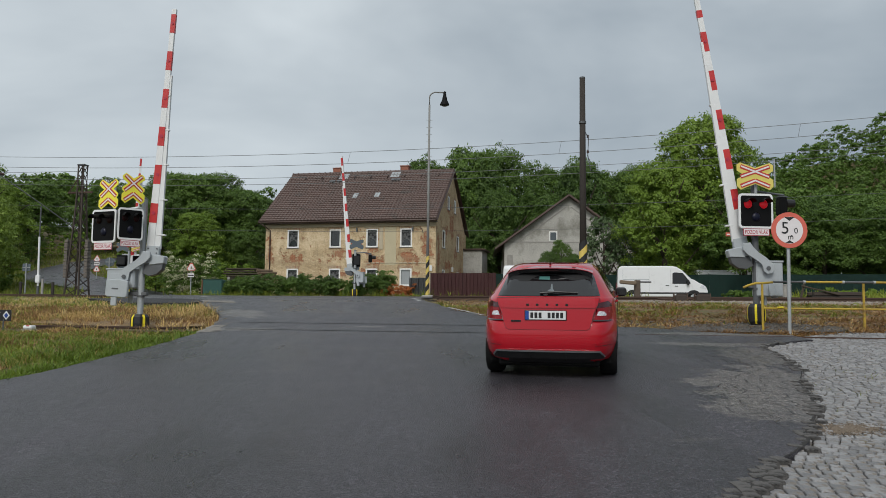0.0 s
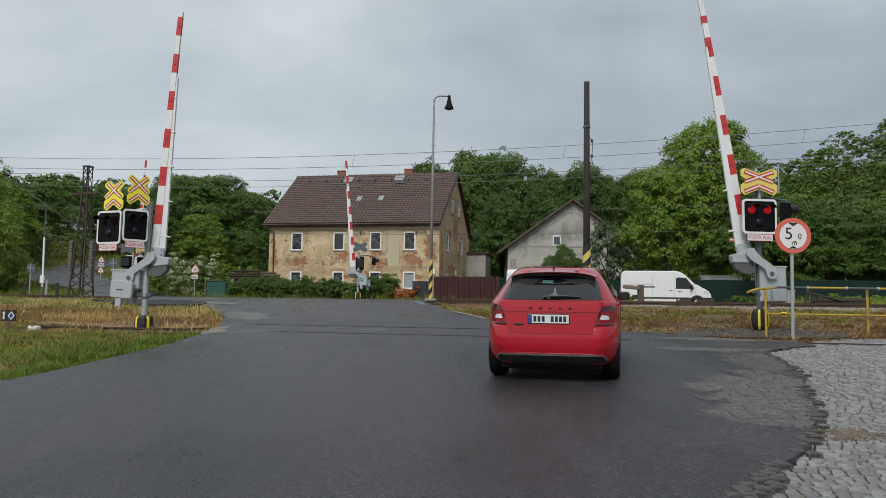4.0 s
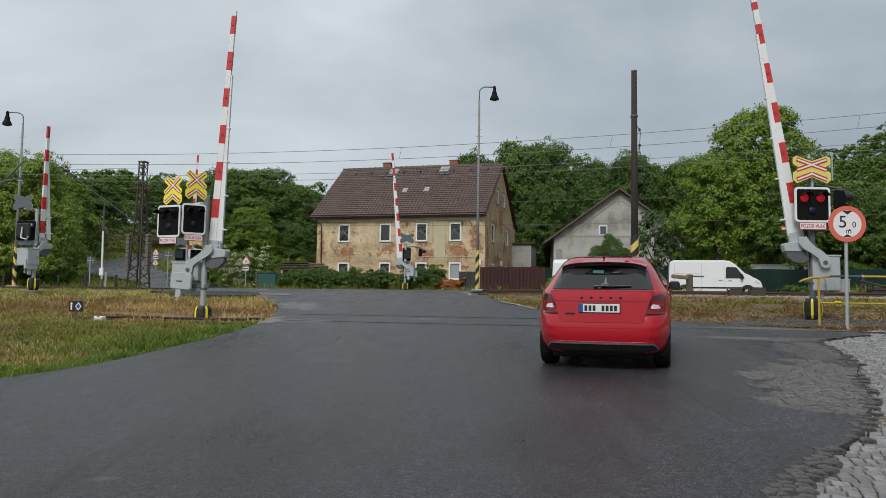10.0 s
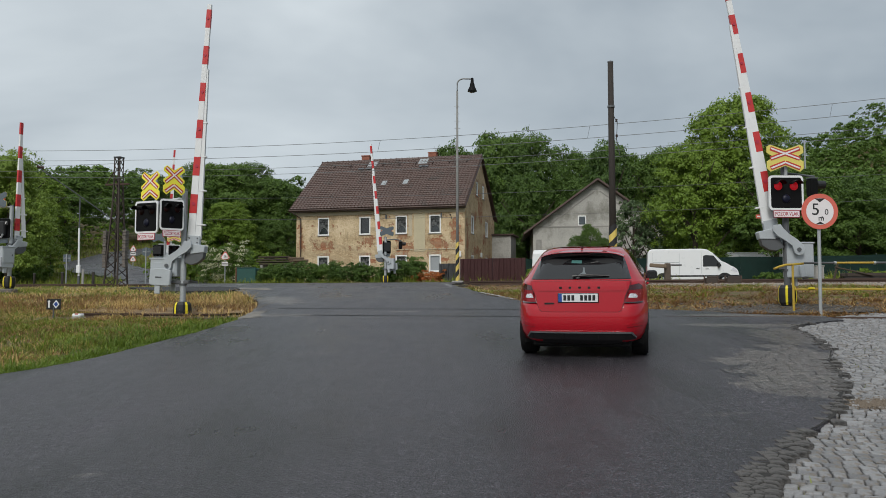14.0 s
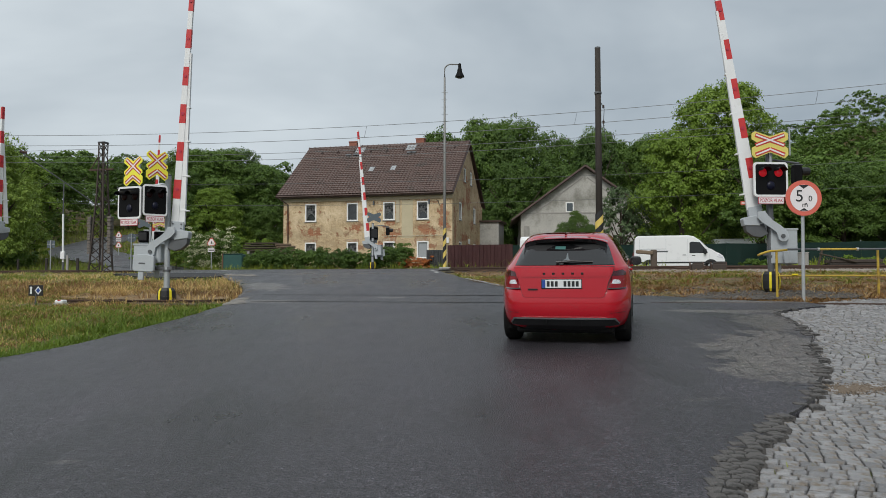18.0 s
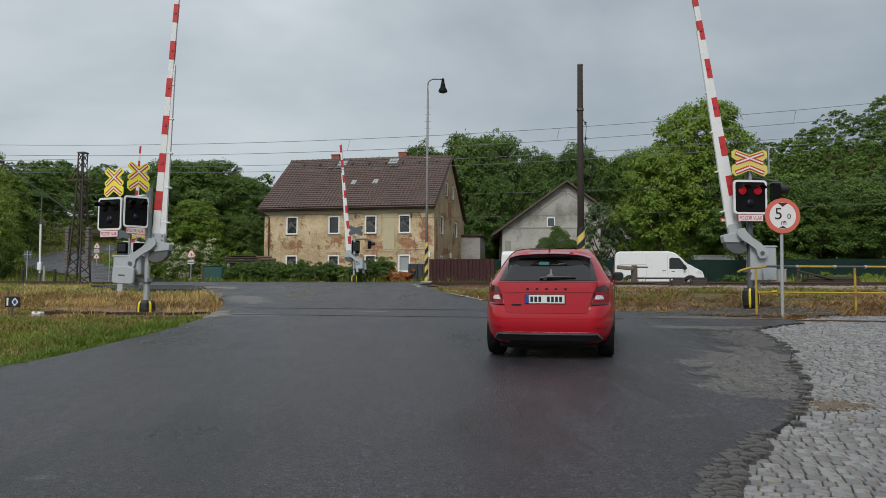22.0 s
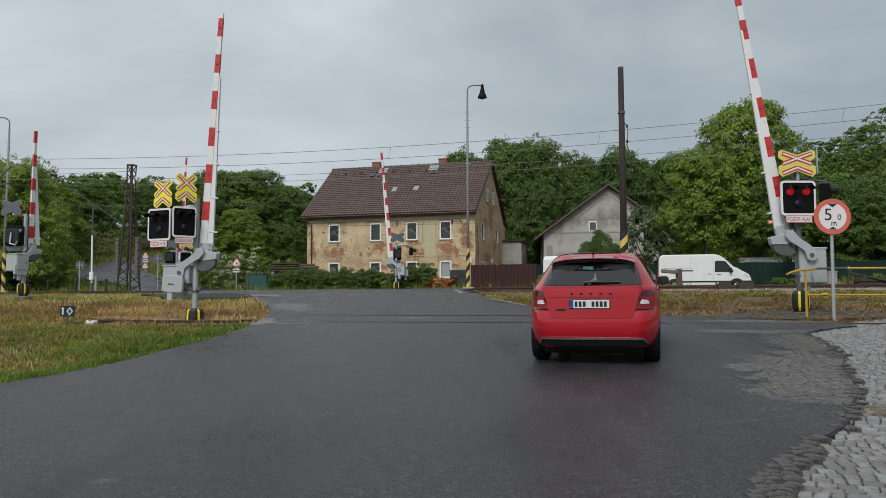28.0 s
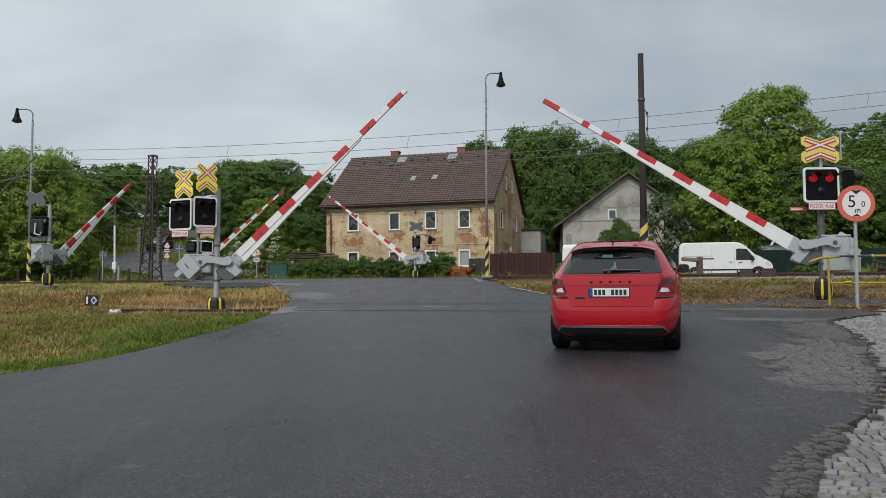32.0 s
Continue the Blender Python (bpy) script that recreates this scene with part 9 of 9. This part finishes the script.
def inside(px, py, poly):
    c = np.zeros(len(px), dtype=bool)
    for (x0, y0), (x1, y1) in zip(poly, poly[1:] + poly[:1]):
        if y0 == y1:
            continue
        hit = ((y0 > py) != (y1 > py)) & (px < (x1 - x0) * (py - y0) / (y1 - y0) + x0)
        c ^= hit
    return c


def verge():
    rng = np.random.default_rng(8)

    def spots(n, x0, x1, y0, y1, keep, bare=0.0):
        p = np.stack([rng.uniform(x0, x1, n), rng.uniform(y0, y1, n)], -1)
        k = ~inside(p[:, 0], p[:, 1], ROAD) & ~inside(p[:, 0], p[:, 1], YARD) & ~inside(p[:, 0], p[:, 1], SIDE)
        p = p[k]
        p = p[~(inside(p[:, 0], p[:, 1], SOIL) & (rng.random(len(p)) < 0.55))]
        p = p[~inside(p[:, 0], p[:, 1], RAMP)]
        p = p[~(inside(p[:, 0], p[:, 1], APRON) & (rng.random(len(p)) < 0.72))]
        for fx, fy in ((-5.73, 17.9), (7.73, 16.2), (-8.63, 17.75), (-8.05, 17.72)):
            p = p[np.hypot(p[:, 0] - fx, p[:, 1] - fy) > 0.42]
        s = p[:, 1] + SKEW * p[:, 0]
        worn = np.hypot((p[:, 0] + 6.0) / 2.3, (s - 15.75) / 0.75) < 0.75 + 0.5 * drift(p[:, 0], p[:, 1], ((1.9, 1.0),))
        live = ~(worn & (rng.random(len(p)) < bare))
        p, s = p[live], s[live]
        return p[keep(p[:, 0], p[:, 1], s, rng.random(len(p)))]

    def patchy(x, y):
        """Drifts of about a metre and a third of a metre."""
        return drift(x, y, ((0.8, 0.55), (2.3, 0.45)))
    rim = np.array([(-24, 1.0), (-16, 3.4), (-10.5, 5.6), (-7.0, 7.6), (-5.45, 9.35), (-5.06, 10.0), (-4.72, 10.9), (-4.47, 12.5), (-4.18, 13.9), (-4.08, 15.1), (-3.96, 15.95)])

    def gap(x, y):
        """Distance from the left edge of the asphalt."""
        best = np.full(len(x), 99.0)
        for (ax, ay), (bx, by) in zip(rim, rim[1:]):
            u = np.clip(((x - ax) * (bx - ax) + (y - ay) * (by - ay)) / ((bx - ax) ** 2 + (by - ay) ** 2), 0, 1)
            best = np.minimum(best, np.hypot(x - ax - u * (bx - ax), y - ay - u * (by - ay)))
        return best
    # green strip by the road, left, thinning into straw
    near = spots(300000, -17, -3.7, 6.4, 21.5, lambda x, y, s, r: (s < np.where(x < -8.3, 18.2, 15.8)) & (r < np.interp(gap(x, y), [0, 0.5, 1.2, 2.2, 4], [1.0, 0.8, 0.34, 0.12, 0.08]) * (0.10 + 0.90 * patchy(x, y))), 0.85)
    blades("grass", rng, near, 0.02, 0.075, 0.010, M_LAWN, "short green roadside grass", 1.0)
    mid = spots(200000, -17, -3.7, 6.4, 21.5, lambda x, y, s, r: (s < np.where(x < -8.3, 18.2, 15.8)) & (r < np.interp(gap(x, y), [0, 0.4, 1.0, 4], [0.05, 0.3, 0.75, 0.65]) * (0.15 + 0.85 * patchy(x * 1.2 + 5, y * 1.2))), 0.7)
    blades("grass", rng, mid, 0.012, 0.055, 0.009, M_GRASS, "mown yellowish grass on the verge", 1.3)
    edge = spots(160000, -17, -3.7, 6.4, 21.5, lambda x, y, s, r: (s < np.where(x < -8.3, 18.2, 15.9)) & (r < np.interp(gap(x, y), [0, 0.6, 1.4, 4], [0.02, 0.10, 0.42, 0.50]) * (1.0 - 0.9 * patchy(x, y))))
    blades("dry_grass", rng, edge, 0.010, 0.05, 0.007, M_STRAW, "dry straw among roadside grass", 1.9)
    brown = spots(130000, -17, -3.7, 6.4, 21.5, lambda x, y, s, r: (s < np.where(x < -8.3, 18.4, 16.2)) & (r < np.interp(gap(x, y), [0, 0.6, 1.4, 4], [0.0, 0.1, 0.5, 0.75]) * patchy(x * 1.3 + 7, y * 1.3)))
    blades("dry_weeds", rng, brown, 0.01, 0.05, 0.010, M_DEAD, "brown withered weeds among roadside grass", 2.2)
    # straw bank between the siding and the main line, left
    dry = spots(240000, -26, -3.9, 15.5, 30, lambda x, y, s, r: (s > 15.4) & (s < 22.5) & ~((np.hypot((x + 4.95) / 0.75, (s - 17.75) / 0.55) < 1) & (drift(x, y, ((2.3, 1.0),)) < 0.8)) & (r < np.where(np.abs(s - 16.5) < 0.75, 0.22, np.where(s > 17.3, 1.0, 0.5)) * np.interp(s, [18.3, 19.4], [1.0, 0.38]) * np.interp(x, [-11.5, -8.6, -7.4], [0.12, 0.45, 1.0]) * (0.12 + 0.88 * patchy(x * 0.9, y * 1.2))))
    blades("dry_grass", rng, dry, 0.02, 0.15, 0.009, M_STRAW, "tall dry yellow grass beside the siding", 1.8)
    dead = spots(90000, -20, -3.9, 15.5, 30, lambda x, y, s, r: (s > 16.6) & (s < 21.5) & (r < np.where(np.hypot((x + 4.95) / 0.75, (s - 17.75) / 0.6) < 1, 0.95, np.interp(x, [-9.5, -7.5], [0.95, 0.75]) * (1.05 - patchy(x * 0.9, y * 1.2)))))
    blades("dry_weeds", rng, dead, 0.02, 0.12, 0.010, M_DEAD, "brown withered weeds beside the siding", 1.4)
    mixg = spots(90000, -30, -3.9, 15.5, 36, lambda x, y, s, r: (s > 17.6) & (s < 28.6) & (r < np.where(s > 18.9, 0.95, np.interp(x, [-11, -7.0, -5.0], [0.85, 0.40, 0.2])) * (0.10 + 0.90 * patchy(x + 3, y))))
    blades("grass", rng, mixg, 0.02, 0.08, 0.012, M_GRASS, "mixed green grass on the railway bank", 1.7)
    tan = spots(50000, -30, -3.9, 18, 36, lambda x, y, s, r: (s > 20.5) & (s < 28.6) & (r < 0.8 * (1 - patchy(x + 3, y))))
    blades("dry_grass", rng, tan, 0.02, 0.08, 0.011, M_STRAW, "faded straw on the railway bank", 2.2)
    far = spots(110000, -48, -9, 34, 104, lambda x, y, s, r: (s > 36.8) & (r < np.where(y < 64, 0.8, 0.5)))
    blades("grass", rng, far, 0.10, 0.32, 0.022, M_GRASS, "long grass beyond the railway", 0.8)
    # right bank
    rd = spots(210000, 1.4, 26, 13.5, 30, lambda x, y, s, r: (s > 16.4) & (s < 27.6) & (r < 0.8 * np.where(s < 20.0, 1.25, np.where(s < 22.5, 0.8, 0.3)) * (0.15 + 0.85 * patchy(x * 1.2, y * 1.2))))
    blades("dry_weeds", rng, rd, 0.005, 0.07, 0.017, M_DEAD, "brown withered weeds on the bank", 3.0)
    rs = spots(110000, 1.4, 26, 13.5, 30, lambda x, y, s, r: (s > 16.2) & (s < 26.0) & (r < np.where(s < 19.5, 0.95, 0.65) * patchy(x * 0.6 + 1, y * 0.9)))
    blades("dry_grass", rng, rs, 0.005, 0.06, 0.010, M_STRAW, "straw-coloured weeds on the bank", 2.0)
    rg = spots(150000, 1.4, 28, 14.0, 30, lambda x, y, s, r: (s > 18.5) & (s < 27.2) & (r < 0.75 * np.clip(0.85 - patchy(x, y), 0, 1) * np.where(s > 21.5, 1.9, np.where(s > 20, 1.0, 0.3))))
    blades("grass", rng, rg, 0.005, 0.06, 0.018, M_GRASS, "patchy green weeds on the bank", 2.4)
    rf = spots(40000, 1, 46, 34, 50, lambda x, y, s, r: (s > 37.6) & (r < 0.8) & (((x > 15.5) & (s < 44) & (x > 18.3 + 0.2 * (y - 38))) | ((s > 44) & ((x < 13.5) | (x > 22.5) | (y > 54.5)))))
    blades("grass", rng, rf, 0.10, 0.36, 0.022, M_GRASS, "long green grass beyond the tracks", 0.8)
    hd = spots(9000, -12, 1.5, 43, 48.5, lambda x, y, s, r: (s > 43.6) & (s < 45.6))
    blades("grass", rng, hd, 0.10, 0.30, 0.018, M_GRASS, "roadside grass below the hedge")
    # loose stones round the barrier's foot and along the edge of the bank
    n = 2600
    sx, sy = rng.uniform(4.4, 10.5, n), rng.uniform(14.4, 17.6, n)
    k = (inside(sx, sy, APRON) | (rng.random(n) < 0.25)) & ~inside(sx, sy, ROAD)
    sx, sy = sx[k], sy[k]
    n = len(sx)
    r = rng.uniform(0.008, 0.03, n)
    octa = np.array([(1, 0, 0), (0, 1, 0), (-1, 0, 0), (0, -1, 0), (0, 0, 0.7), (0, 0, -0.7)])
    tri = np.array([(0, 1, 4), (1, 2, 4), (2, 3, 4), (3, 0, 4), (1, 0, 5), (2, 1, 5), (3, 2, 5), (0, 3, 5)])
    co = octa[None] * r[:, None, None] * rng.uniform(0.6, 1.4, (n, 6, 3)) + np.stack([sx, sy, ground_all(sx, sy) + 0.012], -1)[:, None]
    fs = tri[None] + (np.arange(n) * 6)[:, None, None]
    tagged(raw_mesh("stones", co.reshape(-1, 3), fs.reshape(-1, 3), mat("dark_stone", (0.14, 0.13, 0.12), 0.9, vary=0.4, scale=20, island=0.9, bump=0.2)), "loose grey stones round the barrier's foot", "gravel", kind="stuff")
    # weeds between the setts
    jt = np.stack([rng.uniform(2, 9, 3600), rng.uniform(3.4, 12, 3600)], -1)
    jt = jt[(jt[:, 0] > np.interp(jt[:, 1], [p[1] for p in SETT_EDGE[:16]], [p[0] for p in SETT_EDGE[:16]]) + 0.15) & (patchy(jt[:, 0] * 2, jt[:, 1] * 2) > 0.58)]
    blades("weeds", rng, jt, 0.008, 0.035, 0.006, M_GRASS, "small weeds in the joints of the setts")


verge()
setts()


# ---------------------------------------------------------------- motion
def motions():
    falls = [
        [(0, 86.6), (29.2, 86.6), (29.5, 82.8), (30.0, 74.4), (30.5, 66.2), (31.0, 58.4), (31.5, 51), (32.0, 43.5)],
        [(0, 80.6), (28.9, 80.6), (29.0, 80.0), (29.2, 74.6), (29.5, 67.5), (30.0, 60), (30.5, 52.5), (31.0, 45.5), (31.5, 38.5), (32.0, 31.5)],
        [(0, 89.5), (28.8, 89.5), (29.1, 87), (29.5, 80.5), (30.0, 72.5), (30.5, 65), (31.0, 57.5), (31.5, 50), (32.0, 42.5)],
        [(0, 83.5), (28.9, 83.5), (29.1, 82), (29.5, 76.5), (30.0, 64), (30.5, 57), (31.0, 51), (31.5, 43.5), (32.0, 36.5)],
        [(0, 87.5), (29.0, 87.5), (29.5, 82), (30.0, 73), (30.5, 65), (31.0, 57.5), (31.5, 50), (32.0, 43)],
    ]
    way = [(0, -16.0, 107.0), (26.0, -16.0, 107.0), (27.5, -20.5, 104.6), (28.5, -24.6, 100.2), (29.5, -28.2, 94.0), (30.0, -29.5, 89.6), (30.5, -30.4, 84.4), (31.0, -30.8, 82.4), (31.5, -30.95, 81.0), (32.0, -31.05, 79.8)]
    turns = [118, 118, 128, 142, 156, 163, 169, 174, 177, 179]
    walk(GREY_CAR, [(s, pose(x, y, ground(x, y) + 0.05, 0, 0, a) @ pose(0, -2, 0.1, -5, 0, 0)) for (s, x, y), a in zip(way, turns)])
    for (boom, (x, y, z), heading), rows in zip(BOOMS, falls):
        walk(boom, [(s, pose(x, y, z, 0, -angle, heading)) for s, angle in rows])


motions()
